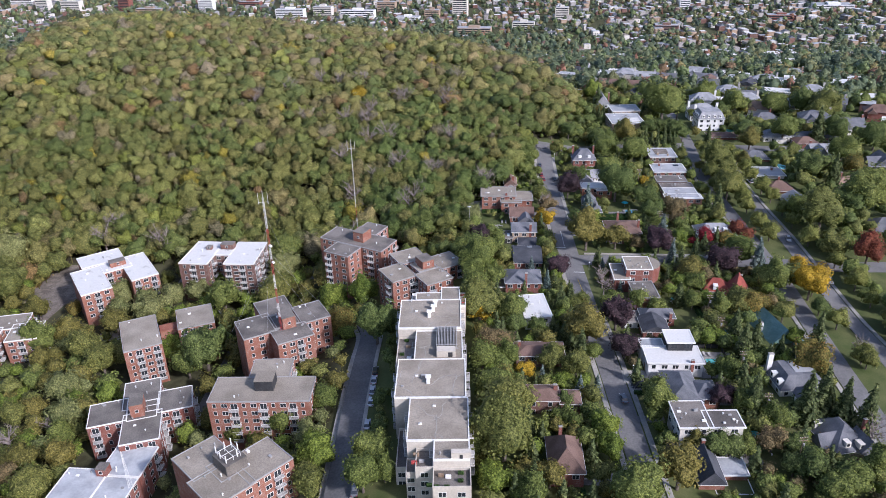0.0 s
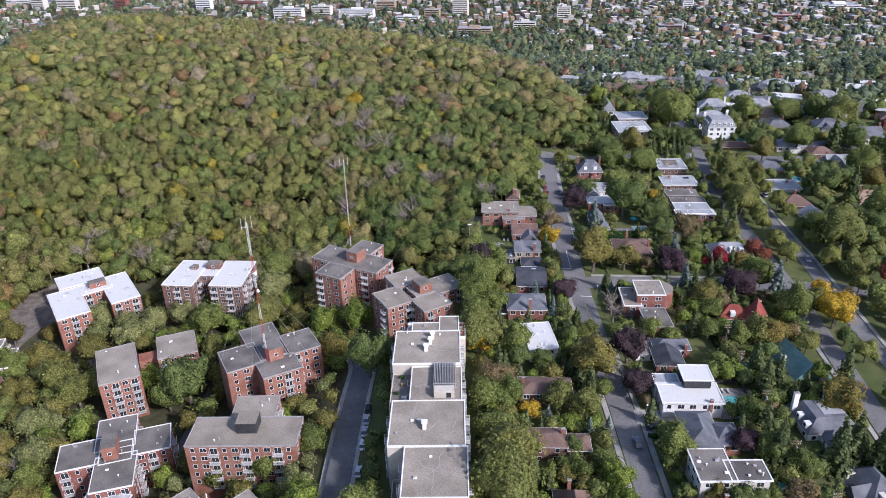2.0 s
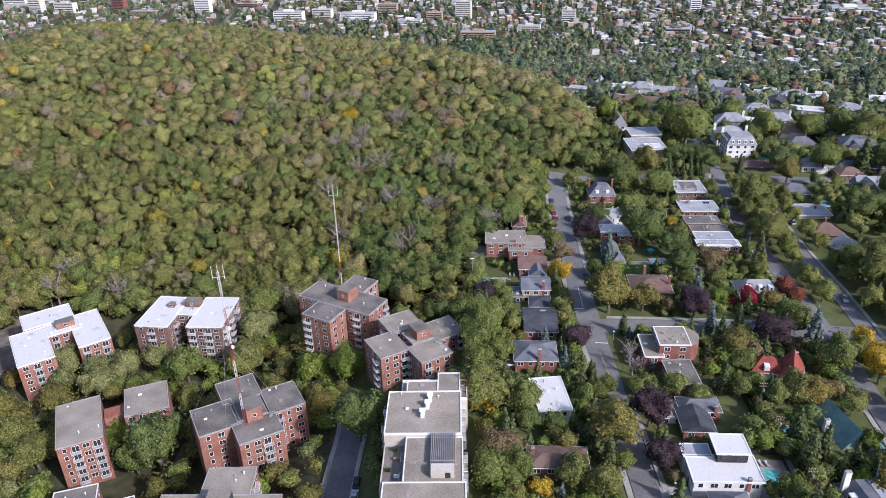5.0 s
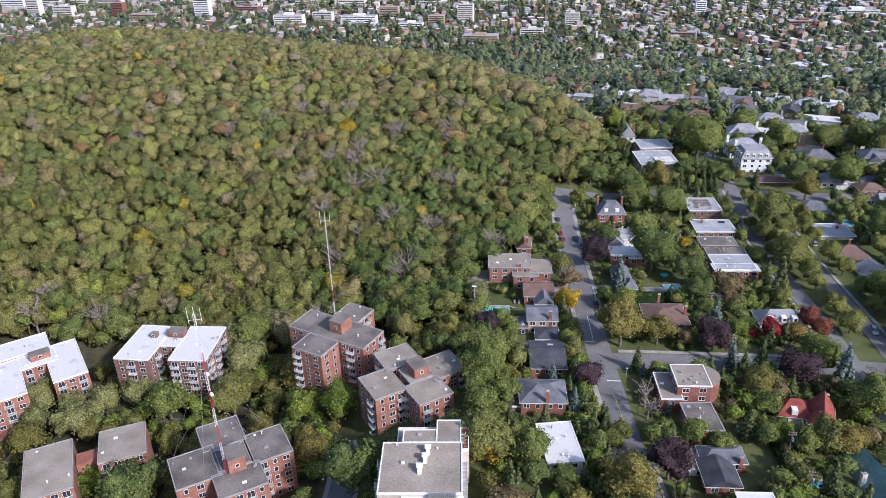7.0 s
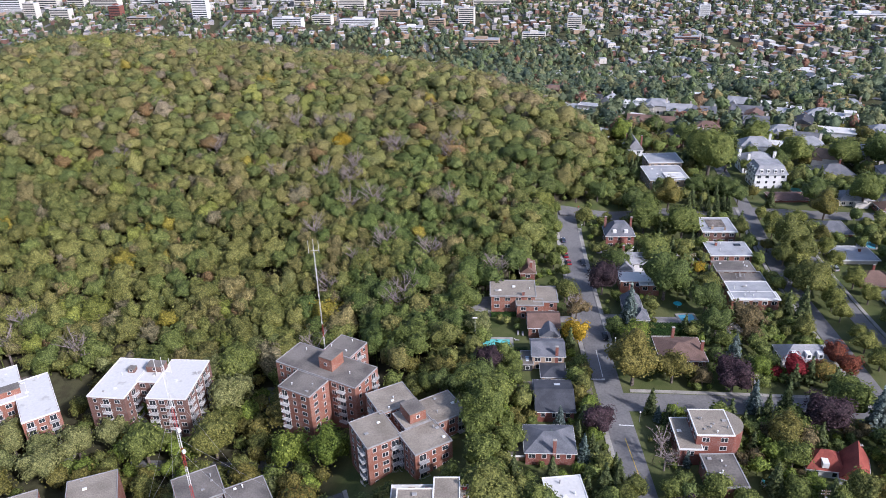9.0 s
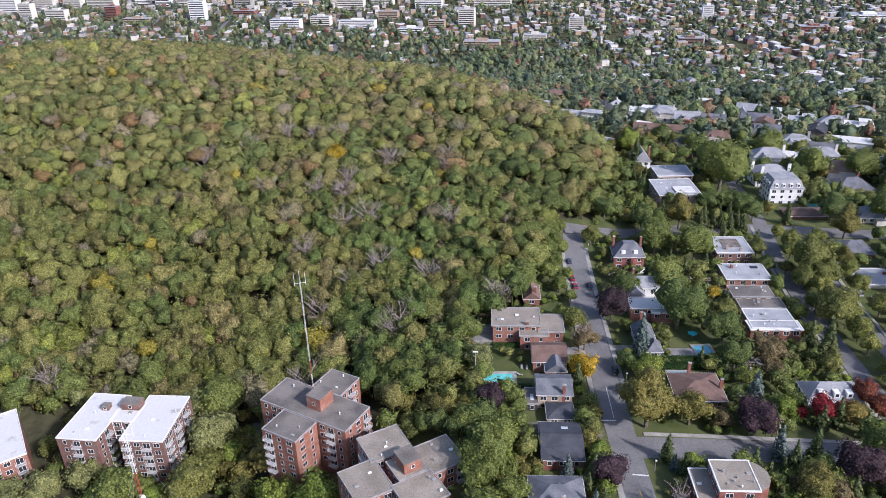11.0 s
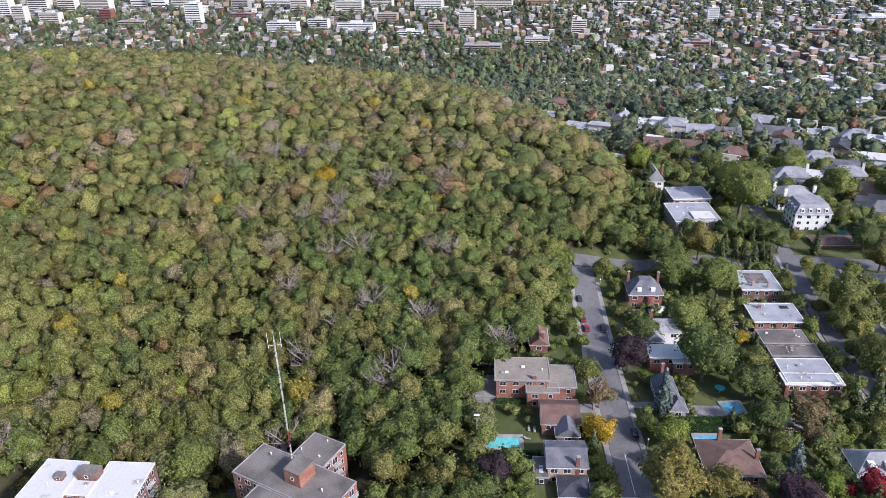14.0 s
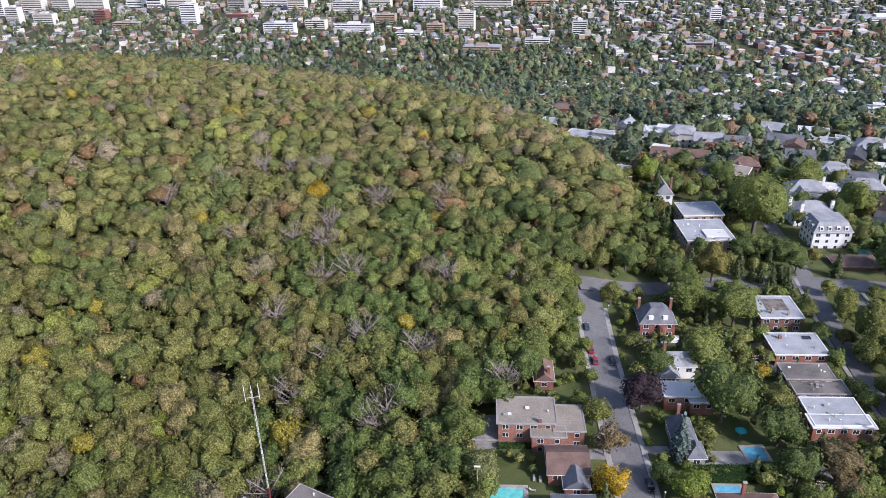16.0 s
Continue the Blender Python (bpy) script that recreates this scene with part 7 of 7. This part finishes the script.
far_shapes = [template(400 + k, 30, 0.19, 7, 2, trunk=0.0) for k in range(4)] + [template(420, 26, 0.36, 3, 1, True)] + [template(430 + k, 12, 0.26, 5, 1, trunk=0.0) for k in range(4)]
# greens and autumn tones with extra blue, distance haze put into the leaf colour
TOWN_TINTS = [(0.140, 0.180, 0.108)] * 8 + [(0.172, 0.206, 0.116)] * 8 + [(0.228, 0.238, 0.120)] * 6 + [(0.101, 0.138, 0.100)] * 4 + [(0.195, 0.245, 0.105)] * 3 + [(0.290, 0.250, 0.110), (0.330, 0.172, 0.120), (0.30, 0.20, 0.12)]
spots = []
for _ in range(21000):
    y = 500 + (town_rng.random() ** 1.3) * 1640
    x = town_rng.uniform(-1, 1) * (y * 0.72 + 60)
    if not town_spot(x, y):
        continue
    grove = noise.noise(Vector((x * 0.006, y * 0.006, 3.0)))      # parks and thickly planted streets
    if town_rng.random() > (1.0 if x < 150 and y < 1450 else 0.62) + 0.9 * grove:
        continue
    r = town_rng.uniform(4.2, 7.6) if y < 1300 else town_rng.uniform(4.0, 7.0)
    if y < 760 and any(abs(x - a) < 6 + r * 0.5 and -5 - r * 0.9 < y - b < 6 + r * 0.5 for a, b in near_homes):
        continue
    if y < 920 and any(abs(x - a[0]) < a[2] / 2 + r * 0.7 and -a[3] / 2 - r * 1.15 < y - a[1] < a[3] / 2 + r * 0.5 for a in SLOPE + MORE_SLOPE):
        continue
    if math.hypot(x - 84, y - 500) < 10 or math.hypot(x - 143, y - 471) < 14 or math.hypot(x - 180, y - 461) < 14:
        continue
    c = town_rng.choice(TOWN_TINTS)
    n = 1 + town_rng.uniform(-0.2, 0.2)
    k = 4 if town_rng.random() < 0.08 else town_rng.randrange(4)
    if k == 4:
        r *= 0.55
    elif y > 900:
        k = 5 + k
    spots.append((x, y, float(ground(x, y)), r, town_rng.uniform(0, 6.28), k, town_rng.uniform(0.9, 1.15), tuple(q * n for q in c)))
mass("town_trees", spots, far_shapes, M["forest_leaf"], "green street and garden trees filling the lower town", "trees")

# ---- cars ----
CAR_PAINT = {"black": paint("car_black", (0.012, 0.012, 0.014)), "red": paint("car_red", (0.32, 0.012, 0.02)), "blue": paint("car_blue", (0.03, 0.05, 0.09)), "grey": paint("car_grey", (0.16, 0.17, 0.18)), "white": paint("car_white", (0.7, 0.7, 0.7)), "silver": paint("car_silver", (0.42, 0.43, 0.45))}
LAMP_RED, LAMP_WHITE = paint("lamp_red", (0.3, 0.01, 0.01)), paint("lamp_clear", (0.75, 0.75, 0.72))


def car_profile(tall):
    """Side outline of the painted body and of the glazed cabin, front to +y."""
    h = 0.95 if tall else 0.82
    roof = 1.72 if tall else 1.45
    body = [(-2.2, 0.3), (-2.28, 0.62), (-2.2, h), (-1.0, h + 0.03), (0.75, h + 0.02), (1.9, h - 0.12), (2.22, 0.62), (2.2, 0.3)]
    cabin = [(-2.0 if tall else -1.75, h - 0.02), (-1.75 if tall else -1.15, roof - 0.05), (-0.9, roof), (0.15, roof - 0.02), (1.0, h + 0.0)]
    return body, cabin, roof


def extrude_side(pts, half, taper=0.0):
    bm = bmesh.new()
    zt = max(p[1] for p in pts)
    zb = min(p[1] for p in pts)
    rings = []
    for s in (-1, 1):
        rings.append([bm.verts.new((s * (half - taper * (z - zb) / (zt - zb)), y, z)) for y, z in pts])
    n = len(pts)
    for i in range(n):
        bm.faces.new((rings[0][i], rings[0][(i + 1) % n], rings[1][(i + 1) % n], rings[1][i]))
    bm.faces.new(rings[0][::-1]), bm.faces.new(rings[1])
    bmesh.ops.recalc_face_normals(bm, faces=bm.faces)
    return bm


def make_car(colour, tall, words):
    body, cabin, roof = car_profile(tall)
    ob = new("car")
    tagged(ob, words, "car", "parked cars")
    bm = extrude_side(body, 0.9)
    bmesh.ops.bevel(bm, geom=bm.edges[:], offset=0.07, segments=1, affect="EDGES")
    shell = part("body", bm, CAR_PAINT[colour], ob)
    glass = part("cabin_glass", extrude_side(cabin, 0.84, 0.16), M["glass"], ob, "dark windows")
    part("roof", cuboid(-0.66, cabin[1][0] + 0.1, roof - 0.04, 0.66, 0.2, roof + 0.03, 0.02), CAR_PAINT[colour], ob)
    wheel = mesh_of("wheel", cone(bmesh.new(), 0.33, 0.33, (-0.11, 0, 0), (0.11, 0, 0), 14), M["tyre"])
    hub = mesh_of("rim", cone(bmesh.new(), 0.2, 0.2, (-0.125, 0, 0), (0.125, 0, 0), 10), M["steel"])
    for x in (-0.82, 0.82):
        for y in (-1.38, 1.38):
            wh = part("wheel", wheel, None, ob, "", pose(x, y, 0.33))
            part("rim", hub, None, wh, "silver rim")
        part("headlight", cuboid(x * 0.82 - 0.2, 2.12, 0.6, x * 0.82 + 0.2, 2.24, 0.74, 0.03), LAMP_WHITE, ob, "clear headlight")
        part("tail_light", cuboid(x * 0.85 - 0.17, -2.3, 0.62, x * 0.85 + 0.17, -2.2, 0.82, 0.03), LAMP_RED, ob, "red tail light")
    return ob


CARS = [("black", True, "black sport utility car parked at the kerb", [(-32.4, 194.4, 2)]),
        ("silver", False, "silver car parked at the kerb", [(-32.0, 184.2, 2), (-32.2, 189.6, 2), (-31.4, 168.0, 2)]),
        ("white", False, "white car parked at the kerb", [(-31.7, 178.6, 2), (28.2, 145.6, 100)]),
        ("grey", False, "dark grey car on the street", [(43.9, 178.0, 5), (-31.0, 142.0, 2)]),
        ("black", True, "black sport utility car on a driveway", [(49.4, 184.2, 95)]),
        ("white", True, "white sport utility car on a driveway", [(53.6, 182.8, 95), (133.0, 250.0, 178)]),
        ("blue", False, "dark blue car parked at the kerb", [(33.1, 375.6, 1)]),
        ("red", False, "red car parked at the kerb", [(33.0, 362.6, 2), (33.6, 356.6, 2)]),
        ("black", False, "black car parked at the kerb", [(39.3, 356.6, 181), (40.6, 302.4, 182)]),
        ("blue", True, "blue-grey car on a driveway", [(29.2, 282.0, 92)]),
        ("silver", True, "silver car on a driveway", [(28.4, 303.4, 92), (131.0, 286.0, 170), (136.5, 352.4, 5)]),
        ("black", False, "black car parked beside apartment block", [(-66.0, 262.0, 60), (-70.5, 266.0, 60)])]
for colour, tall, words, spots in CARS:
    first = None
    for x, y, a in spots:
        m = pose(x, y, float(ground(x, y)) + 0.12, 0, 0, a)
        if first is None:
            first = make_car(colour, tall, words)
            first.matrix_world = m
        else:
            copy_thing(first, m)

# ---- drives, yards, terraces ----
def flat_patch(name, label, category, x0, y0, x1, y1, mat, lift=0.16, turn=0.0):
    """A paved or planted rectangle following the ground."""
    cx, cy, w, d = (x0 + x1) / 2, (y0 + y1) / 2, x1 - x0, y1 - y0
    bm = bmesh.new()
    n, m = max(2, int(w / 3) + 1), max(2, int(d / 3) + 1)
    a = radians(turn)
    grid = []
    for j in range(m):
        for i in range(n):
            px, py = -w / 2 + w * i / (n - 1), -d / 2 + d * j / (m - 1)
            x, y = cx + px * math.cos(a) - py * math.sin(a), cy + px * math.sin(a) + py * math.cos(a)
            grid.append(bm.verts.new((x, y, float(ground(x, y)) + lift)))
    for j in range(m - 1):
        for i in range(n - 1):
            k = j * n + i
            bm.faces.new((grid[k], grid[k + 1], grid[k + 1 + n], grid[k + n]))
    low = bmesh.ops.extrude_face_region(bm, geom=bm.faces[:])
    bmesh.ops.translate(bm, verts=[v for v in low["geom"] if isinstance(v, bmesh.types.BMVert)], vec=(0, 0, -0.35))
    bmesh.ops.recalc_face_normals(bm, faces=bm.faces)
    return tagged(part(name, bm, mat), label, category, kind="structure")


DRIVES = [(45.6, 186.4, 57.5, 192.6, "concrete"), (47.5, 181.6, 56, 186.0, "paving"), (25, 143.2, 40, 147.4, "paving"), (24, 280.2, 32, 284.0, "paving"), (26, 301.4, 32, 305.0, "paving"), (23, 312, 31.5, 316, "paving"), (44, 168, 54, 170.6, "asphalt"), (66, 150, 76, 160, "asphalt"), (41, 314.6, 52, 317.4, "concrete"), (55, 309, 68, 316, "paving"), (26, 336.8, 31, 338.0, "concrete"), (26, 268.6, 32.6, 274.6, "soil"), (8, 270.6, 20, 277.4, "soil"), (42, 343.6, 48, 348, "paving"), (46, 366, 56, 370.4, "paving"), (76, 424, 82, 440, "red_paving"), (-12, 316, 2, 330, "paving"), (69, 189, 82, 203, "paving"), (70, 176, 78, 186, "paving"), (136, 366, 142, 382, "paving"), (-112, 258, -60, 263, "asphalt_dark"), (-78, 290, -62, 300, "asphalt_dark"), (-152, 240, -130, 245, "paving"), (-205, 268, -176, 302, "soil"), (-96, 196, -90, 262, "asphalt_dark"), (-136, 262, -131, 300, "paving"), (80, 306, 90, 316, "paving"), (86, 352, 90, 368, "paving")]
for x0, y0, x1, y1, k in DRIVES:
    flat_patch("driveway" if k != "soil" else "bare_earth", {"concrete": "pale concrete drive", "paving": "grey paved yard beside a house", "asphalt": "asphalt drive beside a house", "asphalt_dark": "dark asphalt lane between apartment blocks", "soil": "bare churned earth beside a house", "red_paving": "red brick paved forecourt"}[k], "driveway" if k != "soil" else "earth", x0, y0, x1, y1, M[k])


# ---- pools ----
def pool(x, y, w, d, label, water="pool_water", round_end=False, turn=0.0, rim_w=0.8):
    z = float(ground(x, y)) + 0.2
    t = thing("swimming_pool", x, y, z, turn, label, "pool", "garden pools")
    part("pool_deck", rim(w + 2 * rim_w, d + 2 * rim_w, -0.4, 0.12, rim_w), M["concrete"], t, "pale stone pool edge")
    bm = bmesh.new()
    box(bm, -w / 2, -d / 2, -0.35, w / 2, d / 2, 0.0)
    part("water", bm, M[water], t, "clear turquoise water")


pool(3.8, 298.7, 9.0, 4.2, "long turquoise garden pool beside a lawn", rim_w=1.2)
pool(75.2, 196.0, 3.8, 6.2, "small turquoise pool on a paved terrace")
pool(158.6, 374.6, 6.4, 7.0, "blue pool behind a brick house", "pool_blue", turn=-20)
pool(152.8, 438.6, 4.6, 7.6, "turquoise pool beside the white mansion", turn=4)
pool(71.0, 315.2, 5.2, 4.8, "blue pool beside a parasol", "pool_blue", turn=6)
pool(60.0, 301.6, 6.0, 2.6, "blue pool behind a brown-roofed house", "pool_blue")
pool(84.2, 212.2, 3.4, 7.6, "blue pool under trees", "pool_blue")
pool(112.0, 449.0, 3.4, 3.0, "small blue pool beside a villa", "pool_blue")
pool(-0.6, 286.4, 2.6, 5.4, "narrow turquoise pool beside a wall", turn=4)
pool(77.0, 366.0, 3.4, 3.0, "small blue pool among garden plants", "pool_blue")
for x, y, r, words in ((73.2, 181.4, 2.4, "round turquoise pool beside a paved yard"), (72.6, 235.2, 2.0, "round turquoise pool behind a flat-roofed house"), (76.4, 163.4, 2.2, "round turquoise pool behind a hedge")):
    t = thing("round_pool", x, y, float(ground(x, y)), 0, words, "pool", "garden pools")
    bm = bmesh.new()
    cone(bm, r, r, (0, 0, -0.2), (0, 0, 1.1), 24)
    part("pool_wall", bm, M["trim_white"], t, "pale pool wall")
    part("water", cone(bmesh.new(), r - 0.12, r - 0.12, (0, 0, 1.0), (0, 0, 1.14), 24), M["pool_water"], t, "turquoise water")

# ---- parasols, loungers ----
def parasol(x, y):
    t = thing("parasol", x, y, float(ground(x, y)) + 0.15, 0, "turquoise garden parasol beside a pool", "parasol")
    part("pole", cone(bmesh.new(), 0.04, 0.03, (0, 0, 0), (0, 0, 2.7), 6), M["trim_white"], t)
    bm = bmesh.new()
    bmesh.ops.create_cone(bm, cap_ends=False, segments=8, radius1=1.6, radius2=0.05, depth=0.7, matrix=Matrix.Translation((0, 0, 2.4)))
    bmesh.ops.solidify(bm, geom=bm.faces[:], thickness=0.03)
    part("canopy", bm, M["teal_cloth"], t, "turquoise cloth canopy")


parasol(69.0, 322.0)
parasol(-2.2, 283.4)


def lounger(x, y, a, first=[]):
    m = pose(x, y, float(ground(x, y)) + 0.2, 0, 0, a)
    if first:
        copy_thing(first[0], m)
        return
    t = new("sun_lounger")
    tagged(t, "pale sun lounger on a paved terrace", "lounger", "sun loungers")
    part("seat", cuboid(-0.33, -0.9, 0.28, 0.33, 0.4, 0.36, 0.03), M["trim_grey"], t)
    part("backrest", cuboid(-0.33, 0.0, 0.0, 0.33, 0.75, 0.07, 0.03), M["trim_grey"], t, "", pose(0, 0.38, 0.32, 38))
    for sx in (-0.28, 0.28):
        for sy in (-0.8, 0.35):
            part("leg", cuboid(sx - 0.03, sy - 0.03, -0.05, sx + 0.03, sy + 0.03, 0.3), M["trim_grey"], t)
    t.matrix_world = m
    first.append(t)


for x, y, a in ((72.0, 201.0, 10), (73.6, 201.2, 10), (75.2, 201.0, 10), (74.0, 184.6, 20), (75.4, 184.8, 20), (76.6, 184.4, 20), (11.2, 304.0, 0), (12.8, 303.6, 0), (10.6, 300.0, 80), (87.6, 363.0, 30), (88.6, 358.0, 60)):
    lounger(x, y, a)

# ---- street lamps, poles, signs ----


def lamp_post(x, y, label="white globe street lamp beside the kerb"):
    t = thing("street_lamp", x, y, float(ground(x, y)), 0, label, "street lamp", "street lamps")
    part("post", cone(bmesh.new(), 0.09, 0.06, (0, 0, 0), (0, 0, 3.4), 8), M["trim_grey"], t)
    bm = bmesh.new()
    bmesh.ops.create_uvsphere(bm, u_segments=10, v_segments=8, radius=0.26, matrix=Matrix.Translation((0, 0, 3.6)))
    part("globe", bm, M["trim_white"], t, "white glass globe")


for x, y in ((44.2, 259.0), (43.0, 297.0), (42.2, 340.0), (41.8, 385.0), (48.8, 190.4), (30.6, 330.0), (49.6, 215.0), (104.0, 272.2)):
    lamp_post(x, y)


def utility_pole(x, y, h, arms=2, label="weathered wooden utility pole with cross arms"):
    t = thing("utility_pole", x, y, float(ground(x, y)) - 0.2, tree_rng.uniform(-10, 10), label, "utility pole", "utility poles")
    part("pole", cone(bmesh.new(), 0.16, 0.11, (0, 0, 0), (0, 0, h), 8), M["wood"], t)
    for i in range(arms):
        arm = part("cross_arm", cuboid(-1.1, -0.06, h - 0.5 - i * 0.9, 1.1, 0.06, h - 0.36 - i * 0.9), M["wood"], t)
        bm = bmesh.new()
        for s in (-0.95, -0.4, 0.4, 0.95):
            cone(bm, 0.06, 0.04, (s, 0, h - 0.36 - i * 0.9), (s, 0, h - 0.14 - i * 0.9), 6)
        part("insulator_row", bm, M["trim_white"], arm, "white insulators")
    part("transformer", cone(bmesh.new(), 0.26, 0.26, (0.3, -0.2, h - 3.2), (0.3, -0.2, h - 2.2), 10), M["trim_grey"], t, "grey drum transformer")


POLES = [(79.0, 244.0), (80.7, 224.4), (80.3, 209.8), (81.4, 190.5), (82.0, 170.0), (78.6, 270.0), (79.0, 296.0), (79.5, 322.0), (80.0, 348.0), (84.6, 152.0)]
for x, y in POLES:
    utility_pole(x, y, 9.5)
t = thing("power_lines", 80, 240, -20, 0, "thin dark wires between utility poles", "wires")
for (ax, ay), (bx, by) in zip(sorted(POLES, key=lambda p: p[1]), sorted(POLES, key=lambda p: p[1])[1:]):
    for s in (-0.9, 0.9):
        za, zb = float(ground(ax, ay)) + 9.3, float(ground(bx, by)) + 9.3
        mid = ((ax + bx) / 2 + s, (ay + by) / 2, (za + zb) / 2 - 0.5)
        bm = bmesh.new()
        cone(bm, 0.02, 0.02, (ax + s - 80, ay - 240, za + 20), (mid[0] - 80, mid[1] - 240, mid[2] + 20), 4)
        cone(bm, 0.02, 0.02, (mid[0] - 80, mid[1] - 240, mid[2] + 20), (bx + s - 80, by - 240, zb + 20), 4)
        part("wire", bm, M["trim_dark"], t)
t = thing("flood_light", -3.4, 296.6, float(ground(-3.4, 296.6)), 0, "tall pole with a pale floodlight head", "lamp post")
part("pole", cone(bmesh.new(), 0.1, 0.07, (0, 0, 0), (0, 0, 12.0), 8), M["trim_grey"], t)
part("lamp_head", cuboid(-0.8, -0.2, 12.0, 0.8, 0.2, 12.3, 0.05), M["trim_white"], t, "pale lamp head")
t = thing("stop_sign", 42.4, 404.0, float(ground(42.4, 404.0)), 0, "small road sign on a post at the corner", "road sign")
part("post", cone(bmesh.new(), 0.04, 0.04, (0, 0, 0), (0, 0, 2.3), 6), M["steel"], t)
part("plate", cone(bmesh.new(), 0.35, 0.35, (0, -0.05, 2.3), (0, -0.02, 2.3), 8), M["mast_red"], t, "red plate")

# ---- hedges and fences ----


def hedge(x0, y0, x1, y1, h, label="clipped dark green hedge", w=1.3):
    rng = np.random.default_rng(int(abs(x0 * 3 + y0 * 7)))
    L = math.hypot(x1 - x0, y1 - y0)
    n = int(L * 34 * h / 2)
    s, q = rng.uniform(0, 1, n), rng.uniform(-1, 1, n)
    face = rng.integers(0, 3, n)
    tx, ty = (x1 - x0) / L, (y1 - y0) / L
    off = np.where(face == 0, q, np.where(face == 1, -1, 1)) * w / 2
    up = np.where(face == 0, 1.0, np.abs(q)) * h
    px, py = x0 + (x1 - x0) * s - ty * off, y0 + (y1 - y0) * s + tx * off
    pts = np.stack([px, py, ground(px, py) + up + rng.uniform(-0.12, 0.12, n)], 1)
    out = np.stack([-ty * np.sign(off) * (face > 0), tx * np.sign(off) * (face > 0), 1.0 * (face == 0) + 0.2], 1)
    v, f = leaf_cards(rng, pts, out, 0.2)
    verts, faces = v.tolist(), f.tolist()
    o = len(verts)
    k = w * 0.42
    for a, b in ((x0, y0), (x1, y1)):
        for sd in (-1, 1):
            for z in (-0.2, h * 0.92):
                verts.append((a - ty * k * sd, b + tx * k * sd, float(ground(a, b)) + z))
    for q4 in ((0, 1, 5, 4), (2, 6, 7, 3), (1, 3, 7, 5), (0, 2, 3, 1), (4, 5, 7, 6)):
        faces.append([o + i for i in q4])
    me = bpy.data.meshes.new("hedge")
    me.from_pydata(verts, [], faces)
    me.materials.append(M["hedge"])
    tagged(new("hedge", me), label, "hedge")


for a in ((52.5, 307.2, 73.0, 307.4, 3.0), (52.5, 304.6, 72.0, 304.8, 2.6), (64, 167, 78, 164, 2.6), (64.5, 157, 74, 155.5, 2.0), (47.5, 181.0, 56, 180.8, 1.0), (2, 316.2, 18, 316.0, 1.6), (78, 213, 78.6, 236, 2.2), (0.0, 294.6, 14, 294.4, 1.0), (104, 430, 118, 427, 3.0), (158, 440, 178, 432, 3.4), (76, 446, 77, 470, 4.0), (58, 344.6, 68, 344.2, 1.2), (88, 308, 108, 306, 1.6), (50, 256, 60, 256.4, 1.4), (66, 232, 66.4, 244, 1.6), (27, 130, 27.4, 141, 1.2)):
    hedge(*a)


def fence(x0, y0, x1, y1, h=1.8, label="dark wooden garden fence"):
    L = math.hypot(x1 - x0, y1 - y0)
    a = math.degrees(math.atan2(y1 - y0, x1 - x0))
    t = thing("fence", x0, y0, float(ground((x0 + x1) / 2, (y0 + y1) / 2)), a, label, "fence", "garden fences")
    post = mesh_of("post", cuboid(-0.06, -0.06, -0.3, 0.06, 0.06, h), M["wood"])
    panel = mesh_of("panel", cuboid(0.06, -0.02, 0.08, L / max(1, round(L / 2.4)) - 0.06, 0.02, h - 0.08), M["trim_dark"])
    n = max(1, round(L / 2.4))
    for i in range(n + 1):
        part("post", post, None, t, "", pose(i * L / n, 0, 0))
        if i < n:
            part("panel", panel, None, t, "", pose(i * L / n, 0, 0))


for a in ((79.6, 186, 79.8, 204), (79.4, 206, 78.8, 232), (68, 205.6, 79, 205.2), (0, 292.4, 14.6, 292.2), (-2.6, 280, -2.2, 292), (12.5, 284, 12.7, 293)):
    fence(*a)

# ---- seams on the long roofs ----


def seal_lines(x, y, w, d, z, n, seed):
    """Pale wandering sealed cracks on a flat roof."""
    rng = random.Random(seed)
    for _ in range(n):
        px, py = x + rng.uniform(-w / 2, w / 2) * 0.9, y + rng.uniform(-d / 2, d / 2) * 0.9
        a = rng.uniform(0, 6.28)
        pts = []
        for _ in range(14):
            pts.append((px, py))
            a += rng.uniform(-0.5, 0.5)
            px, py = px + 0.7 * math.cos(a), py + 0.7 * math.sin(a)
            if abs(px - x) > w / 2 - 0.5 or abs(py - y) > d / 2 - 0.5:
                break
        if len(pts) < 3:
            continue
        bm = bmesh.new()
        wd = rng.choice((0.05, 0.07, 0.09))
        for (ax, ay), (bx, by) in zip(pts, pts[1:]):
            L = math.hypot(bx - ax, by - ay)
            nx, ny = -(by - ay) / L * wd, (bx - ax) / L * wd
            bm.faces.new([bm.verts.new(q) for q in ((ax - nx, ay - ny, 0), (bx - nx, by - ny, 0), (bx + nx, by + ny, 0), (ax + nx, ay + ny, 0))])
        low = bmesh.ops.extrude_face_region(bm, geom=bm.faces[:])
        bmesh.ops.translate(bm, verts=[q for q in low["geom"] if isinstance(q, bmesh.types.BMVert)], vec=(0, 0, -0.02))
        bmesh.ops.recalc_face_normals(bm, faces=bm.faces)
        part("sealed_crack", bm, M["concrete"], SLAB, "pale sealed crack in the roof", SLAB.matrix_world.inverted() @ Matrix.Translation((0, 0, z + 0.024)))


for i, (x, y, w, d, top, mark) in enumerate(WINGS):
    if w > 9:
        seal_lines(x, y, w, d, top, 7, 70 + i)
